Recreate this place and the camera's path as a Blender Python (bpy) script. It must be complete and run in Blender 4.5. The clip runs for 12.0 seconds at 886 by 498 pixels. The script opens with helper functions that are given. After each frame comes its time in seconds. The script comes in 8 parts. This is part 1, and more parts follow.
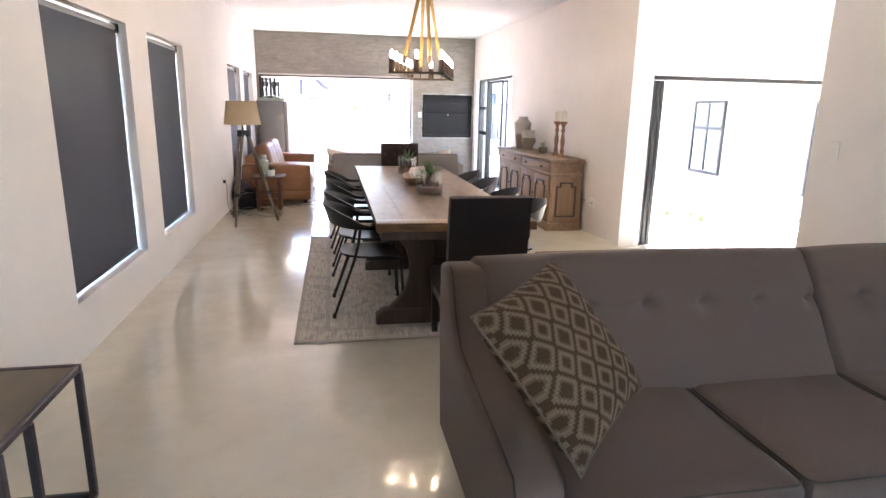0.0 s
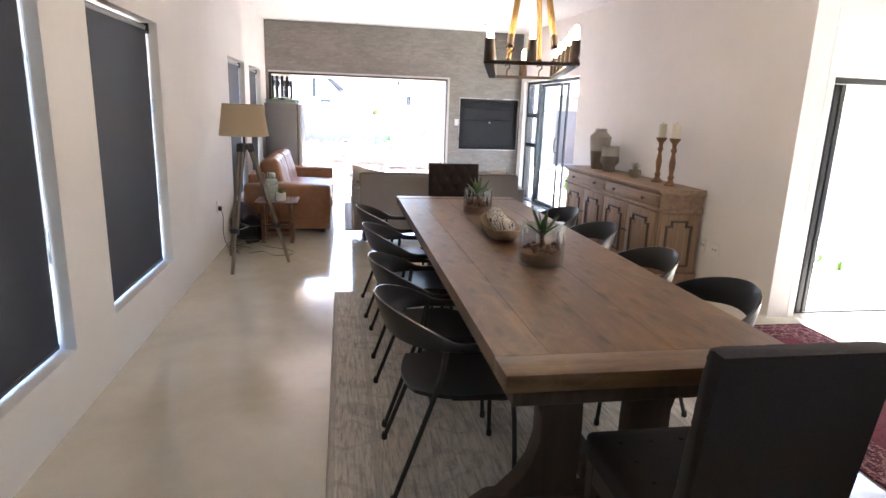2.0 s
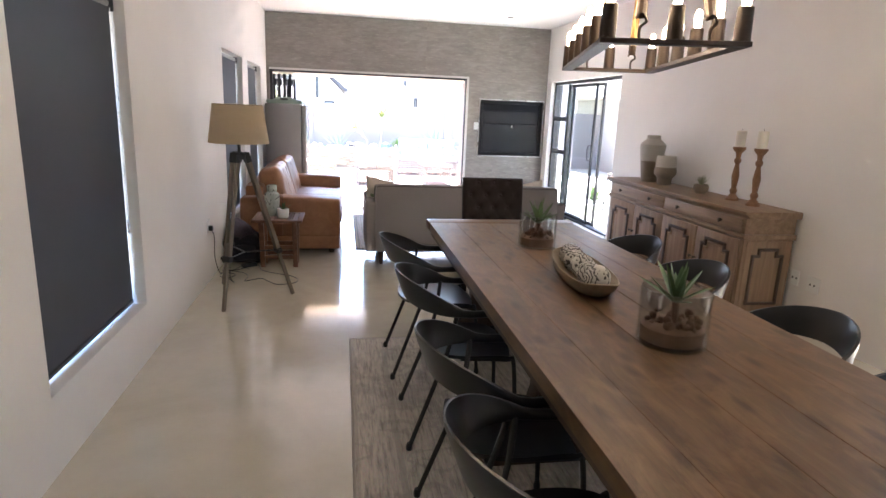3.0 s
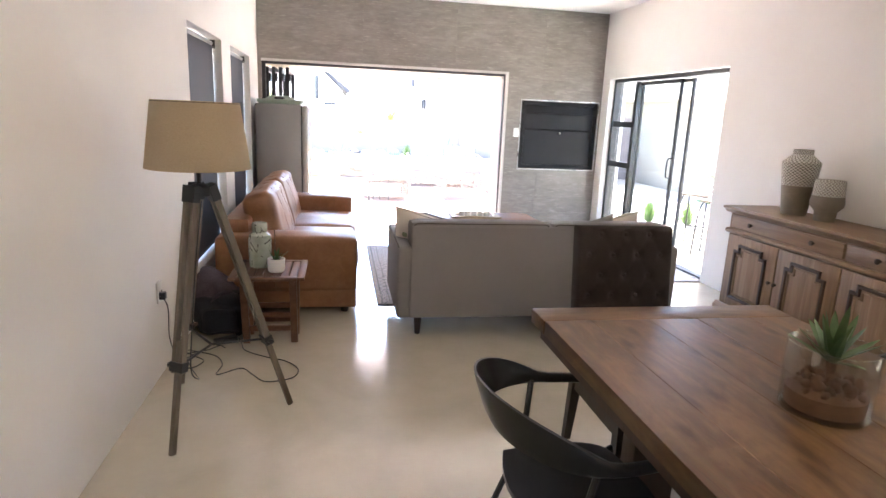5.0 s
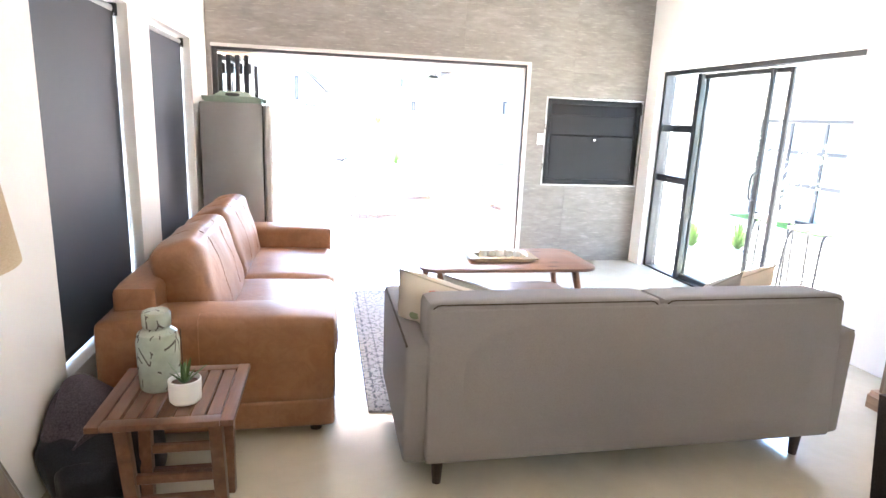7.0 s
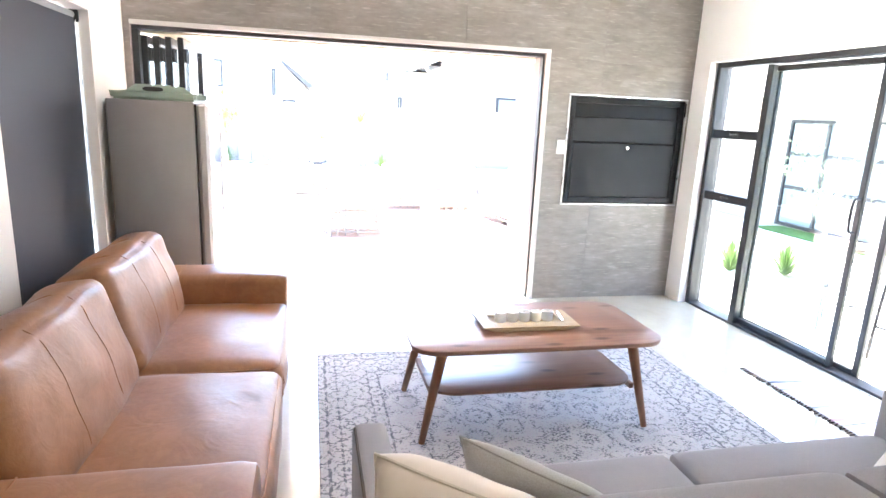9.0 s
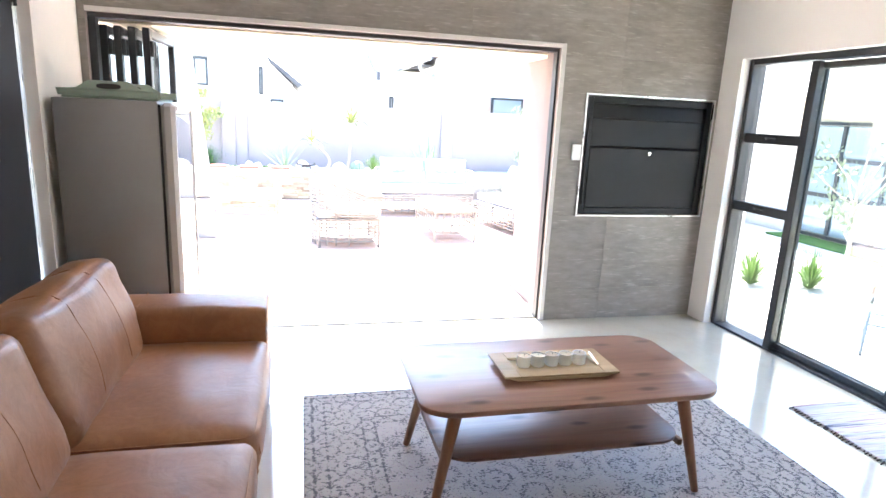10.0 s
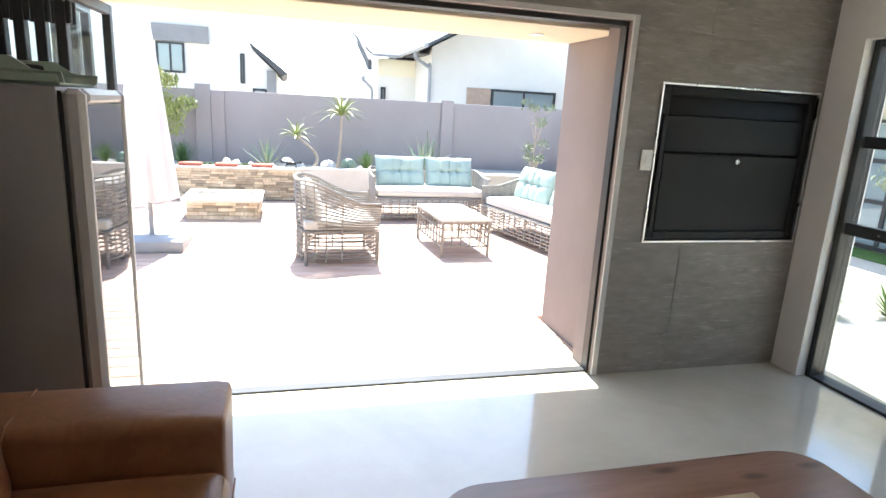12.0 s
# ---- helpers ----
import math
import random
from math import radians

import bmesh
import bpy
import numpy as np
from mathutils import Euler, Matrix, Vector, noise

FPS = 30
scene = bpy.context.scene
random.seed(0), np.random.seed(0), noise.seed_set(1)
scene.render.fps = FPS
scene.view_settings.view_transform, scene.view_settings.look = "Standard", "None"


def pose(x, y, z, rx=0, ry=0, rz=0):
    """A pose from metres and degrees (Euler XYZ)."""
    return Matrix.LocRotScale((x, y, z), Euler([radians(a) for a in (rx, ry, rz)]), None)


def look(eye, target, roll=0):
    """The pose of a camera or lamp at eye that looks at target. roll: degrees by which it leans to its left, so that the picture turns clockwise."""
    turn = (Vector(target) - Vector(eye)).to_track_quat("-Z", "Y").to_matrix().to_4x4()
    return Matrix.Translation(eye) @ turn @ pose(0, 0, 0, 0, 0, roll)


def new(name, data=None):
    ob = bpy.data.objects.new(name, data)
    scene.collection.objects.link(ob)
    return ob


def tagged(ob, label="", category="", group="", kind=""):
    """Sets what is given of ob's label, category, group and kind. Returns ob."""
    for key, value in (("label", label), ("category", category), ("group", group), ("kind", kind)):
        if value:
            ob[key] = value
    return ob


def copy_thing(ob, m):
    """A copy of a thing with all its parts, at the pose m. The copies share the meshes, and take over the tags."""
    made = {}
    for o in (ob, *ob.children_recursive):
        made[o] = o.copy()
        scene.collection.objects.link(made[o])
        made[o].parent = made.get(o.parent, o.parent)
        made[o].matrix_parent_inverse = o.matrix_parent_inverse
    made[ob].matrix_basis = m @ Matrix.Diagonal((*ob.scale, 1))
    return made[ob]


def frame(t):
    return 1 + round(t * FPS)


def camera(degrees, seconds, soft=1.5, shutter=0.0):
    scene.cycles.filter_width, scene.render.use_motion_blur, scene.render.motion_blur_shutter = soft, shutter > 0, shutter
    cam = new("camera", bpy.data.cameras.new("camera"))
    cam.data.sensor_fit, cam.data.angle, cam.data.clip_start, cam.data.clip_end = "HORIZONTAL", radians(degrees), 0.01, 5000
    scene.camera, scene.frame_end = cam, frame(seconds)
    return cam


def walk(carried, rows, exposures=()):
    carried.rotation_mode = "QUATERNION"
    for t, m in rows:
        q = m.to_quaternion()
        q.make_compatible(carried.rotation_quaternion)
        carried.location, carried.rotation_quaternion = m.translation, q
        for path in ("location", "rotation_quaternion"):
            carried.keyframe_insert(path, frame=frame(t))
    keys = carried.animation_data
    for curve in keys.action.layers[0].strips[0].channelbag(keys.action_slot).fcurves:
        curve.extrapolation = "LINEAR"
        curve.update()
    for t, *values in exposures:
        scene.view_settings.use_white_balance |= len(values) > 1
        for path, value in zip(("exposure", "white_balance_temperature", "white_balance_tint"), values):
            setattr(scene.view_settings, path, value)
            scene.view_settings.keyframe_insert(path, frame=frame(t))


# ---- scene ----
cam = camera(73.9, 12.0)
PATH = [
    (0, (0.365, -1.017, 1.526), (0.723, 0.894, 1.057), 1.1),
    (0.5, (0.363, -0.506, 1.515), (0.711, 1.408, 1.048), 1.1),
    (1, (0.31, -0.004, 1.538), (0.651, 1.911, 1.069), 1.4),
    (1.5, (0.242, 0.527, 1.546), (0.58, 2.443, 1.082), 1.7),
    (2, (0.153, 1.055, 1.557), (0.488, 2.972, 1.099), 2.0),
    (2.5, (0.103, 1.582, 1.555), (0.437, 3.501, 1.101), 2.2),
    (3, (0.037, 2.098, 1.553), (0.371, 4.017, 1.101), 2.3),
    (3.2, (0.024, 2.303, 1.538), (0.358, 4.223, 1.089), 2.3),
    (5, (-0.126, 4.054, 1.539), (0.218, 5.974, 1.096), 2.5),
    (5.5, (-0.139, 4.499, 1.533), (0.216, 6.417, 1.092), 2.6),
    (6, (-0.095, 4.945, 1.519), (0.262, 6.864, 1.083), 2.6),
    (6.5, (-0.103, 5.398, 1.531), (0.279, 7.312, 1.094), 2.5),
    (7, (-0.042, 5.817, 1.526), (0.349, 7.73, 1.093), 2.4),
    (9, (0.145, 7.176, 1.577), (0.581, 9.077, 1.132), 2.6),
    (9.5, (0.175, 7.471, 1.578), (0.634, 9.367, 1.137), 2.6),
    (10, (0.171, 7.731, 1.586), (0.639, 9.624, 1.142), 2.7),
    (10.5, (0.16, 7.986, 1.586), (0.644, 9.875, 1.139), 2.8),
    (11, (0.173, 8.281, 1.591), (0.675, 10.164, 1.137), 2.9),
    (11.5, (0.187, 8.57, 1.579), (0.695, 10.451, 1.126), 3.0),
    (12, (0.196, 8.887, 1.586), (0.708, 10.763, 1.119), 3.2),
]
EXPOSURES = [(0.0, 4.4, 5950, 17), (1.5, 4.13, 5850, 15), (3.0, 3.8, 5850, 14), (5.0, 4.07, 6050, 14), (5.5, 4.28, 6080, 13), (6.5, 4.7, 5980, 11), (7.2, 4.88, 5900, 10),
             (8.8, 4.62, 5930, 10), (9.5, 4.13, 5950, 10), (10.5, 3.48, 6050, 8), (11.5, 2.74, 6200, 6), (12.0, 2.28, 6300, 5)]
walk(cam, [(t, look(eye, target, roll)) for t, eye, target, roll in PATH], EXPOSURES)

# ---- world, sun and lamps ----
SUN_EL, SUN_AZ = 60.0, 4.5
world = bpy.data.worlds.new("world")
scene.world = world
world.use_nodes = True
_wt = world.node_tree
_sky = _wt.nodes.new("ShaderNodeTexSky")
_sky.sky_type = "NISHITA"
_sky.sun_disc = False
_sky.sun_elevation, _sky.sun_rotation = radians(SUN_EL), radians(SUN_AZ)
_wt.links.new(_sky.outputs[0], _wt.nodes["Background"].inputs[0])
_wt.nodes["Background"].inputs[1].default_value = 0.15
sun = new("sun", bpy.data.lights.new("sun", "SUN"))
sun.data.energy, sun.data.angle, sun.data.color = 5.0, radians(0.5), (1.0, 0.95, 0.88)
_d = Vector((math.sin(radians(SUN_AZ)) * math.cos(radians(SUN_EL)), math.cos(radians(SUN_AZ)) * math.cos(radians(SUN_EL)), math.sin(radians(SUN_EL))))
sun.matrix_world = look(_d * 40, (0, 0, 0))


# ---- materials ----
def ramp(nt, src, stops):
    n = nt.nodes.new("ShaderNodeValToRGB")
    els = n.color_ramp.elements
    while len(els) < len(stops):
        els.new(0.5)
    for e, (p, c) in zip(els, stops):
        e.position, e.color = p, (*c, 1) if len(c) == 3 else c
    nt.links.new(src, n.inputs[0])
    return n.outputs[0]


def tex(nt, kind, coord, **kw):
    n = nt.nodes.new(kind)
    for k, v in kw.items():
        n.inputs[k].default_value = v
    nt.links.new(coord, n.inputs["Vector"])
    return n


def coords(nt, scale=(1, 1, 1), rot=(0, 0, 0), which="Object"):
    c = nt.nodes.new("ShaderNodeTexCoord")
    m = nt.nodes.new("ShaderNodeMapping")
    m.inputs["Scale"].default_value = scale
    m.inputs["Rotation"].default_value = [radians(a) for a in rot]
    nt.links.new(c.outputs[which], m.inputs["Vector"])
    return m.outputs[0]


def mixc(nt, fac, a, b, mode="MIX"):
    n = nt.nodes.new("ShaderNodeMix")
    n.data_type, n.blend_type = "RGBA", mode
    for sock, v in ((n.inputs["Factor"], fac), (n.inputs[6], a), (n.inputs[7], b)):
        if isinstance(v, (int, float)):
            sock.default_value = v
        elif isinstance(v, tuple):
            sock.default_value = (*v, 1)
        else:
            nt.links.new(v, sock)
    return n.outputs[2]


def mathn(nt, op, a, b=0.0):
    n = nt.nodes.new("ShaderNodeMath")
    n.operation = op
    for sock, v in ((n.inputs[0], a), (n.inputs[1], b)):
        if isinstance(v, (int, float)):
            sock.default_value = v
        else:
            nt.links.new(v, sock)
    return n.outputs[0]


def bump(nt, bsdf, height, strength=0.3, distance=0.01):
    n = nt.nodes.new("ShaderNodeBump")
    n.inputs["Strength"].default_value, n.inputs["Distance"].default_value = strength, distance
    nt.links.new(height, n.inputs["Height"])
    nt.links.new(n.outputs[0], bsdf.inputs["Normal"])


def blank(name, rough=0.5, metal=0.0, color=(0.5, 0.5, 0.5), **kw):
    m = bpy.data.materials.new(name)
    m.use_nodes = True
    b = m.node_tree.nodes["Principled BSDF"]
    b.inputs["Base Color"].default_value = (*color, 1)
    b.inputs["Roughness"].default_value, b.inputs["Metallic"].default_value = rough, metal
    for k, v in kw.items():
        b.inputs[k].default_value = v
    return m, m.node_tree, b


def surface(name, c1, c2, scale=3.0, fine=60.0, rough=0.6, rvar=0.1, bumps=0.15, dist=0.004, metal=0.0, stretch=(1, 1, 1), per_piece=0.0, spec=0.5):
    """Two-scale mottled surface: slow stains between c1 and c2, fine grain in the relief."""
    m, nt, b = blank(name, rough, metal)
    v = coords(nt, stretch)
    big = tex(nt, "ShaderNodeTexNoise", v, Scale=scale, Detail=6.0, Roughness=0.6)
    small = tex(nt, "ShaderNodeTexNoise", v, Scale=fine, Detail=3.0)
    col = ramp(nt, big.outputs[0], [(0.3, c1), (0.7, c2)])
    col = mixc(nt, 0.12, col, small.outputs["Color"], "OVERLAY")
    if per_piece:
        info = nt.nodes.new("ShaderNodeObjectInfo")
        h = nt.nodes.new("ShaderNodeHueSaturation")
        nt.links.new(mathn(nt, "ADD", mathn(nt, "MULTIPLY", info.outputs["Random"], per_piece * 2), 1 - per_piece), h.inputs["Value"])
        nt.links.new(col, h.inputs["Color"])
        col = h.outputs[0]
    nt.links.new(col, b.inputs["Base Color"])
    nt.links.new(mathn(nt, "ADD", mathn(nt, "MULTIPLY", big.outputs[0], rvar), rough - rvar / 2), b.inputs["Roughness"])
    b.inputs["Specular IOR Level"].default_value = spec
    if bumps:
        bump(nt, b, small.outputs[0], bumps, dist)
    return m


def wood(name, c1, c2, c3, axis="x", ring=9.0, rough=0.5, per_piece=0.15, knots=0.0, bumps=0.25, scuffs=0.0):
    m, nt, b = blank(name, rough)
    st = {"x": (0.5, 7, 7), "y": (7, 0.5, 7), "z": (7, 7, 0.5)}[axis]
    c = nt.nodes.new("ShaderNodeTexCoord")
    info = nt.nodes.new("ShaderNodeObjectInfo")
    add = nt.nodes.new("ShaderNodeVectorMath")
    add.operation = "MULTIPLY_ADD"
    nt.links.new(info.outputs["Random"], add.inputs[0])
    add.inputs[1].default_value = (13.0, 17.0, 11.0)
    nt.links.new(c.outputs["Object"], add.inputs[2])
    mp = nt.nodes.new("ShaderNodeMapping")
    mp.inputs["Scale"].default_value = st
    nt.links.new(add.outputs[0], mp.inputs["Vector"])
    g = tex(nt, "ShaderNodeTexNoise", mp.outputs[0], Scale=ring * 0.35, Detail=8.0, Roughness=0.62, Distortion=0.6)
    f = tex(nt, "ShaderNodeTexNoise", mp.outputs[0], Scale=ring * 4, Detail=4.0)
    slow = tex(nt, "ShaderNodeTexNoise", add.outputs[0], Scale=2.2, Detail=3.0)
    col = ramp(nt, g.outputs[0], [(0.3, c1), (0.5, c2), (0.7, c3)])
    col = mixc(nt, 0.25, col, f.outputs["Color"], "SOFT_LIGHT")
    col = mixc(nt, mathn(nt, "MULTIPLY", slow.outputs[0], 0.45), col, tuple(x * 0.55 for x in c1))
    if scuffs:
        sc = tex(nt, "ShaderNodeTexNoise", coords(nt, (1.0, 0.4, 1) if axis == "y" else (0.4, 1.0, 1)), Scale=11.0, Detail=6.0, Roughness=0.7, Distortion=0.8)
        col = mixc(nt, mathn(nt, "MULTIPLY", ramp(nt, sc.outputs[0], [(0.46, (0, 0, 0)), (0.62, (1, 1, 1))]), scuffs), col, tuple(x * 1.35 for x in c3))
        col = mixc(nt, mathn(nt, "MULTIPLY", ramp(nt, sc.outputs[0], [(0.32, (1, 1, 1)), (0.48, (0, 0, 0))]), scuffs * 0.45), col, tuple(x * 0.8 for x in c1))
    if knots:
        k = tex(nt, "ShaderNodeTexVoronoi", coords(nt, (2.2, 6, 0) if axis == "x" else (6, 2.2, 0)), Scale=1.6)
        k.voronoi_dimensions = "2D"
        kf = ramp(nt, k.outputs["Distance"], [(0.07, (1, 1, 1)), (0.22, (0, 0, 0))])
        kc = nt.nodes.new("ShaderNodeSeparateColor")
        nt.links.new(k.outputs["Color"], kc.inputs[0])
        kf = mathn(nt, "MULTIPLY", kf, mathn(nt, "GREATER_THAN", kc.outputs[0], 0.5))
        col = mixc(nt, mathn(nt, "MULTIPLY", kf, knots), col, tuple(x * 0.25 for x in c1))
    h = nt.nodes.new("ShaderNodeHueSaturation")
    nt.links.new(mathn(nt, "ADD", mathn(nt, "MULTIPLY", info.outputs["Random"], per_piece * 2), 1 - per_piece), h.inputs["Value"])
    nt.links.new(col, h.inputs["Color"])
    nt.links.new(h.outputs[0], b.inputs["Base Color"])
    nt.links.new(mathn(nt, "ADD", mathn(nt, "MULTIPLY", g.outputs[0], 0.25), rough - 0.12), b.inputs["Roughness"])
    bump(nt, b, g.outputs[0], bumps, 0.003)
    return m


def fabric(name, c1, c2, weave=500.0, rough=0.9, bumps=0.4):
    m, nt, b = blank(name, rough)
    v = coords(nt)
    big = tex(nt, "ShaderNodeTexNoise", v, Scale=2.5, Detail=4.0)
    sm = tex(nt, "ShaderNodeTexNoise", v, Scale=weave, Detail=2.0)
    col = ramp(nt, sm.outputs[0], [(0.3, c1), (0.7, c2)])
    col = mixc(nt, mathn(nt, "MULTIPLY", big.outputs[0], 0.3), col, tuple(x * 0.8 for x in c1))
    nt.links.new(col, b.inputs["Base Color"])
    b.inputs["Sheen Weight"].default_value = 0.08
    b.inputs["Specular IOR Level"].default_value = 0.2
    bump(nt, b, sm.outputs[0], bumps, 0.002)
    return m


def emissive(name, color, strength):
    m, nt, b = blank(name, 0.4, 0, color)
    b.inputs["Emission Color"].default_value = (*color, 1)
    b.inputs["Emission Strength"].default_value = strength
    return m


def glass_mat(name, tint=(0.97, 0.99, 0.985), rough=0.0, gloss=0.06):
    """Thin pane: straight through but for the gloss."""
    m = bpy.data.materials.new(name)
    m.use_nodes = True
    nt = m.node_tree
    nt.nodes.clear()
    out = nt.nodes.new("ShaderNodeOutputMaterial")
    tr, gl, mx = (nt.nodes.new("ShaderNode" + k) for k in ("BsdfTransparent", "BsdfGlossy", "MixShader"))
    tr.inputs[0].default_value = (*tint, 1)
    gl.inputs["Roughness"].default_value = rough
    mx.inputs[0].default_value = gloss
    nt.links.new(tr.outputs[0], mx.inputs[1])
    nt.links.new(gl.outputs[0], mx.inputs[2])
    nt.links.new(mx.outputs[0], out.inputs[0])
    return m


M_WALL = surface("white_plaster", (0.78, 0.755, 0.73), (0.83, 0.805, 0.78), 1.2, 90, 0.75, 0.1, 0.12, 0.003)
M_CEIL = surface("ceiling_paint", (0.82, 0.81, 0.80), (0.86, 0.85, 0.84), 1.0, 70, 0.85, 0.05, 0.05)
M_TAUPE = surface("taupe_plaster", (0.24, 0.195, 0.185), (0.29, 0.24, 0.225), 1.5, 120, 0.85, 0.1, 0.4, 0.004)
M_GARDENWALL = surface("grey_plaster", (0.27, 0.242, 0.245), (0.32, 0.29, 0.292), 1.0, 90, 0.85, 0.1, 0.3)
M_HOUSE = surface("cream_render", (0.66, 0.63, 0.58), (0.74, 0.71, 0.66), 0.8, 40, 0.85, 0.1, 0.2)
M_SOFFIT = surface("soffit_paint", (0.74, 0.68, 0.52), (0.78, 0.72, 0.56), 0.8, 40, 0.8, 0.1, 0.05)
M_BLACK = surface("black_aluminium", (0.018, 0.019, 0.022), (0.028, 0.029, 0.032), 4, 200, 0.42, 0.1, 0.05)
M_STEEL = surface("brushed_steel", (0.55, 0.55, 0.55), (0.68, 0.68, 0.68), 6, 200, 0.28, 0.1, 0.05, metal=1.0)
M_CHROME = blank("chrome", 0.12, 1.0, (0.8, 0.8, 0.8))[0]
M_WHITE = surface("white_plastic", (0.78, 0.78, 0.76), (0.82, 0.82, 0.80), 5, 100, 0.35, 0.05, 0.02)
M_GLASS = glass_mat("window_glass")
# Far panes: the sky's reflection is put into the base colour.
M_FARGLASS = blank("painted_sky_glass", 0.05, 0.0, (0.22, 0.27, 0.29), **{"Specular IOR Level": 1.0})[0]
M_DARKGLASS = blank("dark_mirror_glass", 0.03, 0.0, (0.02, 0.02, 0.022), **{"Specular IOR Level": 1.0, "Coat Weight": 1.0})[0]


def floor_material():
    m, nt, b = blank("polished_screed", 0.1)
    v = coords(nt)
    big = tex(nt, "ShaderNodeTexNoise", v, Scale=0.9, Detail=7.0, Roughness=0.6, Distortion=0.8)
    mid = tex(nt, "ShaderNodeTexNoise", v, Scale=5.0, Detail=5.0, Roughness=0.6)
    fine = tex(nt, "ShaderNodeTexNoise", v, Scale=160.0, Detail=2.0)
    col = ramp(nt, big.outputs[0], [(0.3, (0.53, 0.485, 0.385)), (0.55, (0.62, 0.575, 0.465)), (0.75, (0.68, 0.635, 0.53))])
    col = mixc(nt, 0.18, col, ramp(nt, mid.outputs[0], [(0.35, (0.48, 0.435, 0.34)), (0.65, (0.68, 0.635, 0.52))]))
    col = mixc(nt, 0.06, col, fine.outputs["Color"], "OVERLAY")
    nt.links.new(col, b.inputs["Base Color"])
    nt.links.new(ramp(nt, mid.outputs[0], [(0.3, (0.13, 0.13, 0.13)), (0.7, (0.2, 0.2, 0.2))]), b.inputs["Roughness"])
    b.inputs["Coat Weight"].default_value = 0.9
    b.inputs["Coat Roughness"].default_value = 0.06
    bump(nt, b, big.outputs[0], 0.06, 0.02)
    return m


M_FLOOR = floor_material()


def tile_material():
    m, nt, b = blank("grey_textured_porcelain", 0.55)
    info = nt.nodes.new("ShaderNodeObjectInfo")
    c = nt.nodes.new("ShaderNodeTexCoord")
    add = nt.nodes.new("ShaderNodeVectorMath")
    add.operation = "MULTIPLY_ADD"
    nt.links.new(info.outputs["Random"], add.inputs[0])
    add.inputs[1].default_value = (31.0, 5.0, 23.0)
    nt.links.new(c.outputs["Object"], add.inputs[2])
    mp = nt.nodes.new("ShaderNodeMapping")
    mp.inputs["Scale"].default_value = (1.3, 1.0, 4.2)
    nt.links.new(add.outputs[0], mp.inputs["Vector"])
    mp2 = nt.nodes.new("ShaderNodeMapping")
    mp2.inputs["Scale"].default_value = (0.9, 1.0, 8.0)
    nt.links.new(add.outputs[0], mp2.inputs["Vector"])
    st = tex(nt, "ShaderNodeTexNoise", mp.outputs[0], Scale=2.3, Detail=5.0, Roughness=0.6, Distortion=0.5)
    fine = tex(nt, "ShaderNodeTexNoise", mp.outputs[0], Scale=7.0, Detail=4.0, Roughness=0.6)
    blot = tex(nt, "ShaderNodeTexNoise", add.outputs[0], Scale=4.0, Detail=4.0)
    col = ramp(nt, st.outputs[0], [(0.3, (0.175, 0.157, 0.138)), (0.5, (0.235, 0.213, 0.19)), (0.72, (0.315, 0.29, 0.26))])
    col = mixc(nt, 0.28, col, ramp(nt, fine.outputs[0], [(0.35, (0.13, 0.12, 0.108)), (0.68, (0.33, 0.305, 0.28))]))
    dash = tex(nt, "ShaderNodeTexNoise", mp2.outputs[0], Scale=9.0, Detail=3.0, Roughness=0.6)
    col = mixc(nt, mathn(nt, "MULTIPLY", blot.outputs[0], 0.55), col, (0.225, 0.20, 0.178))
    col = mixc(nt, mathn(nt, "MULTIPLY", ramp(nt, dash.outputs[0], [(0.58, (0, 0, 0)), (0.72, (1, 1, 1))]), 0.55), col, (0.42, 0.385, 0.345))
    nt.links.new(col, b.inputs["Base Color"])
    bump(nt, b, fine.outputs[0], 0.2, 0.003)
    return m


M_TILE = tile_material()


# ---- mesh helpers ----
from mathutils.bvhtree import BVHTree


def link(name, bm, mat, parent=None, label="", smooth=35, m=None):
    """One bmesh as one mesh object, under a parent if given."""
    me = bpy.data.meshes.new(name)
    bm.normal_update()
    bm.to_mesh(me)
    bm.free()
    me.materials.append(mat)
    if smooth:
        me.polygons.foreach_set("use_smooth", [True] * len(me.polygons))
        me.set_sharp_from_angle(angle=radians(smooth))
    ob = new(name, me)
    if m is not None:
        ob.matrix_basis = m
    if parent is not None:
        ob.parent = parent
    if label:
        ob["label"] = label
    return ob


def part(name, bm, mat, parent, label="", smooth=35, m=None):
    return link(name, bm, mat, parent, label, smooth, m)


def thing(name, label, category, m=None, group="", kind=""):
    ob = new(name)
    ob.empty_display_size = 0.1
    if m is not None:
        ob.matrix_basis = m
    return tagged(ob, label, category, group, kind)


def box(x0, x1, y0, y1, z0, z1, bev=0.0, seg=2, bm=None, m=None):
    bm = bm or bmesh.new()
    g = bmesh.ops.create_cube(bm, size=1)["verts"]
    t = Matrix.Translation(((x0 + x1) / 2, (y0 + y1) / 2, (z0 + z1) / 2)) @ Matrix.Diagonal((x1 - x0, y1 - y0, z1 - z0, 1))
    bmesh.ops.transform(bm, matrix=(m @ t if m else t), verts=g)
    if bev:
        es = list({e for v in g for e in v.link_edges})
        bmesh.ops.bevel(bm, geom=es, offset=bev, segments=seg, profile=0.5, affect="EDGES")
    return bm


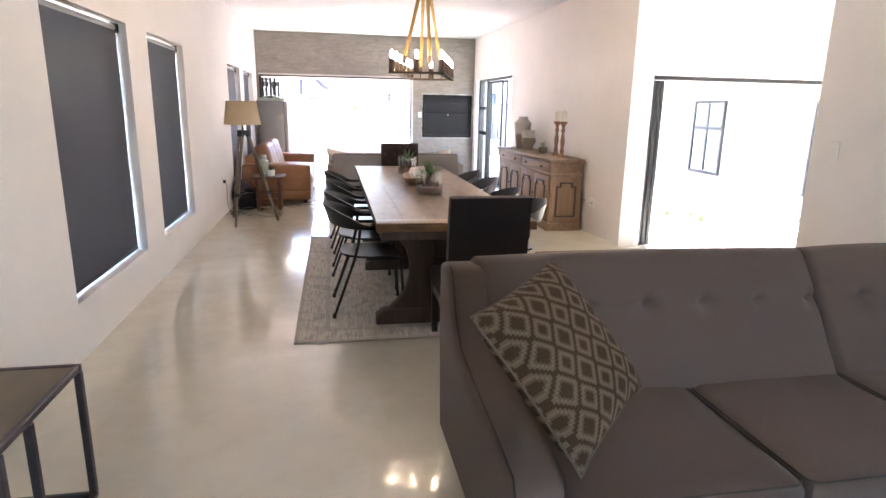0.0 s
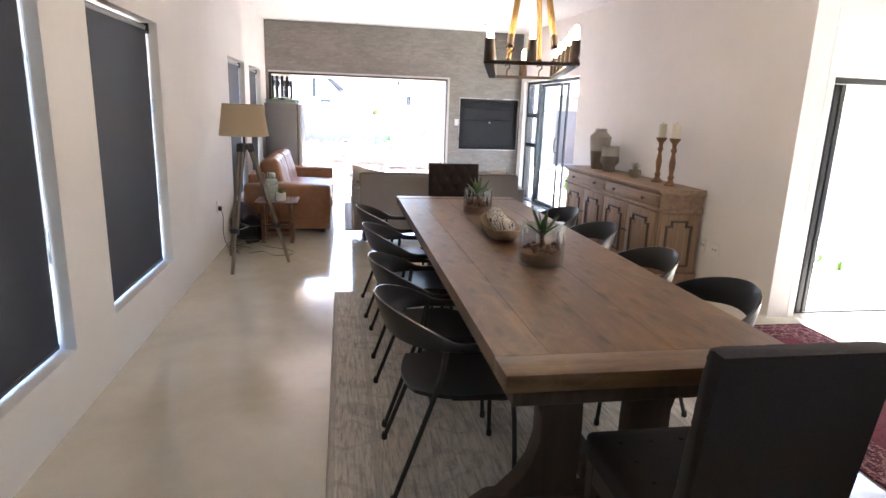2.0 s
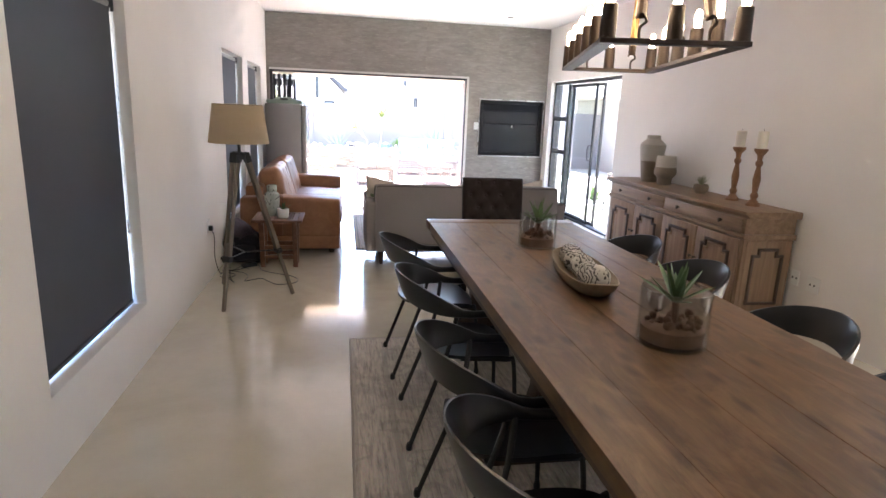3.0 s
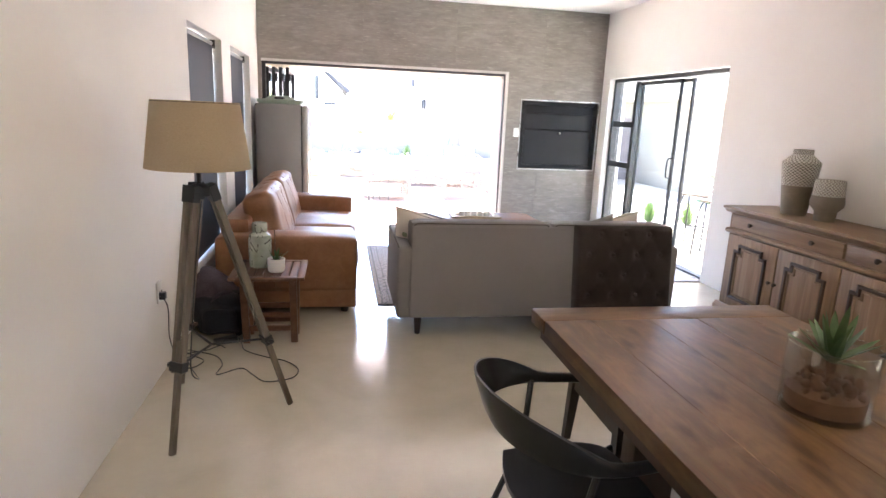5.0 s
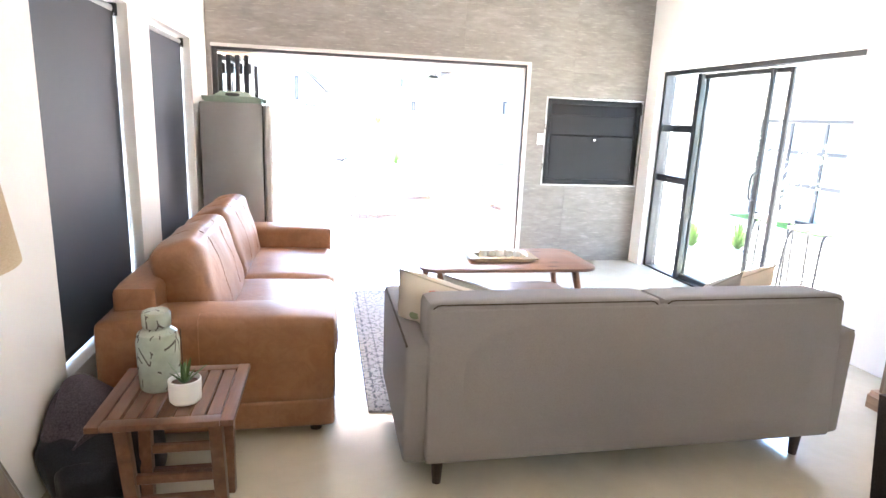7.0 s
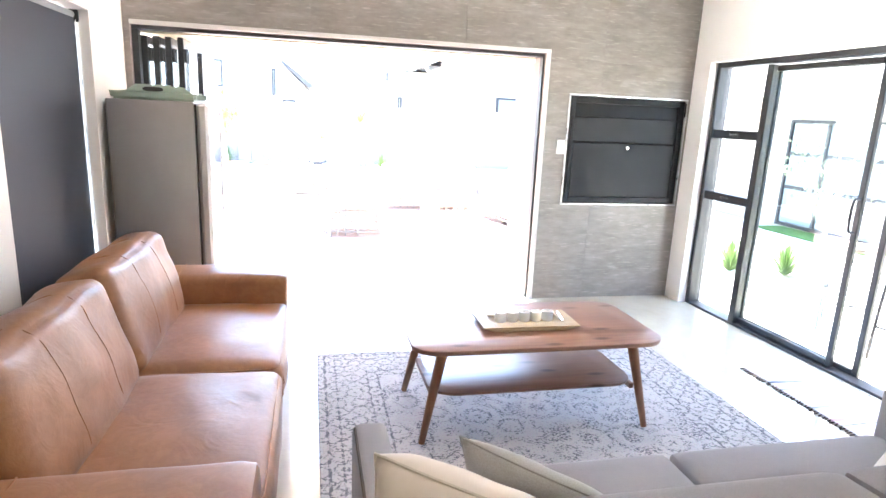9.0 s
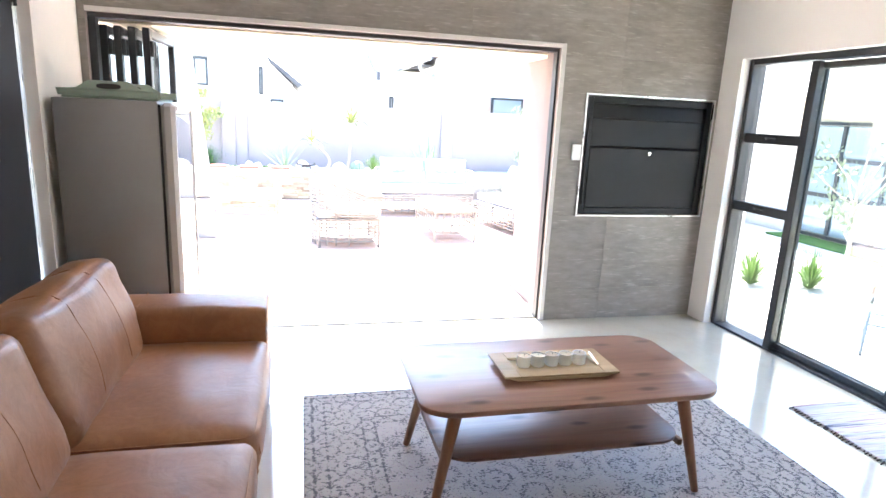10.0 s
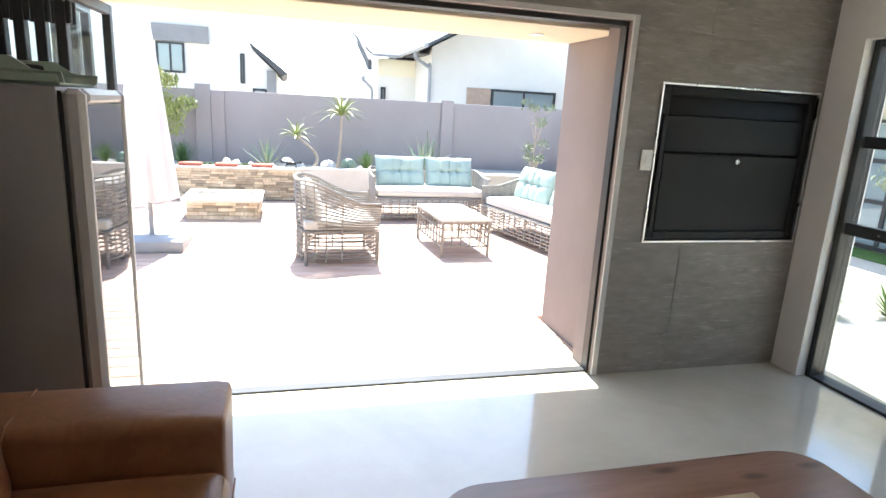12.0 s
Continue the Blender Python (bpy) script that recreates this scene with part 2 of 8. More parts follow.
def tube(pts, r, n=8, closed=False, bm=None, flat=1.0):
    """A swept round bar through pts; r is one radius or one per point; flat squeezes it vertically."""
    bm = bm or bmesh.new()
    pts = [Vector(p) for p in pts]
    k = len(pts)
    rs = r if isinstance(r, (list, tuple)) else [r] * k
    rings, ref = [], None
    for i, p in enumerate(pts):
        a = pts[i - 1] if (i or closed) else p
        b = pts[(i + 1) % k] if (i < k - 1 or closed) else p
        d = (b - a).normalized()
        if ref is None:
            ref = Vector((0, 0, 1)) if abs(d.z) < 0.9 else Vector((1, 0, 0))
        u = d.cross(ref).normalized()
        w = u.cross(d).normalized()
        ref = w
        rings.append([bm.verts.new(p + u * (rs[i] * math.cos(t)) + w * (rs[i] * flat * math.sin(t))) for t in [2 * math.pi * j / n for j in range(n)]])
    for i in range(k if closed else k - 1):
        a, b = rings[i], rings[(i + 1) % k]
        for j in range(n):
            bm.faces.new((a[j], b[j], b[(j + 1) % n], a[(j + 1) % n]))
    if not closed:
        bm.faces.new(rings[0])
        bm.faces.new(rings[-1][::-1])
    bmesh.ops.recalc_face_normals(bm, faces=bm.faces)
    return bm


def curve_pts(pts, n=8, closed=False):
    """Catmull-Rom through pts."""
    pts = [Vector(p) for p in pts]
    k = len(pts)
    out = []
    for i in range(k if closed else k - 1):
        if closed:
            p0, p1, p2, p3 = (pts[(i + j) % k] for j in (-1, 0, 1, 2))
        else:
            p0, p1, p2, p3 = pts[max(i - 1, 0)], pts[i], pts[i + 1], pts[min(i + 2, k - 1)]
        for j in range(n):
            t = j / n
            out.append(0.5 * ((2 * p1) + (p2 - p0) * t + (2 * p0 - 5 * p1 + 4 * p2 - p3) * t * t + (3 * p1 - p0 - 3 * p2 + p3) * t ** 3))
    if not closed:
        out.append(pts[-1])
    return out


def lathe(profile, n=28, at=(0, 0, 0), bm=None, m=None):
    bm = bm or bmesh.new()
    rings = []
    for r, z in profile:
        ring = []
        for j in range(n if r > 1e-6 else 1):
            a = 2 * math.pi * j / n
            p = Vector((at[0] + r * math.cos(a), at[1] + r * math.sin(a), at[2] + z))
            ring.append(bm.verts.new(m @ p if m else p))
        rings.append(ring)
    for a, b in zip(rings, rings[1:]):
        for j in range(n):
            q = [a[j % len(a)], a[(j + 1) % len(a)], b[(j + 1) % len(b)], b[j % len(b)]]
            q = [v for i, v in enumerate(q) if v not in q[:i]]
            if len(q) > 2:
                bm.faces.new(q)
    for ring, flip in ((rings[0], True), (rings[-1], False)):
        if len(ring) > 2:
            bm.faces.new(ring[::-1] if flip else ring)
    bmesh.ops.recalc_face_normals(bm, faces=bm.faces)
    return bm


def cushion(sx, sy, sz, r=0.05, puff=(0, 0, 0), cuts=10, m=None, bm=None, warp=0.0, seed=0):
    """A stuffed box of full size sx, sy, sz round the origin: rounded edges, faces swelling by puff, slight wrinkles."""
    bm = bm or bmesh.new()
    tmp = bmesh.new()
    bmesh.ops.create_cube(tmp, size=2)
    bmesh.ops.subdivide_edges(tmp, edges=tmp.edges[:], cuts=cuts, use_grid_fill=True)
    h = Vector((sx / 2, sy / 2, sz / 2))
    for v in tmp.verts:
        c = Vector([math.sin(x * math.pi / 2) * 0.35 + x * 0.65 for x in v.co])
        p = Vector([c[i] * h[i] for i in range(3)])
        q = Vector([max(-(h[i] - r), min(h[i] - r, p[i])) for i in range(3)])
        d = p - q
        if d.length > 1e-9:
            p = q + d.normalized() * min(r, max(abs(d.x), abs(d.y), abs(d.z)) * 1.0 if d.length < r else r)
        w = [(1 - c[i] ** 2) for i in range(3)]
        p += Vector((puff[0] * c.x * w[1] * w[2], puff[1] * c.y * w[0] * w[2], puff[2] * c.z * w[0] * w[1]))
        if warp:
            p += noise.noise_vector(p * 6 + Vector((seed * 3.1, seed * 1.7, seed))) * warp
        v.co = m @ p if m else p
    me = bpy.data.meshes.new("tmp")
    tmp.to_mesh(me)
    tmp.free()
    bm.from_mesh(me)
    bpy.data.meshes.remove(me)
    return bm


def prism(outline, y0, y1, plane="xz", bev=0.0, bm=None, m=None):
    """A flat outline drawn in a plane and given thickness along the third axis."""
    bm = bm or bmesh.new()
    def put(a, b, c):
        p = Vector({"xz": (a, c, b), "xy": (a, b, c), "yz": (c, a, b)}[plane])
        return bm.verts.new(m @ p if m else p)
    lo = [put(a, b, y0) for a, b in outline]
    hi = [put(a, b, y1) for a, b in outline]
    k = len(outline)
    fs = [bm.faces.new(lo), bm.faces.new(hi[::-1])]
    for i in range(k):
        fs.append(bm.faces.new((lo[i], hi[i], hi[(i + 1) % k], lo[(i + 1) % k])))
    bmesh.ops.recalc_face_normals(bm, faces=fs)
    if bev:
        es = list({e for f in fs[:2] for e in f.edges})
        bmesh.ops.bevel(bm, geom=es, offset=bev, segments=2, profile=0.5, affect="EDGES")
    return bm


def wall(name, axis, pos, thick, a0, a1, z0, z1, openings, mat, label, category="wall"):
    """A wall along x or y whose inner face lies at pos and whose body goes on to pos + thick, with holes through it."""
    bm = bmesh.new()
    ca = sorted({a0, a1, *[v for o in openings for v in o[:2]]})
    cz = sorted({z0, z1, *[v for o in openings for v in o[2:]]})
    cell = {}
    for i in range(len(ca) - 1):
        for j in range(len(cz) - 1):
            u, w = (ca[i] + ca[i + 1]) / 2, (cz[j] + cz[j + 1]) / 2
            cell[i, j] = not any(o[0] < u < o[1] and o[2] < w < o[3] for o in openings)
    def P(a, t, z):
        return bm.verts.new((a, pos + t, z) if axis == "x" else (pos + t, a, z))
    for (i, j), solid in cell.items():
        if not solid:
            continue
        u0, u1, w0, w1 = ca[i], ca[i + 1], cz[j], cz[j + 1]
        for t in (0, thick):
            bm.faces.new((P(u0, t, w0), P(u1, t, w0), P(u1, t, w1), P(u0, t, w1)))
        for (di, dj), (q0, q1) in {(-1, 0): ((u0, w0), (u0, w1)), (1, 0): ((u1, w0), (u1, w1)), (0, -1): ((u0, w0), (u1, w0)), (0, 1): ((u0, w1), (u1, w1))}.items():
            if not cell.get((i + di, j + dj), False):
                bm.faces.new((P(q0[0], 0, q0[1]), P(q1[0], 0, q1[1]), P(q1[0], thick, q1[1]), P(q0[0], thick, q0[1])))
    bmesh.ops.remove_doubles(bm, verts=bm.verts, dist=1e-4)
    bmesh.ops.recalc_face_normals(bm, faces=bm.faces)
    return tagged(link(name, bm, mat, smooth=0), label, category, kind="structure")


# ---- plan ----
WX, EX, NY, SY, H = -1.145, 3.49, 11.955, -4.0, 2.95      # inner faces of the long room, ceiling height
WT = 0.25                                                # wall thickness
WIN = [(2.63, 4.03), (4.54, 5.77), (8.46, 9.66), (10.08, 11.28)]
WZ0, WZ1 = 0.345, 2.09
OPX0, OPX1, OPZ = -1.10, 2.04, 2.105                        # patio opening
BRX0, BRX1, BRZ0, BRZ1 = 2.28, 3.378, 0.868, 1.785           # fireplace niche
SLY0, SLY1, SLZ = 9.29, 11.74, 2.10                        # sliding door opening
WGY, WGX = 5.10, 7.2                                       # side wing: its courtyard wall, its far end
BFX0, BFX1, BFZ = 3.74, 6.3, 1.905                         # folding door of the wing
GAP0 = 2.44

# ---- structure ----
tagged(link("floor", box(WX, WGX, SY, NY + WT, -0.10, 0.0), M_FLOOR, smooth=0), "glossy cream polished screed floor", "floor", kind="structure")
_bm = box(WX - WT, EX + WT, SY - WT, NY + WT, H, H + 0.2)
box(EX + WT, WGX + WT, GAP0 - WT, WGY + WT, H, H + 0.2, bm=_bm)
tagged(link("ceiling", _bm, M_CEIL, smooth=0), "flat white painted ceiling", "ceiling", kind="structure")
wall_west = wall("wall_west", "y", WX, -WT, SY - WT, NY + WT, -0.1, H, [(a, b, WZ0, WZ1) for a, b in WIN], M_WALL, "long white plastered wall with four deep window openings")
wall_north = wall("wall_north", "x", NY, WT, WX, EX + WT, -0.1, H, [(OPX0, OPX1, -0.1, OPZ), (BRX0, BRX1, BRZ0, BRZ1)], M_TAUPE, "far wall clad in grey textured tiles round a wide opening")
wall_east = wall("wall_east", "y", EX, WT, WGY, NY, -0.1, H, [(SLY0, SLY1, -0.1, SLZ)], M_WALL, "white plastered wall beside the sideboard with a sliding door opening")
# the east wall is a little out of square
SPLAY = Matrix.Translation((EX, 8.3, 0)) @ pose(0, 0, 0, 0, 0, 1.17) @ Matrix.Translation((-EX, -8.3, 0))
wall_east.matrix_basis = SPLAY
wall("wall_wing_north", "x", WGY, WT, EX + WT, WGX, -0.1, H, [(BFX0 + 0.001, BFX1, -0.1, BFZ)], M_WALL, "white plastered wall with a folding door opening to the courtyard")
wall("wall_east_south", "y", EX, WT, SY, GAP0, -0.1, H, [], M_WALL, "white plastered wall beside the grey couch")
wall("wall_wing_south", "x", GAP0, -WT, EX + WT, WGX, -0.1, H, [], M_WALL, "plain white plastered wall of the side wing")
wall("wall_wing_east", "y", WGX, WT, GAP0 - WT, WGY + WT, -0.1, H, [], M_WALL, "plain white plastered end wall of the side wing")
# Opening added out of view so that daylight reaches the couch and floor.
wall("wall_south", "x", SY, -WT, WX, EX + WT, -0.1, H, [(1.35, 2.95, 0.0, 2.1)], M_WALL, "white plastered wall behind the lounge with an opening added for daylight")


def ring_frame(a0, a1, z0, z1, w, d0, d1, axis, bev=0.004):
    """A rectangular frame of bars w wide lying in a wall; d0 to d1 is its depth."""
    bm = bmesh.new()
    for u0, u1, v0, v1 in ((a0, a0 + w, z0, z1), (a1 - w, a1, z0, z1), (a0 + w, a1 - w, z0, z0 + w), (a0 + w, a1 - w, z1 - w, z1)):
        if axis == "x":
            box(u0, u1, d0, d1, v0, v1, bev, 1, bm)
        else:
            box(d0, d1, u0, u1, v0, v1, bev, 1, bm)
    return bm


def pane(a0, a1, z0, z1, d, axis, t=0.006):
    return box(a0, a1, d - t / 2, d + t / 2, z0, z1) if axis == "x" else box(d - t / 2, d + t / 2, a0, a1, z0, z1)


# ---- windows with roller blinds in the west wall ----
def blind_material():
    m = bpy.data.materials.new("charcoal_sunscreen")
    m.use_nodes = True
    nt = m.node_tree
    b = nt.nodes["Principled BSDF"]
    v = coords(nt)
    sm = tex(nt, "ShaderNodeTexNoise", v, Scale=420.0, Detail=2.0)
    big = tex(nt, "ShaderNodeTexNoise", v, Scale=1.4, Detail=3.0)
    col = ramp(nt, sm.outputs[0], [(0.3, (0.022, 0.026, 0.038)), (0.7, (0.043, 0.049, 0.069))])
    col = mixc(nt, mathn(nt, "MULTIPLY", big.outputs[0], 0.3), col, (0.03, 0.03, 0.035))
    nt.links.new(col, b.inputs["Base Color"])
    b.inputs["Roughness"].default_value = 0.6
    tr = nt.nodes.new("ShaderNodeBsdfTransparent")
    mx = nt.nodes.new("ShaderNodeMixShader")
    mx.inputs[0].default_value = 0.035
    nt.links.new(b.outputs[0], mx.inputs[1])
    nt.links.new(tr.outputs[0], mx.inputs[2])
    nt.links.new(mx.outputs[0], nt.nodes["Material Output"].inputs[0])
    return m


M_BLIND = blind_material()
M_TUBE = surface("grey_aluminium", (0.25, 0.25, 0.26), (0.32, 0.32, 0.33), 5, 100, 0.45, 0.1, 0.02)


def blind_window(i, y0, y1):
    win = thing(f"window_{i}", "tall black aluminium window behind a charcoal roller blind", "window", kind="structure")
    x = WX - 0.17
    part("window_frame", ring_frame(y0, y1, WZ0, WZ1, 0.045, x - 0.05, x, "y"), M_BLACK, win)
    part("transom", box(x - 0.045, x - 0.005, y0 + 0.045, y1 - 0.045, 1.42, 1.46, 0.003, 1), M_BLACK, win)
    for z0, z1 in ((WZ0 + 0.045, 1.42), (1.46, WZ1 - 0.045)):
        g = part("pane", pane(y0 + 0.045, y1 - 0.045, z0, z1, x - 0.025, "y"), M_GLASS, win, smooth=0)
        g.visible_shadow = False
    bl = thing("roller_blind", "charcoal mesh roller blind pulled almost to the sill", "roller blind", group="roller blinds")
    xb = WX - 0.075
    part("fabric", box(xb - 0.001, xb + 0.001, y0 + 0.006, y1 - 0.014, WZ0 + 0.030, WZ1 - 0.03), M_BLIND, bl, smooth=0)
    part("bottom_bar", box(xb - 0.006, xb + 0.006, y0 + 0.006, y1 - 0.014, WZ0 + 0.012, WZ0 + 0.036, 0.004, 2), M_BLACK, bl)
    part("roller_tube", lathe([(0.022, 0), (0.022, y1 - y0 - 0.05)], 16, m=Matrix.Translation((xb - 0.012, y0 + 0.02, WZ1 - 0.035)) @ pose(0, 0, 0, -90)), M_TUBE, bl)
    for yy in (y0 + 0.004, y1 - 0.024):
        part("bracket", box(xb - 0.04, xb + 0.025, yy, yy + 0.02, WZ1 - 0.075, WZ1 - 0.005, 0.006, 2), M_BLACK, bl)
    zb = 0.85
    ch = [(xb + 0.012, y1 - 0.03, WZ1 - 0.06), (xb + 0.012, y1 - 0.03, zb + 0.03), (xb + 0.012, y1 - 0.018, zb), (xb + 0.012, y1 - 0.006, zb + 0.03), (xb + 0.012, y1 - 0.006, WZ1 - 0.06)]
    part("bead_chain", tube(curve_pts(ch, 5), 0.0022, 5), M_STEEL, bl)


for _i, (_a, _b) in enumerate(WIN):
    blind_window(_i + 1, _a, _b)

# ---- trim of the patio opening, tiles, skirting ----
M_TRIM = surface("pale_grey_edge_trim", (0.52, 0.50, 0.48), (0.60, 0.58, 0.56), 4, 100, 0.5, 0.1, 0.1)
_bm = box(OPX1, OPX1 + 0.035, NY - 0.016, NY + 0.0, 0.0, OPZ + 0.03, 0.002, 1)
box(OPX0, OPX1, NY - 0.016, NY, OPZ, OPZ + 0.03, 0.002, 1, _bm)
tagged(link("trim", _bm, M_TRIM), "pale grey edge trim round the patio opening", "trim", kind="structure")


# ---- folding door of the patio, folded to one side ----
def door_leaf(name, w, h, bars=()):
    """One framed glass leaf standing in x from 0 to w, hinge side at 0; built once, then placed."""
    leaf = new(name)
    part("leaf_frame", ring_frame(0, w, 0, h, 0.055, -0.022, 0.022, "x"), M_BLACK, leaf)
    for z in bars:
        part("glazing_bar", box(0.07, w - 0.07, -0.02, 0.02, z - 0.03, z + 0.03, 0.004, 1), M_BLACK, leaf)
    zs = [0.07, *[z + s for z in bars for s in (-0.03, 0.03)], h - 0.07]
    for z0, z1 in zip(zs[::2], zs[1::2]):
        g = part("pane", pane(0.07, w - 0.07, z0, z1, 0.0, "x"), M_GLASS, leaf, smooth=0)
        g.visible_shadow = False
    return leaf


patio_door = thing("door_1", "black aluminium folding patio door folded open to one side", "folding door", kind="structure")
part("head_track", box(OPX0, OPX1, NY + 0.03, NY + 0.12, OPZ - 0.028, OPZ, 0.003, 1), M_BLACK, patio_door)
part("floor_track", box(OPX0, OPX1, NY + 0.04, NY + 0.11, 0.0, 0.010, 0.003, 1), M_BLACK, patio_door)
for _x, _w in ((OPX0, 0.045), (OPX1 - 0.016, 0.016)):
    part("jamb", box(_x, _x + _w, NY + 0.03, NY + 0.10, 0.010, OPZ - 0.028, 0.003, 1), M_BLACK, patio_door)
for _k, (_x, _a) in enumerate(((-1.05, 90), (-0.97, 89), (-0.885, 91), (-0.80, 89))):
    _lf = door_leaf("leaf", 0.76, OPZ - 0.075)
    _lf.matrix_basis = pose(_x, NY + 0.15, 0.018, 0, 0, _a)
    _lf.parent = patio_door
    for _z in (0.25, 1.85):
        for _o in (0.0, 0.06):
            part("hinge", lathe([(0.012, 0), (0.014, 0.01), (0.014, 0.09), (0.012, 0.10)], 10, (0.02 + _o, -0.03, _z)), M_BLACK, _lf)
    part("door_handle", tube(curve_pts([(0.70, -0.03, 1.0), (0.70, -0.06, 1.02), (0.70, -0.06, 1.10), (0.70, -0.03, 1.12)], 4), 0.008, 6), M_BLACK, _lf)

# ---- sliding door of the east wall ----
SX = EX + 0.10
slider = thing("door_2", "black aluminium sliding glass door standing half open", "sliding door", SPLAY, kind="structure")
part("frame", ring_frame(SLY0 + 0.0, SLY1, -0.025, SLZ, 0.042, SX - 0.03, SX + 0.09, "y"), M_BLACK, slider)
part("mullion", box(SX - 0.03, SX + 0.012, 11.11, 11.175, 0.015, SLZ - 0.05, 0.004, 1), M_BLACK, slider)
_side = new("side_light")
_side.parent = slider
for _z in (1.0, 1.52):
    part("glazing_bar", box(SX - 0.02, SX + 0.03, 11.175, SLY1 - 0.05, _z - 0.035, _z + 0.035, 0.004, 1), M_BLACK, _side)
for _z0, _z1 in ((0.017, 0.965), (1.035, 1.485), (1.555, SLZ - 0.05)):
    part("pane", pane(11.175, SLY1 - 0.05, _z0, _z1, SX + 0.01, "y"), M_GLASS, _side, smooth=0).visible_shadow = False
for _z in (1.0, 1.52):
    part("latch", tube(curve_pts([(SX - 0.03, 11.46, _z), (SX - 0.05, 11.44, _z + 0.01), (SX - 0.05, 11.36, _z + 0.01)], 4), 0.007, 6), M_BLACK, _side)
for _y0, _y1, _d in ((10.23, 11.168, 0.015), (10.06, 11.168, 0.055)):
    _lf = new("sliding_leaf")
    _lf.parent = slider
    part("leaf_frame", ring_frame(_y0, _y1, 0.02, SLZ - 0.055, 0.042, SX + _d, SX + _d + 0.03, "y"), M_BLACK, _lf)
    part("pane", pane(_y0 + 0.042, _y1 - 0.042, 0.062, SLZ - 0.097, SX + _d + 0.015, "y"), M_GLASS, _lf, smooth=0).visible_shadow = False
    if _d < 0.03:
        part("door_handle", tube(curve_pts([(SX - 0.0 + _d, _y0 + 0.017, 0.95), (SX - 0.05 + _d, _y0 + 0.017, 0.97), (SX - 0.05 + _d, _y0 + 0.017, 1.15), (SX + _d, _y0 + 0.017, 1.17)], 4), 0.009, 8), M_BLACK, _lf)

# ---- folding door of the wing ----
wing_door = thing("door_3", "black aluminium folding door folded open beside the red rug", "folding door", kind="structure")
part("head_track", box(BFX0, BFX1, WGY + 0.08, WGY + 0.17, BFZ - 0.045, BFZ, 0.003, 1), M_BLACK, wing_door)
part("floor_track", box(BFX0, BFX1, WGY + 0.08, WGY + 0.17, 0.0, 0.012, 0.003, 1), M_BLACK, wing_door)
for _k in range(4):
    _lf = door_leaf("leaf", 0.62, BFZ - 0.07)
    _lf.matrix_basis = pose(BFX0 + 0.05 + 0.055 * _k, WGY + 0.07, 0.018, 0, 0, 90 + (1.5 if _k % 2 else -1.5))
    _lf.parent = wing_door

# ---- built-in fireplace with a black shutter ----
braai = thing("built_in_fireplace", "black steel built-in fireplace with a closed shutter in a steel rim", "fireplace")
part("rim", ring_frame(BRX0 - 0.012, BRX1 + 0.012, BRZ0 - 0.012, BRZ1 + 0.012, 0.013, NY - 0.022, NY - 0.002, "x", 0.002), M_STEEL, braai, "brushed steel rim")
M_SHUTTER = surface("black_powder_coat", (0.007, 0.007, 0.008), (0.013, 0.013, 0.015), 3, 300, 0.55, 0.15, 0.08, spec=0.3)
_fr = ring_frame(BRX0 + 0.008, BRX1 - 0.008, BRZ0 + 0.008, BRZ1 - 0.008, 0.05, NY - 0.012, NY + 0.03, "x", 0.004)
part("surround", _fr, M_SHUTTER, braai)
part("hood", prism([(NY + 0.0, 1.62), (NY + 0.028, BRZ1 - 0.06), (NY + 0.06, BRZ1 - 0.06), (NY + 0.06, 1.62)], BRX0 + 0.06, BRX1 - 0.06, "yz"), M_SHUTTER, braai, smooth=0)
part("upper_shutter", box(BRX0 + 0.062, BRX1 - 0.062, NY + 0.002, NY + 0.02, 1.405, 1.615, 0.004, 1), M_SHUTTER, braai)
part("lower_shutter", box(BRX0 + 0.062, BRX1 - 0.062, NY - 0.006, NY + 0.012, BRZ0 + 0.06, 1.395, 0.004, 1), M_SHUTTER, braai)
part("backing", box(BRX0 + 0.01, BRX1 - 0.01, NY + 0.06, NY + 0.10, BRZ0 + 0.01, BRZ1 - 0.01), M_SHUTTER, braai)
part("knob", lathe([(0.006, 0), (0.006, 0.015), (0.016, 0.02), (0.017, 0.03), (0.012, 0.036), (0, 0.037)], 16, m=Matrix.Translation((2.845, NY - 0.006, 1.36)) @ pose(0, 0, 0, 90)), M_CHROME, braai, "round chrome knob")
part("side_handle", box(BRX0 + 0.015, BRX0 + 0.035, NY - 0.03, NY - 0.012, BRZ0 + 0.08, 1.62, 0.005, 2), M_SHUTTER, braai)


def wall_plate(name, label, at, face, w=0.075, h=0.12, rockers=1):
    """A switch or socket plate on a wall; face is the yaw of its front."""
    ob = thing(name, label, "switch" if rockers else "socket", pose(*at, 0, 0, face))
    part("plate", box(-w / 2, w / 2, -0.012, 0, -h / 2, h / 2, 0.006, 3), M_WHITE, ob)
    if rockers:
        for k in range(rockers):
            x = (k - (rockers - 1) / 2) * w * 0.4
            part("rocker", box(x - 0.012, x + 0.012, -0.017, -0.010, -0.022, 0.022, 0.003, 2), M_WHITE, ob)
    else:
        for x in (-0.02, 0.02):
            part("socket_hole", lathe([(0.008, 0), (0.008, 0.002), (0, 0.002)], 10, m=Matrix.Translation((x, -0.0121, 0)) @ pose(0, 0, 0, 90)), M_BLACK, ob)
    return ob


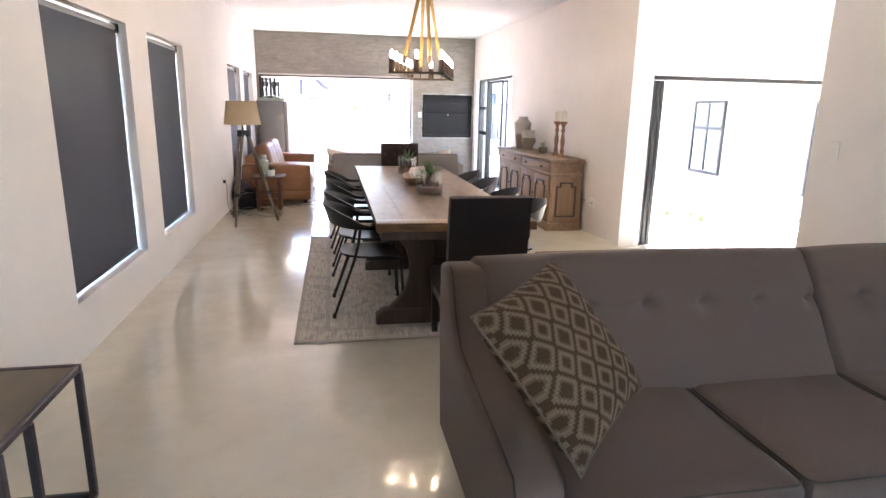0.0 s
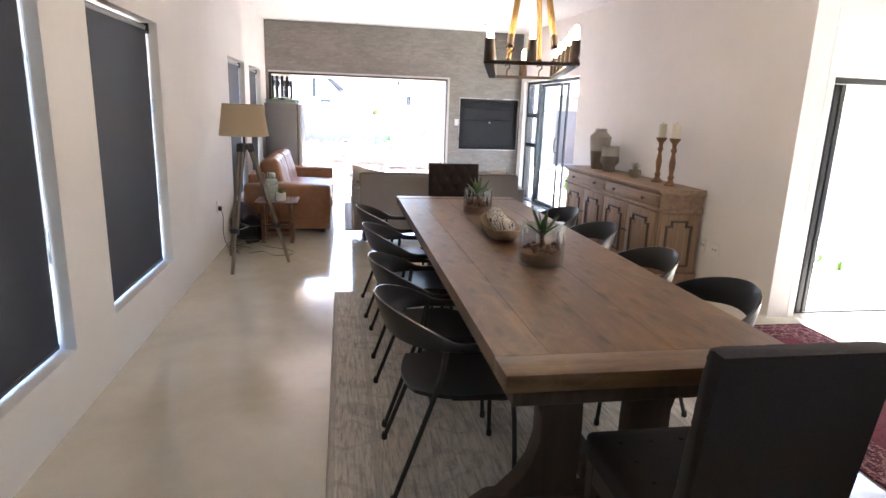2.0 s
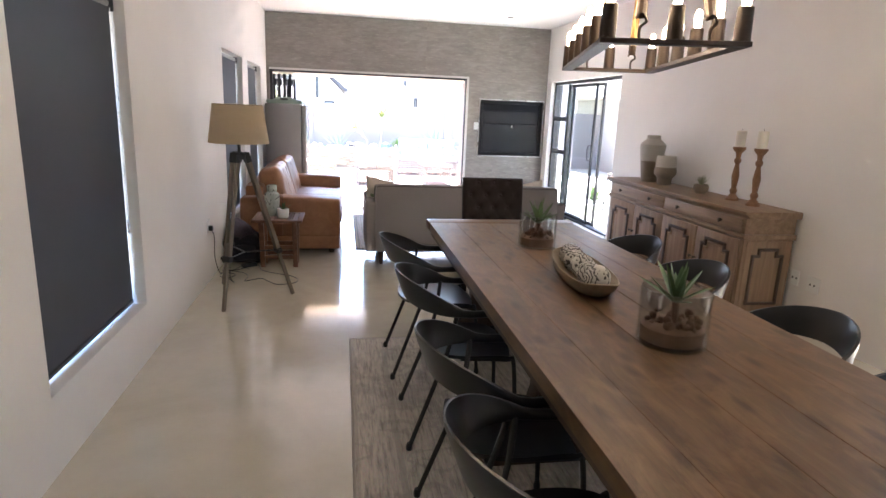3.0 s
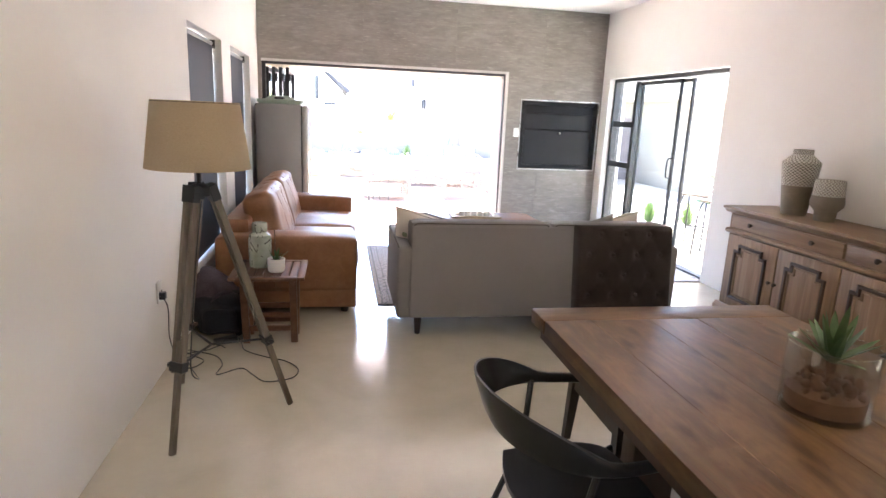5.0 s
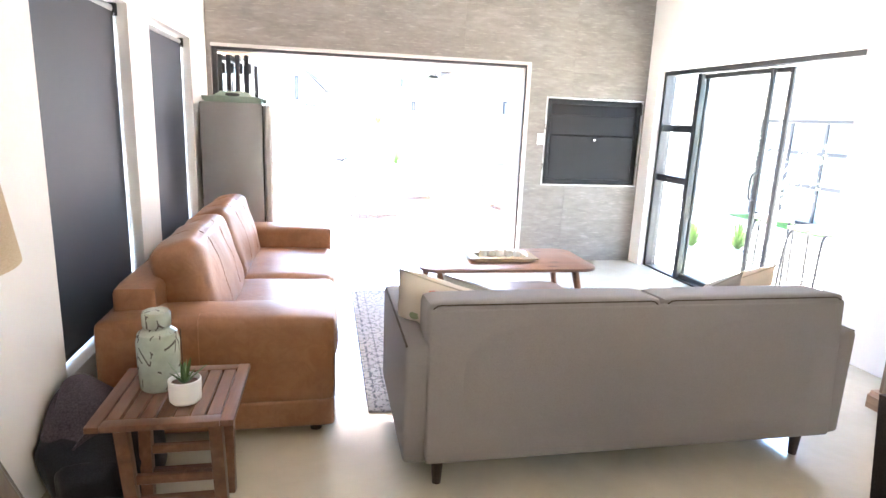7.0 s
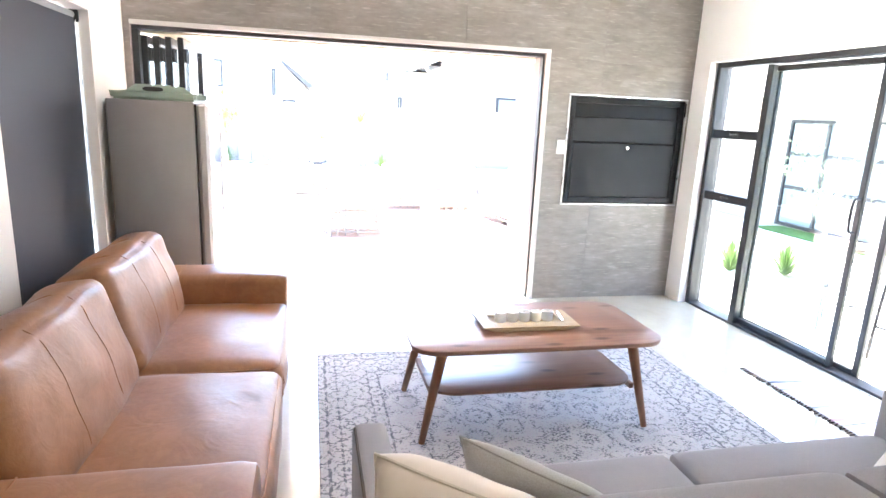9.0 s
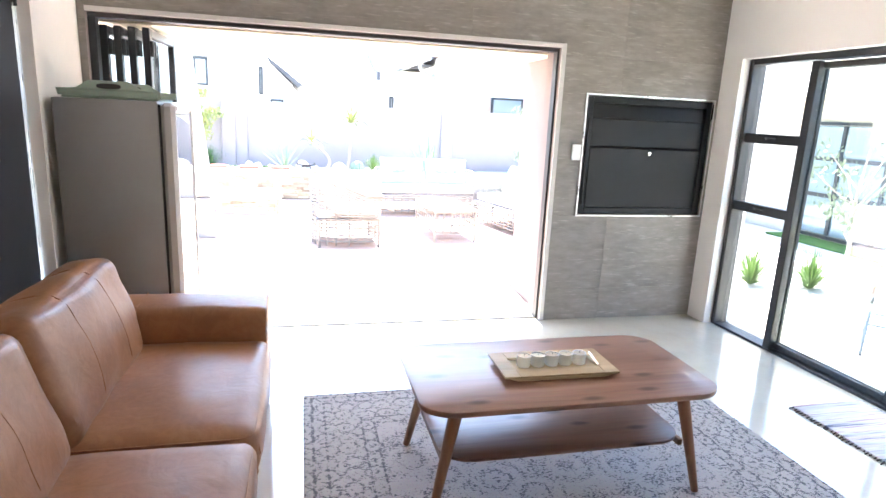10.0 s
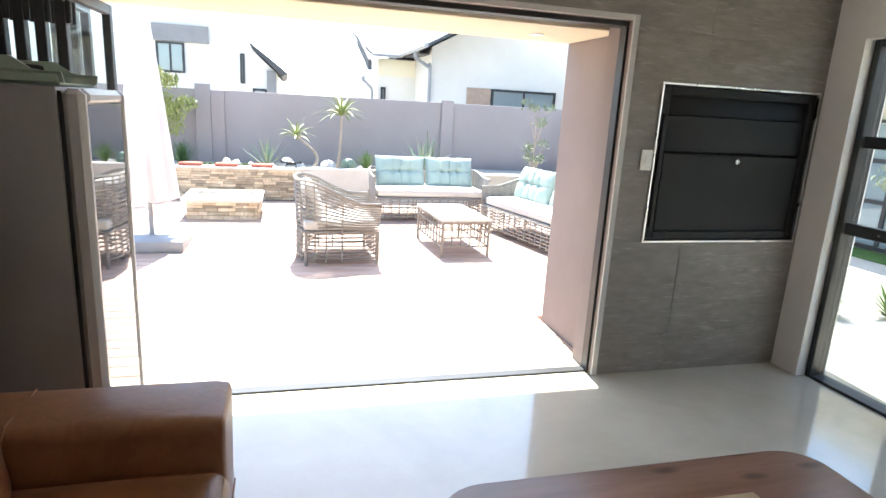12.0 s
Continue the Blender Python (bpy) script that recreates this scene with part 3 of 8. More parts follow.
wall_plate("light_switch", "white light switch plate on the tiled wall", (2.225, NY - 0.012, 1.352), 0)
wall_plate("light_switch", "white light switch plate on the plastered wall", (EX, 2.25, 1.30), -90)
wall_plate("wall_socket", "white double wall socket beside the sideboard", (EX + 0.050, 5.85, 0.39), -90, 0.12, 0.12, 0)
wall_plate("wall_socket", "white wall socket half behind the sideboard", (EX + 0.046, 6.03, 0.40), -90, 0.075, 0.12, 0)
wall_plate("wall_socket", "white wall socket with a black plug in it", (WX, 7.485, 0.49), 90, 0.085, 0.125, 0)

# ---- unseen glazed door, added to let daylight into the lounge ----
unseen_door = thing("door_4", "unseen black aluminium glazed door added to let daylight into the lounge", "glazed door", kind="structure")
part("frame", ring_frame(1.35, 2.95, 0.0, 2.1, 0.05, SY - 0.24, SY - 0.16, "x"), M_BLACK, unseen_door)
part("mullion", box(2.12, 2.18, SY - 0.235, SY - 0.165, 0.05, 2.05, 0.003, 1), M_BLACK, unseen_door)
for _x0, _x1 in ((1.40, 2.12), (2.18, 2.90)):
    part("pane", pane(_x0, _x1, 0.05, 2.05, SY - 0.20, "x"), M_GLASS, unseen_door, smooth=0).visible_shadow = False


# ---- outdoors: ground, patio, garden ----
M_GROUND = surface("dry_ground", (0.36, 0.32, 0.26), (0.46, 0.42, 0.35), 0.6, 30, 0.9, 0.1, 0.4)
M_PAVE = surface("pale_paving", (0.50, 0.47, 0.43), (0.58, 0.55, 0.51), 0.8, 60, 0.8, 0.1, 0.3)
M_DECK = wood("weathered_deck", (0.40, 0.27, 0.205), (0.50, 0.36, 0.285), (0.58, 0.45, 0.37), "x", rough=0.7)
M_LAWN = surface("lawn_grass", (0.05, 0.13, 0.02), (0.10, 0.22, 0.04), 6, 300, 0.9, 0.1, 0.8, 0.02)
_bm = bmesh.new()
bmesh.ops.create_grid(_bm, x_segments=2, y_segments=2, size=400)
bmesh.ops.translate(_bm, vec=(0, 0, -0.14), verts=_bm.verts)
tagged(link("ground", _bm, M_GROUND, smooth=0), "bare sandy ground round the house", "ground", kind="structure")
tagged(link("pavement", box(EX + WT, 7.9, WGY + WT, 20.0, -0.13, -0.04), M_PAVE, smooth=0), "pale paved courtyard beside the sliding door", "pavement", kind="structure")
tagged(link("lawn", box(7.45, 7.98, 13.5, 15.6, -0.04, -0.015, 0.01, 1), M_LAWN), "small bright green lawn in the courtyard", "lawn", kind="structure")
tagged(link("patio_ground", box(-6, EX + WT, NY + WT, 18.6, -0.13, -0.06), M_PAVE, smooth=0), "concrete base under the wooden deck", "pavement", kind="structure")

# roof overhang and chimney mass beside the patio opening
tagged(link("chimney_breast", box(2.155, EX + WT, NY + WT, 12.965, -0.13, 4.2), M_TAUPE, smooth=0), "taupe plastered chimney mass beside the patio opening", "wall", kind="structure")
tagged(link("patio_soffit", box(-4, 2.155, NY + WT, 12.97, 2.075, 2.35, 0.004, 1), M_SOFFIT, smooth=0), "cream painted soffit over the edge of the patio", "ceiling", kind="structure")
tagged(link("wall_upper", box(WX - WT, EX + WT, NY + WT, NY + WT + 0.02, 2.36, 3.2), M_HOUSE, smooth=0), "cream rendered outer wall above the patio", "wall", kind="structure")
for _x, _y in ((-0.55, 12.55), (1.75, 12.60)):
    _l = thing("downlight", "small recessed round downlight in the soffit", "downlight", pose(_x, _y, 2.075), "downlights in the soffit")
    part("rim", lathe([(0.035, 0.0), (0.05, -0.004), (0.045, -0.008), (0.032, -0.002)], 20), M_STEEL, _l)
    part("lens", lathe([(0.032, -0.001), (0, -0.001)], 16), M_WHITE, _l)


def block_wall(name, x0, x1, y0, y1, top, mat, label):
    return tagged(link(name, box(x0, x1, y0, y1, -0.14, top, 0.006, 1), mat), label, "wall", kind="structure")


GY = 20.0
block_wall("garden_wall", -14, 14, GY, GY + 0.22, 1.67, M_GARDENWALL, "grey plastered garden boundary wall")
for _x0, _x1, _z in ((-1.30, -1.05, 1.76), (-1.05, -0.83, 1.66), (3.04, 3.27, 1.72)):
    block_wall("garden_wall_pier", _x0, _x1, GY - 0.07 if _z > 1.7 else GY - 0.04, GY - 0.002, _z, M_GARDENWALL, "grey plastered pier of the garden wall")
block_wall("garden_wall_side", 6.0, 6.22, 17.6, GY - 0.1, 1.6, M_GARDENWALL, "grey plastered return of the garden wall")


# ---- dining: rug, table, chairs ----
def rug_material(name, base, dark, light, streak, border, size, field=None, motif=0.5, period=0.22):
    """Worn woven rug: streaks along the weave, a border band and blurred motifs. size: half width and half length."""
    m, nt, b = blank(name, 0.95)
    c = nt.nodes.new("ShaderNodeTexCoord")
    sep = nt.nodes.new("ShaderNodeSeparateXYZ")
    nt.links.new(c.outputs["Object"], sep.inputs[0])
    ax, ay = mathn(nt, "ABSOLUTE", sep.outputs[0]), mathn(nt, "ABSOLUTE", sep.outputs[1])
    edge = mathn(nt, "MINIMUM", mathn(nt, "SUBTRACT", size[0], ax), mathn(nt, "SUBTRACT", size[1], ay))
    s1 = tex(nt, "ShaderNodeTexNoise", coords(nt, streak), Scale=7.0, Detail=7.0, Roughness=0.7)
    s2 = tex(nt, "ShaderNodeTexNoise", coords(nt), Scale=2.2, Detail=5.0, Roughness=0.6)
    fine = tex(nt, "ShaderNodeTexNoise", coords(nt, (1.6, 0.5, 1)), Scale=110.0, Detail=2.0)
    wob = tex(nt, "ShaderNodeTexNoise", coords(nt, (1, 1, 0)), Scale=5.0, Detail=3.0)
    vadd = nt.nodes.new("ShaderNodeVectorMath")
    vadd.operation = "MULTIPLY_ADD"
    nt.links.new(wob.outputs["Color"], vadd.inputs[0])
    vadd.inputs[1].default_value = (1.1, 1.1, 0)
    nt.links.new(coords(nt, (1 / period, 1 / period, 0)), vadd.inputs[2])
    vor = tex(nt, "ShaderNodeTexVoronoi", vadd.outputs[0], Scale=1.0, Randomness=0.6)
    vor.feature = "SMOOTH_F1"
    rings = mathn(nt, "SINE", mathn(nt, "MULTIPLY", vor.outputs["Distance"], 26.0))
    lace = tex(nt, "ShaderNodeTexNoise", coords(nt, (1, 1, 0)), Scale=34.0, Detail=5.0, Roughness=0.75)
    mot = mathn(nt, "MULTIPLY", mathn(nt, "ADD", mathn(nt, "MULTIPLY", rings, 0.5), 0.5), lace.outputs[0])
    col = ramp(nt, s1.outputs[0], [(0.32, dark), (0.5, base), (0.68, light)])
    col = mixc(nt, mathn(nt, "MULTIPLY", ramp(nt, mot, [(0.34, (0, 0, 0)), (0.46, (1, 1, 1))]), motif), col, dark)
    if field:
        fr = ramp(nt, edge, [(field[0] - 0.02, (0, 0, 0)), (field[0], (1, 1, 1))])
        col = mixc(nt, mathn(nt, "MULTIPLY", fr, field[2]), col, field[1])
    for a0, a1, cc, f in border:
        up = mathn(nt, "GREATER_THAN", edge, a0)
        dn = mathn(nt, "LESS_THAN", edge, a1)
        wear = ramp(nt, s1.outputs[0], [(0.3, (0.3, 0.3, 0.3)), (0.6, (1, 1, 1))])
        col = mixc(nt, mathn(nt, "MULTIPLY", mathn(nt, "MULTIPLY", mathn(nt, "MULTIPLY", up, dn), f), wear), col, cc)
    col = mixc(nt, mathn(nt, "MULTIPLY", s2.outputs[0], 0.35), col, base)
    col = mixc(nt, 0.2, col, fine.outputs["Color"], "OVERLAY")
    nt.links.new(col, b.inputs["Base Color"])
    b.inputs["Sheen Weight"].default_value = 0.2
    b.inputs["Specular IOR Level"].default_value = 0.15
    bump(nt, b, fine.outputs[0], 0.5, 0.004)
    return m


def printed_rug(name, base, light, speck, size, band, field, fspeck, period, amount):
    """Distressed oriental rug: guard stripes, a border of small rosettes and a field of larger ones, all broken into specks."""
    m, nt, b = blank(name, 0.95)
    c = nt.nodes.new("ShaderNodeTexCoord")
    sep = nt.nodes.new("ShaderNodeSeparateXYZ")
    nt.links.new(c.outputs["Object"], sep.inputs[0])
    ax, ay = mathn(nt, "ABSOLUTE", sep.outputs[0]), mathn(nt, "ABSOLUTE", sep.outputs[1])
    edge = mathn(nt, "MINIMUM", mathn(nt, "SUBTRACT", size[0], ax), mathn(nt, "SUBTRACT", size[1], ay))
    wear = tex(nt, "ShaderNodeTexNoise", coords(nt), Scale=3.5, Detail=6.0, Roughness=0.65)
    grit = tex(nt, "ShaderNodeTexNoise", coords(nt, (1, 1.5, 0)), Scale=62.0, Detail=5.0, Roughness=0.66)
    yarn = tex(nt, "ShaderNodeTexNoise", coords(nt, (1.0, 2.2, 1)), Scale=190.0, Detail=2.0)
    def rosettes(p, rings):
        wob = tex(nt, "ShaderNodeTexNoise", coords(nt, (1, 1, 0)), Scale=3.0 / p, Detail=2.0)
        va = nt.nodes.new("ShaderNodeVectorMath")
        va.operation = "MULTIPLY_ADD"
        nt.links.new(wob.outputs["Color"], va.inputs[0])
        va.inputs[1].default_value = (0.35, 0.35, 0)
        nt.links.new(coords(nt, (1 / p, 1 / p, 0)), va.inputs[2])
        vo = tex(nt, "ShaderNodeTexVoronoi", va.outputs[0], Scale=1.0, Randomness=0.25 if rings < 20 else 0.75)
        return mathn(nt, "SINE", mathn(nt, "MULTIPLY", vo.outputs["Distance"], rings))
    def stripe(a0, a1):
        return mathn(nt, "MULTIPLY", mathn(nt, "GREATER_THAN", edge, a0), mathn(nt, "LESS_THAN", edge, a1))
    infield = ramp(nt, edge, [(band - 0.004, (0, 0, 0)), (band, (1, 1, 1))])
    small = rosettes(period * 0.62, 17.0)
    large = rosettes(period * 1.15, 21.0)
    mot = mixc(nt, infield, small, mathn(nt, "MULTIPLY", large, 0.7))
    dens = mathn(nt, "ADD", mathn(nt, "MULTIPLY", mot, 0.075), grit.outputs[0])
    for a0, a1 in ((0.035, 0.05), (0.10, 0.112), (band - 0.075, band - 0.063), (band - 0.012, band)):
        dens = mathn(nt, "ADD", dens, mathn(nt, "MULTIPLY", stripe(a0, a1), 0.10))
    dens = mathn(nt, "ADD", dens, mathn(nt, "MULTIPLY", mathn(nt, "SUBTRACT", wear.outputs[0], 0.5), 0.22))
    sp = ramp(nt, dens, [(0.545, (0, 0, 0)), (0.60, (1, 1, 1))])
    ground_ = ramp(nt, wear.outputs[0], [(0.35, base), (0.65, light)])
    ground_ = mixc(nt, infield, ground_, mixc(nt, wear.outputs[0], tuple(x * 0.75 for x in field), tuple(min(1, x * 1.3) for x in field)))
    col = mixc(nt, mathn(nt, "MULTIPLY", sp, amount), ground_, mixc(nt, infield, speck, fspeck))
    col = mixc(nt, 0.3, col, yarn.outputs["Color"], "OVERLAY")
    hs = nt.nodes.new("ShaderNodeHueSaturation")
    hs.inputs["Saturation"].default_value = 0.92
    nt.links.new(col, hs.inputs["Color"])
    nt.links.new(hs.outputs[0], b.inputs["Base Color"])
    b.inputs["Specular IOR Level"].default_value = 0.15
    bump(nt, b, yarn.outputs[0], 0.5, 0.004)
    return m


def rug(name, label, x0, x1, y0, y1, mat, t=0.010, turn=0.0, bind=None):
    cx, cy, hx, hy = (x0 + x1) / 2, (y0 + y1) / 2, (x1 - x0) / 2, (y1 - y0) / 2
    ob = thing(name, label, "rug", pose(cx, cy, 0, 0, 0, turn))
    bm = bmesh.new()
    nx, ny = int(hx * 2 / 0.06), int(hy * 2 / 0.06)
    bmesh.ops.create_grid(bm, x_segments=nx, y_segments=ny, size=1)
    for v in bm.verts:
        v.co = Vector((v.co.x * (hx - 0.012), v.co.y * (hy - 0.012), t + 0.0025 * noise.noise(Vector((v.co.x * hx * 3, v.co.y * hy * 3, hx)))))
    part("rug_surface", bm, mat, ob, smooth=60)
    e = [(-hx + 0.008, -hy + 0.008, t * 0.55), (hx - 0.008, -hy + 0.008, t * 0.55), (hx - 0.008, hy - 0.008, t * 0.55), (-hx + 0.008, hy - 0.008, t * 0.55)]
    part("edge_binding", tube([p for i in range(4) for p in (Vector(e[i]).lerp(Vector(e[(i + 1) % 4]), k / 12) for k in range(12))], t * 0.75, 6, True), bind or mat, ob)
    return ob


M_RUG1 = rug_material("beige_distressed_rug", (0.55, 0.50, 0.435), (0.20, 0.18, 0.165), (0.72, 0.67, 0.59), (9, 0.8, 1), [(0.0, 0.03, (0.34, 0.31, 0.28), 0.6), (0.20, 0.23, (0.27, 0.25, 0.23), 0.5)], (1.01, 1.64), motif=0.35, period=0.3)
M_BIND1 = fabric("beige_binding", (0.36, 0.33, 0.29), (0.46, 0.42, 0.37))
dining_rug = rug("dining_rug", "worn beige and grey patterned rug under the dining table", 0.078, 2.105, 2.675, 5.965, M_RUG1, bind=M_BIND1)

M_TABLE = wood("reclaimed_oak_top", (0.092, 0.044, 0.0175), (0.148, 0.078, 0.034), (0.205, 0.118, 0.056), "y", ring=9, rough=0.37, per_piece=0.03, knots=0.5, bumps=0.3, scuffs=0.32)
M_TABLE_X = wood("reclaimed_oak_end", (0.092, 0.044, 0.0175), (0.148, 0.078, 0.034), (0.205, 0.118, 0.056), "x", ring=9, rough=0.36, per_piece=0.05, knots=0.3, bumps=0.4, scuffs=0.32)
for _m in (M_TABLE, M_TABLE_X):
    _m.node_tree.nodes["Principled BSDF"].inputs["Specular IOR Level"].default_value = 0.3
M_TRESTLE = wood("dark_oak_trestle", (0.055, 0.034, 0.024), (0.085, 0.054, 0.038), (0.125, 0.083, 0.06), "z", rough=0.55)
TX0, TX1, TY0, TY1, TZ = 0.62, 1.655, 2.57, 6.165, 0.815


def dining_table():
    ob = thing("dining_table", "long reclaimed oak trestle dining table with worn plank top", "dining table")
    ends = 0.145
    ws = [0.18, 0.235, 0.20, 0.225, 0.195]
    x = TX0
    for i, w in enumerate(ws):
        w = w * (TX1 - TX0) / sum(ws)
        bm = bmesh.new()
        n = 28
        ya, yb = TY0 + ends + 0.001, TY1 - ends - 0.001
        for k in range(1):
            box(x + 0.0004, x + w - 0.0004, ya, yb, TZ - 0.055, TZ - 0.0004 * (i % 3), 0.0012, 1, bm)
        part("plank", bm, M_TABLE, ob)
        x += w
    for y0, y1 in ((TY0, TY0 + ends), (TY1 - ends, TY1)):
        part("end_board", box(TX0 - 0.003, TX1 + 0.003, y0, y1, TZ - 0.056, TZ + 0.001, 0.004, 2), M_TABLE_X, ob)
    # apron under the top
    bm = ring = bmesh.new()
    for a in ((TX0 + 0.03, TX0 + 0.055, TY0 + 0.03, TY1 - 0.03), (TX1 - 0.055, TX1 - 0.03, TY0 + 0.03, TY1 - 0.03), (TX0 + 0.055, TX1 - 0.055, TY0 + 0.03, TY0 + 0.055), (TX0 + 0.055, TX1 - 0.055, TY1 - 0.055, TY1 - 0.03)):
        box(*a, TZ - 0.115, TZ - 0.056, 0.003, 1, bm)
    part("apron", bm, M_TRESTLE, ob)
    cx = (TX0 + TX1) / 2
    for y in (2.99, 4.43, 5.78):
        t = new("trestle")
        t.parent = ob
        foot = [(-0.50, 0.012), (0.50, 0.012), (0.50, 0.075), (0.44, 0.115), (0.30, 0.125), (-0.30, 0.125), (-0.44, 0.115), (-0.50, 0.075)]
        part("foot", prism([(cx + a, b) for a, b in foot], y - 0.055, y + 0.055, "xz", 0.006), M_TRESTLE, t)
        part("top_beam", box(cx - 0.44, cx + 0.44, y - 0.05, y + 0.05, TZ - 0.135, TZ - 0.057, 0.006, 2), M_TRESTLE, t)
        for s in (-1, 1):
            prof = [(0.10, 0.125), (0.40, 0.125), (0.335, 0.19), (0.285, 0.27), (0.262, 0.36), (0.262, 0.46), (0.285, 0.55), (0.335, 0.62), (0.375, TZ - 0.135), (0.12, TZ - 0.135), (0.10, 0.55), (0.095, 0.40)]
            prof = [(cx + s * a, b) for a, b in prof]
            part("post", prism(prof, y - 0.045, y + 0.045, "xz", 0.006), M_TRESTLE, t)
    part("stretcher", box(cx - 0.045, cx + 0.045, 3.03, 5.74, 0.126, 0.20, 0.006, 2), M_TRESTLE, ob)
    return ob


dining_table()

M_BLACKSHELL = surface("black_moulded_plastic", (0.011, 0.012, 0.015), (0.018, 0.019, 0.023), 5, 250, 0.29, 0.1, 0.05)
M_BLACKTUBE = surface("black_steel_tube", (0.010, 0.010, 0.012), (0.018, 0.018, 0.020), 8, 250, 0.4, 0.1, 0.05)


def dining_chair(m):
    """Black shell chair; it looks along +x from its origin on the floor."""
    ob = thing("dining_chair", "black moulded dining chair with curved back and thin steel legs", "chair", m, "black chairs along the table")
    bm = bmesh.new()
    nu, nv = 14, 14
    top = {}
    for lay in (0, 1):
        for i in range(nu + 1):
            for j in range(nv + 1):
                u, v = 2 * i / nu - 1, 2 * j / nv - 1
                r = 1 - 0.16 * (abs(u) ** 3 * abs(v) ** 3) ** 0.5
                x, y = 0.02 + u * 0.225 * r, v * (0.225 + 0.012 * u) * r
                z = 0.452 - 0.014 * (1 - v * v) * (1 - 0.4 * u * u) + 0.014 * max(0, -u) ** 2 - 0.018 * max(0, u) ** 3 - (0.016 if lay else 0)
                top[lay, i, j] = bm.verts.new((x, y, z))
    for i in range(nu):
        for j in range(nv):
            for lay in (0, 1):
                q = [top[lay, i, j], top[lay, i + 1, j], top[lay, i + 1, j + 1], top[lay, i, j + 1]]
                bm.faces.new(q if lay == 0 else q[::-1])
    rim = [(i, 0) for i in range(nu)] + [(nu, j) for j in range(nv)] + [(i, nv) for i in range(nu, 0, -1)] + [(0, j) for j in range(nv, 0, -1)]
    for a, b in zip(rim, rim[1:] + rim[:1]):
        bm.faces.new((top[0, a[0], a[1]], top[1, a[0], a[1]], top[1, b[0], b[1]], top[0, b[0], b[1]]))
    bmesh.ops.recalc_face_normals(bm, faces=bm.faces)
    part("seat", bm, M_BLACKSHELL, ob)
    # wrap-round back: a band that is tall behind and runs out into flat arms
    bm = bmesh.new()
    n, ring = 36, []
    for k in range(n + 1):
        t = -1 + 2 * k / n
        a = t * radians(118)
        s = abs(t)
        rx, ry = 0.285, 0.275
        x = -rx * math.cos(a) - 0.015
        y = ry * math.sin(a)
        if s > 0.70:
            q = (s - 0.70) / 0.30
            x = -rx * math.cos(radians(118) * 0.70) - 0.015 + q * 0.235
            y = math.copysign(ry * math.sin(radians(118) * 0.70) - 0.028 * q * q, t)
        hh = 0.050 * (1 - min(1, s / 0.74) ** 2.6) + 0.0145
        zc = 0.757 - 0.085 * min(1, s / 0.75) ** 1.6
        wide = 0.012 + 0.020 * min(1, s / 0.7) ** 2 + (0.006 if s > 0.9 else 0)
        nx, ny = (-math.cos(a), math.sin(a)) if s <= 0.70 else (0, math.copysign(1, t))
        lean = 0.35 * (1 - min(1, s / 0.7))
        sec = []
        for cu, cv in ((1, 0.6), (0.6, 1), (-0.6, 1), (-1, 0.6), (-1, -0.6), (-0.6, -1), (0.6, -1), (1, -0.6)):
            off = cu * wide * 0.5 + cv * hh * lean
            sec.append(bm.verts.new((x + nx * off, y + ny * off, zc + cv * hh)))
        ring.append(sec)
    for a, b in zip(ring, ring[1:]):
        for j in range(8):
            bm.faces.new((a[j], b[j], b[(j + 1) % 8], a[(j + 1) % 8]))
    bm.faces.new(ring[0]), bm.faces.new(ring[-1][::-1])
    bmesh.ops.recalc_face_normals(bm, faces=bm.faces)
    part("backrest", bm, M_BLACKSHELL, ob, smooth=60)
    for s in (-1, 1):
        rear = [(-0.06, s * 0.262, 0.672), (-0.075, s * 0.245, 0.55), (-0.10, s * 0.225, 0.44), (-0.255, s * 0.245, 0.012)]
        leg = part("leg", tube(rear, 0.0105, 8), M_BLACKTUBE, ob)
        part("foot_cap", lathe([(0.013, 0), (0.015, 0.004), (0.015, 0.02), (0.011, 0.035)], 10, (-0.255, s * 0.245, 0.001)), M_BLACKSHELL, leg)
        front = curve_pts([(-0.02, s * 0.19, 0.425), (0.19, s * 0.20, 0.42), (0.232, s * 0.208, 0.395), (0.255, s * 0.222, 0.012)], 5)
        leg = part("leg", tube(front, 0.0105, 8), M_BLACKTUBE, ob)
        part("foot_cap", lathe([(0.013, 0), (0.015, 0.004), (0.015, 0.02), (0.011, 0.035)], 10, (0.255, s * 0.222, 0.001)), M_BLACKSHELL, leg)
    part("seat_rail", tube([(-0.105, -0.22, 0.428), (-0.105, 0.22, 0.428)], 0.0095, 8), M_BLACKTUBE, ob)
    return ob


_left = [(0.60, 3.36, 0), (0.60, 3.97, 2), (0.60, 4.79, -1), (0.575, 5.55, 1)]
_right = [(1.69, 3.40, 181), (1.68, 4.05, 179), (1.70, 4.85, 180), (1.69, 5.50, 182)]
_first = dining_chair(pose(_left[0][0], _left[0][1], 0.012, 0, 0, _left[0][2]))
for _x, _y, _a in _left[1:] + _right:
    copy_thing(_first, pose(_x, _y, 0.012, 0, 0, _a))

M_BROWN = fabric("dark_brown_velvet", (0.018, 0.012, 0.012), (0.034, 0.024, 0.023), 300, 0.8)
M_DARKLEG = wood("dark_stained_leg", (0.022, 0.013, 0.010), (0.036, 0.022, 0.016), (0.055, 0.034, 0.025), "z", rough=0.4)


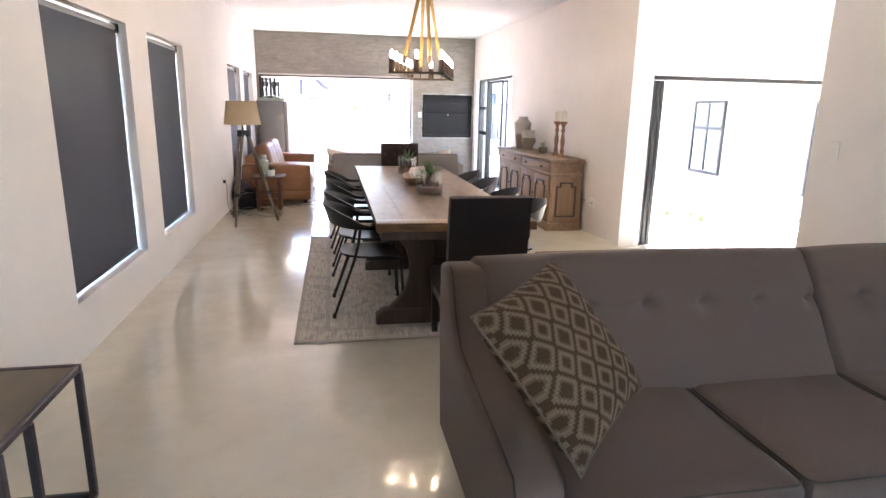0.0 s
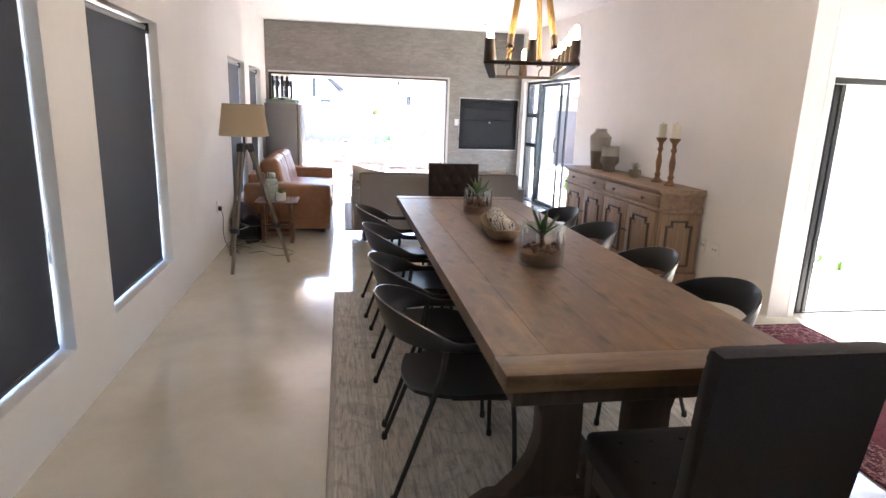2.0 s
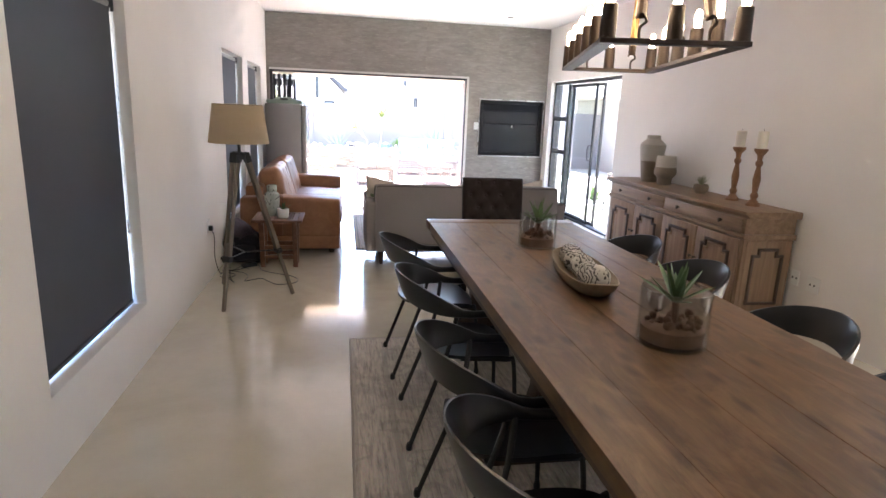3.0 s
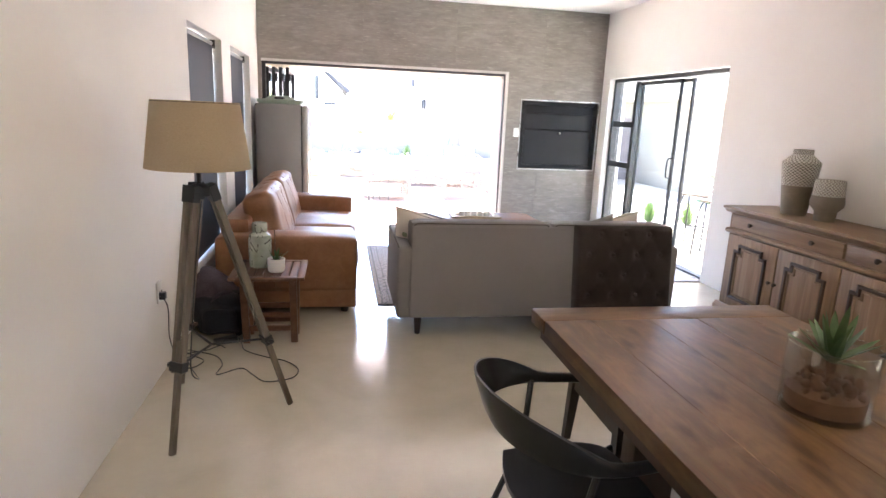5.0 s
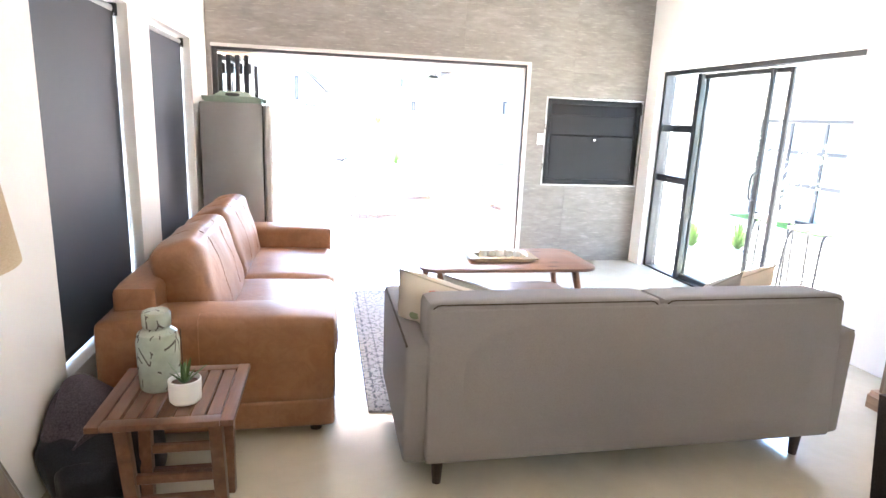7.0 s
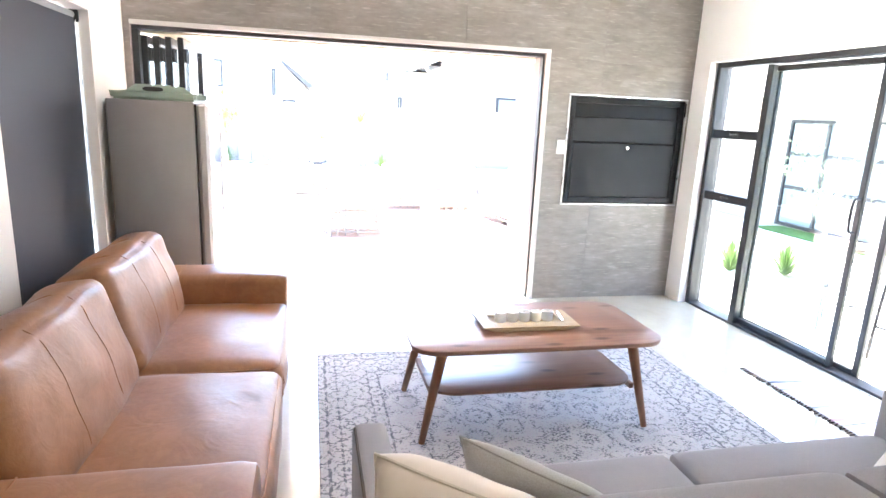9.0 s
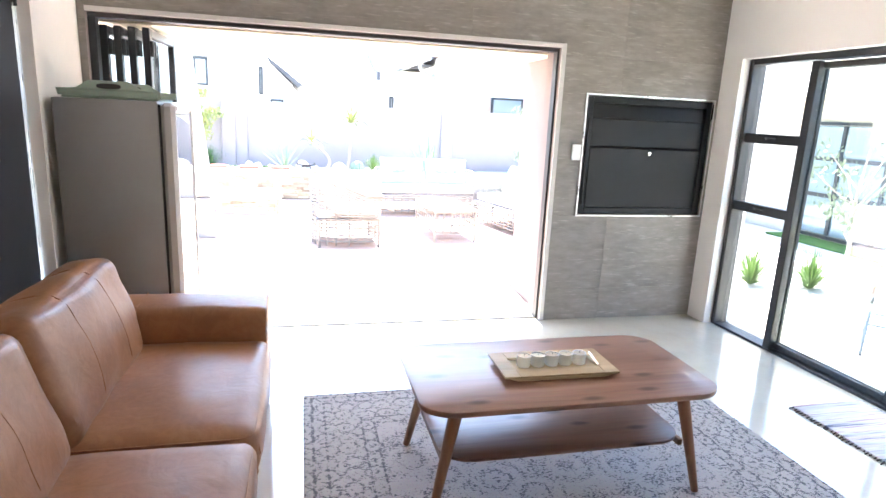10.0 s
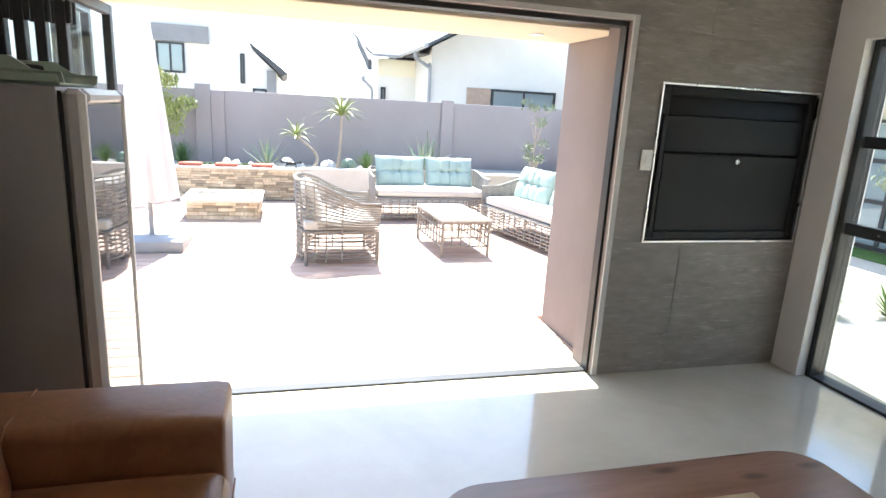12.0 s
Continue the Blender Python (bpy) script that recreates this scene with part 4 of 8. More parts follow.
def tufted(w, h, t, cols, rows, depth=0.02, nu=44, nv=52):
    """A padded slab in x (width) and z (height) whose front at y = 0 is drawn in by buttons set in diamonds."""
    bm = bmesh.new()
    btn = [((i + (0.5 if r % 2 else 0.0)) / cols, (r + 0.6) / rows) for r in range(rows) for i in range(cols + 1)]
    btn = [(u, v) for u, v in btn if 0.06 < u < 0.94 and v < 0.97]
    grid = []
    for j in range(nv + 1):
        row = []
        for i in range(nu + 1):
            u, v = i / nu, j / nv
            d = min(math.hypot((u - a) * w, (v - b) * h) for a, b in btn)
            # creases run between buttons on the diagonals
            s1 = abs(((u * cols + v * rows / 2 - 0.3) % 1) - 0.5) * 2
            s2 = abs(((u * cols - v * rows / 2 + 0.3) % 1) - 0.5) * 2
            cr = max(0, s1 - 0.86) / 0.14 + max(0, s2 - 0.86) / 0.14
            e = min(u, 1 - u) * w, min(v, 1 - v) * h
            round_ = sum(max(0, 0.02 - q) ** 2 / 0.02 for q in e)
            y = round_ + depth * math.exp(-(d / 0.022) ** 2) + depth * 0.28 * min(1, cr)
            row.append(bm.verts.new(((u - 0.5) * w, y, v * h)))
        grid.append(row)
    back = [[bm.verts.new(((i - 0.5) * (w - 0.004), t, j * h)) for i in (0, 1)] for j in (0, 1)]
    for j in range(nv):
        for i in range(nu):
            bm.faces.new((grid[j][i], grid[j][i + 1], grid[j + 1][i + 1], grid[j + 1][i]))
    bm.faces.new((back[0][1], back[0][0], back[1][0], back[1][1]))
    bm.faces.new([r[0] for r in grid[::-1]] + [back[0][0], back[1][0]][::1])
    bm.faces.new([r[-1] for r in grid] + [back[1][1], back[0][1]])
    bm.faces.new(grid[0][::-1] + [back[0][0], back[0][1]])
    bm.faces.new(grid[-1] + [back[1][1], back[1][0]])
    bmesh.ops.recalc_face_normals(bm, faces=bm.faces)
    return bm, btn


def head_chair(m, label, h=0.645):
    """High-backed chair that looks along -y from its origin on the floor between its legs."""
    ob = thing("upholstered_chair", label, "chair", m, "high-backed chairs at the table ends")
    tilt = pose(0, 0.195, 0.40, -7, 0, 0)
    bm, btn = tufted(0.478, h, 0.075, 4, 7)
    back = part("backrest", bm, M_BROWN, ob, m=tilt, smooth=50)
    for a, b in btn:
        part("button", lathe([(0.011, 0), (0.009, 0.005), (0, 0.007)], 8, m=Matrix.Translation(((a - 0.5) * 0.478, 0.016, b * h)) @ pose(0, 0, 0, 90)), M_BROWN, back)
    bm = cushion(0.50, 0.50, 0.11, 0.03, (0, 0, 0.012), 12, Matrix.Translation((0, -0.05, 0.425)))
    seat = part("seat", bm, M_BROWN, ob)
    for i in range(4):
        for j in range(3):
            part("button", lathe([(0.011, 0), (0.009, 0.004), (0, 0.006)], 8, (-0.165 + 0.11 * i, -0.19 + 0.11 * j, 0.488)), M_BROWN, seat)
    part("seat_rail", box(-0.235, 0.235, -0.28, 0.18, 0.30, 0.385, 0.006, 1), M_DARKLEG, ob)
    for s in (-1, 1):
        for y0, y1 in ((-0.255, -0.255), (0.205, 0.265)):
            bm = bmesh.new()
            for z, yy, r in ((0.0, y1, 0.017), (0.385, y0, 0.025)):
                for a, b in ((-1, -1), (1, -1), (1, 1), (-1, 1)):
                    bm.verts.new((s * 0.215 + a * r, yy + b * r, z))
            bm.verts.ensure_lookup_table()
            v = bm.verts
            bm.faces.new([v[i] for i in (3, 2, 1, 0)]), bm.faces.new([v[i] for i in (4, 5, 6, 7)])
            for i in range(4):
                bm.faces.new((v[i], v[(i + 1) % 4], v[4 + (i + 1) % 4], v[4 + i]))
            part("leg", bm, M_DARKLEG, ob)
    return ob


head_chair(pose(1.24, 2.52, 0.0, 0, 0, 180), "dark brown high-backed upholstered chair at the table end")
head_chair(pose(1.200, 6.295, 0.0, 0, 0, 0), "dark brown upholstered chair with a button-tufted back", 0.675)

# ---- sideboard ----
M_SIDE = wood("greyed_oak_sideboard", (0.20, 0.118, 0.064), (0.28, 0.178, 0.104), (0.37, 0.25, 0.155), "z", ring=8, rough=0.55, per_piece=0.1)
M_SIDE_Y = wood("greyed_oak_sideboard_long", (0.20, 0.118, 0.064), (0.28, 0.178, 0.104), (0.37, 0.25, 0.155), "y", ring=8, rough=0.5, per_piece=0.1)
M_SIDEDARK = wood("dark_moulding", (0.055, 0.033, 0.022), (0.085, 0.055, 0.038), (0.12, 0.082, 0.058), "z", rough=0.5)
M_BRONZE = surface("aged_bronze", (0.06, 0.045, 0.03), (0.11, 0.085, 0.06), 20, 200, 0.4, 0.1, 0.05, metal=0.8)


def moulding(a0, a1, z0, z1, r=0.011, inset=0.05):
    """A raised frame with stepped-in upper corners; drawn in (a, z)."""
    k = inset
    return [(a0, z0), (a1, z0), (a1, z1 - k), (a1 - k, z1 - k), (a1 - k, z1), (a0 + k, z1), (a0 + k, z1 - k), (a0, z1 - k)]


def moulded_frame(path, place, w=0.022, t=0.018):
    """Sweeps a flat strip along the stepped path; place turns (a, z, out) into the world."""
    bm = bmesh.new()
    k = len(path)
    for i in range(k):
        (a0, z0), (a1, z1) = path[i], path[(i + 1) % k]
        lo, hi = (min(a0, a1), max(a0, a1)), (min(z0, z1), max(z0, z1))
        e = w / 2
        c = [place(a, z, o) for o in (0, t) for a, z in ((lo[0] - e, hi[0] - e), (lo[1] + e, hi[0] - e), (lo[1] + e, hi[1] + e), (lo[0] - e, hi[1] + e))]
        vs = [bm.verts.new(p) for p in c]
        fs = [bm.faces.new([vs[j] for j in f]) for f in ((3, 2, 1, 0), (4, 5, 6, 7), (0, 1, 5, 4), (1, 2, 6, 5), (2, 3, 7, 6), (3, 0, 4, 7))]
        bmesh.ops.recalc_face_normals(bm, faces=fs)
        es = [ed for ed in fs[1].edges]
        bmesh.ops.bevel(bm, geom=es, offset=0.006, segments=2, profile=0.5, affect="EDGES")
    return bm


def sideboard():
    ob = thing("sideboard", "carved greyed oak sideboard with stepped mouldings against the wall", "sideboard")
    X0, X1, Y0, Y1 = 3.055, EX - 0.004, 6.06, 8.38
    part("plinth", prism([(X0 - 0.035, 0.0), (X1, 0.0), (X1, 0.10), (X0 - 0.015, 0.10), (X0 - 0.02, 0.085), (X0 - 0.035, 0.075)], Y0 - 0.035, Y1 + 0.035, "xz", 0.003), M_SIDE_Y, ob)
    part("carcass", box(X0, X1, Y0, Y1, 0.10, 0.70, 0.003, 1), M_SIDE, ob)
    part("waist_moulding", prism([(X0 - 0.006, 0.695), (X1, 0.695), (X1, 0.735), (X0 - 0.012, 0.735), (X0 - 0.026, 0.722), (X0 - 0.026, 0.708)], Y0 - 0.024, Y1 + 0.024, "xz", 0.003), M_SIDE_Y, ob)
    part("frieze", box(X0 - 0.004, X1, Y0 - 0.002, Y1 + 0.002, 0.735, 0.862, 0.003, 1), M_SIDE_Y, ob)
    part("top", prism([(X0 - 0.012, 0.862), (X1, 0.862), (X1, 0.915), (X0 - 0.052, 0.915), (X0 - 0.055, 0.898), (X0 - 0.035, 0.885), (X0 - 0.022, 0.868)], Y0 - 0.05, Y1 + 0.05, "xz", 0.003), M_SIDE_Y, ob)
    mid = (Y0 + Y1) / 2
    for y0, y1 in ((Y0 + 0.03, mid - 0.012), (mid + 0.012, Y1 - 0.03)):
        d = part("drawer", box(X0 - 0.018, X0 - 0.003, y0, y1, 0.750, 0.850, 0.005, 2), M_SIDE_Y, ob)
        for q in (0.22, 0.78):
            part("knob", lathe([(0.008, 0), (0.006, 0.01), (0.017, 0.018), (0.018, 0.026), (0, 0.032)], 14, m=Matrix.Translation((X0 - 0.018, y0 + (y1 - y0) * q, 0.80)) @ pose(0, 0, 0, 0, -90)), M_BRONZE, d)
    w = (Y1 - Y0 - 0.05) / 4
    for i in range(4):
        y0 = Y0 + 0.025 + w * i
        d = part("door", box(X0 - 0.016, X0 - 0.002, y0 + 0.006, y0 + w - 0.006, 0.112, 0.688, 0.004, 2), M_SIDE, ob)
        pl = lambda a, z, o: Vector((X0 - 0.016 - o, a, z))
        part("moulding", moulded_frame(moulding(y0 + 0.11, y0 + w - 0.11, 0.185, 0.615), pl), M_SIDEDARK, d)
        part("inner_moulding", moulded_frame(moulding(y0 + 0.137, y0 + w - 0.137, 0.212, 0.588), pl, 0.014, 0.010), M_SIDE, d)
        yk = y0 + (w - 0.03 if i % 2 == 0 else 0.03)
        part("knob", lathe([(0.007, 0), (0.006, 0.01), (0.014, 0.016), (0.014, 0.024), (0, 0.028)], 12, m=Matrix.Translation((X0 - 0.016, yk, 0.42)) @ pose(0, 0, 0, 0, -90)), M_BRONZE, d)
    for yy, s in ((Y0, -1), (Y1, 1)):
        pl = lambda a, z, o, yy=yy, s=s: Vector((a, yy + s * o, z))
        e = part("end_panel", box(X0 + 0.03, X1 - 0.02, min(yy, yy + s * 0.006), max(yy, yy + s * 0.006), 0.12, 0.68, 0.002, 1), M_SIDE, ob)
        part("moulding", moulded_frame(moulding(X0 + 0.09, X1 - 0.09, 0.185, 0.615), lambda a, z, o, yy=yy, s=s: Vector((a, yy + s * (0.006 + o), z))), M_SIDEDARK, e)
    return ob


sideboard()

# ---- red rug in the passage to the wing ----
M_RUGRED = printed_rug("red_tribal_rug", (0.060, 0.010, 0.016), (0.10, 0.018, 0.026), (0.30, 0.17, 0.15), (0.61, 0.98), 0.27, (0.135, 0.024, 0.030), (0.045, 0.010, 0.016), 0.17, 0.85)
rug("red_rug", "deep red tribal rug with a pink field by the folding door", 2.50, 3.72, 2.97, 4.93, M_RUGRED)


# ---- seating ----
M_GREYCLOTH = fabric("mid_grey_upholstery", (0.122, 0.087, 0.068), (0.164, 0.119, 0.094), 420)
M_LIGHTCLOTH = fabric("light_grey_upholstery", (0.225, 0.208, 0.206), (0.295, 0.275, 0.272), 420)
M_PIPING = fabric("grey_piping", (0.060, 0.049, 0.042), (0.092, 0.077, 0.066), 300)


def leather_material():
    m, nt, b = blank("tan_leather", 0.38)
    v = coords(nt)
    big = tex(nt, "ShaderNodeTexNoise", v, Scale=2.4, Detail=5.0, Roughness=0.6)
    pore = tex(nt, "ShaderNodeTexVoronoi", v, Scale=260.0)
    cr = tex(nt, "ShaderNodeTexNoise", v, Scale=16.0, Detail=6.0, Roughness=0.65, Distortion=1.2)
    col = ramp(nt, big.outputs[0], [(0.3, (0.205, 0.090, 0.038)), (0.55, (0.265, 0.122, 0.054)), (0.75, (0.325, 0.158, 0.076))])
    col = mixc(nt, 0.2, col, ramp(nt, cr.outputs[0], [(0.4, (0.18, 0.076, 0.032)), (0.6, (0.345, 0.172, 0.086))]))
    nt.links.new(col, b.inputs["Base Color"])
    nt.links.new(ramp(nt, big.outputs[0], [(0.3, (0.37, 0.37, 0.37)), (0.7, (0.5, 0.5, 0.5))]), b.inputs["Roughness"])
    h = mathn(nt, "ADD", mathn(nt, "MULTIPLY", cr.outputs[0], 0.22), mathn(nt, "MULTIPLY", pore.outputs["Distance"], 0.06))
    fold = tex(nt, "ShaderNodeTexNoise", v, Scale=5.0, Detail=3.0, Roughness=0.55, Distortion=2.2)
    h = mathn(nt, "ADD", h, mathn(nt, "MULTIPLY", fold.outputs[0], 1.7))
    bump(nt, b, h, 0.25, 0.006)
    return m


M_LEATHER = leather_material()
M_STITCH = surface("leather_seam", (0.25, 0.110, 0.050), (0.33, 0.150, 0.070), 20, 200, 0.5, 0.1, 0.2)


def piping_loop(cx, cy, cz, sx, sy, plane="xy", r=0.004, rad=0.04):
    pts = []
    for qx, qy, a0 in ((1, 1, 0), (-1, 1, 90), (-1, -1, 180), (1, -1, 270)):
        for k in range(5):
            a = radians(a0 + 22.5 * k)
            u, v = qx * (sx / 2 - rad) + rad * math.cos(a), qy * (sy / 2 - rad) + rad * math.sin(a)
            pts.append({"xy": (cx + u, cy + v, cz), "xz": (cx + u, cy, cz + v), "yz": (cx, cy + u, cz + v)}[plane])
    return tube(pts, r, 6, True)


def lounge_couch():
    """Grey button-backed couch; its back stands towards the dining table."""
    ob = thing("couch", "grey fabric couch with buttoned back and sloping wing arms", "couch")
    X0, X1, YF, YB = 0.80, 3.36, 0.30, 1.37
    part("base", box(X0 + 0.03, X1 - 0.03, YF + 0.05, YB - 0.06, 0.13, 0.295, 0.02, 2), M_GREYCLOTH, ob)
    for x0, x1 in ((X0, X0 + 0.17), (X1 - 0.17, X1)):
        prof = [(YF, 0.14), (YF - 0.005, 0.51), (YF + 0.02, 0.555), (YF + 0.22, 0.585), (YF + 0.50, 0.61), (YF + 0.70, 0.64), (YF + 0.80, 0.72), (YF + 0.89, 0.875), (YF + 0.94, 0.90), (YB, 0.885), (YB + 0.0, 0.60), (YB - 0.05, 0.14)]
        arm = part("arm", prism(prof, x0, x1, "yz", 0.025), M_GREYCLOTH, ob, smooth=50)
        xs = x0 + 0.02 if x0 < 1 else x1 - 0.02
        part("piping", tube([(xs, y, z + 0.001) for y, z in prof[1:9]], 0.0035, 6), M_PIPING, arm)
    seams = [X0 + 0.17, 1.74, 2.46, X1 - 0.17]
    for i in range(3):
        a, b = seams[i], seams[i + 1]
        c = part("seat_cushion", cushion(b - a - 0.006, 0.72, 0.17, 0.035, (0, 0.01, 0.016), 12, Matrix.Translation(((a + b) / 2, YF + 0.35, 0.374)), warp=0.004, seed=i), M_GREYCLOTH, ob)
        part("piping", piping_loop((a + b) / 2, YF + 0.35, 0.452, b - a - 0.02, 0.70, "xy", 0.0035), M_PIPING, c)
    for a, b in ((X0 + 0.13, 2.458), (2.462, X1 - 0.13)):
        bm = bmesh.new()
        nx, nz = int((b - a) / 0.0125), 44
        btns = [1.105 + 0.262 * k for k in range(9) if a + 0.04 < 1.105 + 0.262 * k < b - 0.04]
        g = []
        for j in range(nz + 1):
            row = []
            for i in range(nx + 1):
                u, v = a + (b - a) * i / nx, j / nz
                edge = min(u - a, b - u)
                y = YB - 0.52 + 0.36 * v ** 0.85 + 0.02 * (2 * v - 0.9) ** 4
                y -= 0.018 * (1 - (2 * v - 1) ** 2) * min(1, edge / 0.1)
                y += max(0, 0.03 - edge) ** 2 / 0.03
                for q in btns:
                    y += 0.040 * math.exp(-(((u - q) / 0.034) ** 2 + ((v * 0.578 - 0.391) / 0.028) ** 2))
                    y += 0.010 * math.exp(-(((u - q) / 0.10) ** 2 + ((v * 0.578 - 0.391) / 0.012) ** 2))
                z = 0.34 + 0.578 * v + 0.012 * math.sin(math.pi * i / nx)
                row.append(bm.verts.new((u, y, z)))
            g.append(row)
        for j in range(nz):
            for i in range(nx):
                bm.faces.new((g[j][i], g[j][i + 1], g[j + 1][i + 1], g[j + 1][i]))
        top2 = [bm.verts.new((r.co.x, YB - 0.08, r.co.z + 0.008)) for r in g[-1]]
        top3 = [bm.verts.new((r.co.x, YB - 0.005, r.co.z - 0.03)) for r in g[-1]]
        low = [bm.verts.new((r.co.x, YB - 0.01, 0.30)) for r in g[-1]]
        for p, q in ((g[-1], top2), (top2, top3), (top3, low)):
            for i in range(nx):
                bm.faces.new((p[i], p[i + 1], q[i + 1], q[i]))
        for k in (0, -1):
            bm.faces.new([r[k] for r in g] + [top2[k], top3[k], low[k]])
        bmesh.ops.recalc_face_normals(bm, faces=bm.faces)
        pan = part("back_panel", bm, M_GREYCLOTH, ob, smooth=60)
        for q in btns:
            part("button", lathe([(0.013, 0), (0.011, 0.005), (0, 0.008)], 10, m=Matrix.Translation((q, YB - 0.225, 0.731)) @ pose(0, 0, 0, 60)), M_GREYCLOTH, pan)
    part("back_board", box(X0 + 0.14, X1 - 0.14, YB - 0.03, YB, 0.14, 0.80, 0.01, 1), M_GREYCLOTH, ob)
    for x in (X0 + 0.12, X1 - 0.12):
        for y in (YF + 0.12, YB - 0.14):
            part("leg", lathe([(0.014, 0), (0.024, 0.14)], 12, (x, y, 0.0)), M_DARKLEG, ob)
    return ob


lounge_couch()


def diamond_cloth():
    """Woven cushion cover: stepped taupe diamonds in a cream lattice."""
    m, nt, b = blank("diamond_pattern_weave", 0.95)
    c = nt.nodes.new("ShaderNodeTexCoord")
    sep = nt.nodes.new("ShaderNodeSeparateXYZ")
    nt.links.new(c.outputs["Object"], sep.inputs[0])
    def stair(v, n):
        return mathn(nt, "DIVIDE", mathn(nt, "FLOOR", mathn(nt, "MULTIPLY", v, n)), n)
    u = mathn(nt, "MULTIPLY", sep.outputs[0], 1 / 0.112)
    v = mathn(nt, "MULTIPLY", sep.outputs[2], 1 / 0.112)
    fu = mathn(nt, "ABSOLUTE", mathn(nt, "SUBTRACT", mathn(nt, "FRACT", u), 0.5))
    fv = mathn(nt, "ABSOLUTE", mathn(nt, "SUBTRACT", mathn(nt, "FRACT", v), 0.5))
    d = mathn(nt, "ADD", stair(fu, 14.0), stair(fv, 14.0))
    d = mathn(nt, "MINIMUM", d, mathn(nt, "SUBTRACT", 0.929, d))
    line = ramp(nt, d, [(0.20, (0, 0, 0)), (0.23, (1, 1, 1)), (0.35, (1, 1, 1)), (0.38, (0, 0, 0))])
    nz = tex(nt, "ShaderNodeTexNoise", coords(nt), Scale=240.0, Detail=2.0)
    col = mixc(nt, line, (0.066, 0.039, 0.021), (0.185, 0.132, 0.086))
    col = mixc(nt, 0.25, col, nz.outputs["Color"], "OVERLAY")
    nt.links.new(col, b.inputs["Base Color"])
    b.inputs["Specular IOR Level"].default_value = 0.15
    bump(nt, b, nz.outputs[0], 0.6, 0.003)
    return m


M_DIAMOND = diamond_cloth()
M_TAUPECLOTH = fabric("taupe_weave", (0.12, 0.088, 0.063), (0.20, 0.155, 0.115), 400)
M_CREAMCLOTH = fabric("cream_linen", (0.50, 0.44, 0.36), (0.62, 0.56, 0.47), 400)


def pillow(name, label, m, w, h, t, mat, edge=None, seed=1, pinch=0.06):
    """A stuffed square: thick in the middle, thin seams, corners drawn to points. It stands in x and z."""
    ob = thing(name, label, "cushion", m)
    bm = bmesh.new()
    n = 22
    sh = []
    for s in (-1, 1):
        g = []
        for j in range(n + 1):
            for i in range(n + 1):
                u, v = 2 * i / n - 1, 2 * j / n - 1
                x = u * (1 - pinch * (1 - v * v) ** 1.0 * abs(u) ** 2) * w / 2
                z = v * (1 - pinch * (1 - u * u) ** 1.0 * abs(v) ** 2) * h / 2
                k = max(0.0, (1 - u ** 4) * (1 - v ** 4)) ** 0.6
                y = s * (t / 2 * k) + 0.006 * noise.noise(Vector((u * 2.2 + seed, v * 2.2, s * 3.0 + seed))) * k
                g.append(bm.verts.new((x, y, z)))
        sh.append(g)
        for j in range(n):
            for i in range(n):
                q = [g[j * (n + 1) + i], g[j * (n + 1) + i + 1], g[(j + 1) * (n + 1) + i + 1], g[(j + 1) * (n + 1) + i]]
                bm.faces.new(q if s < 0 else q[::-1])
    bmesh.ops.remove_doubles(bm, verts=bm.verts, dist=0.0008)
    part("cover", bm, mat, ob, smooth=80)
    e = []
    for i in range(4):
        for k in range(16):
            q = -1 + k / 8
            u, v = ((q, -1), (1, q), (-q, 1), (-1, -q))[i]
            e.append((u * (1 - pinch * (1 - v * v) * abs(u) ** 2) * w / 2, 0, v * (1 - pinch * (1 - u * u) * abs(v) ** 2) * h / 2))
    part("seam", tube(e, 0.004, 6, True), edge or mat, ob)
    return ob


pillow("throw_pillow", "beige and taupe diamond-patterned cushion leaning on the grey couch", pose(1.036, 0.545, 0.803, -39.8, 0, 37.4) @ pose(0, 0, 0, 0, -10, 0), 0.50, 0.515, 0.16, M_DIAMOND, M_TAUPECLOTH, 1, 0.06)


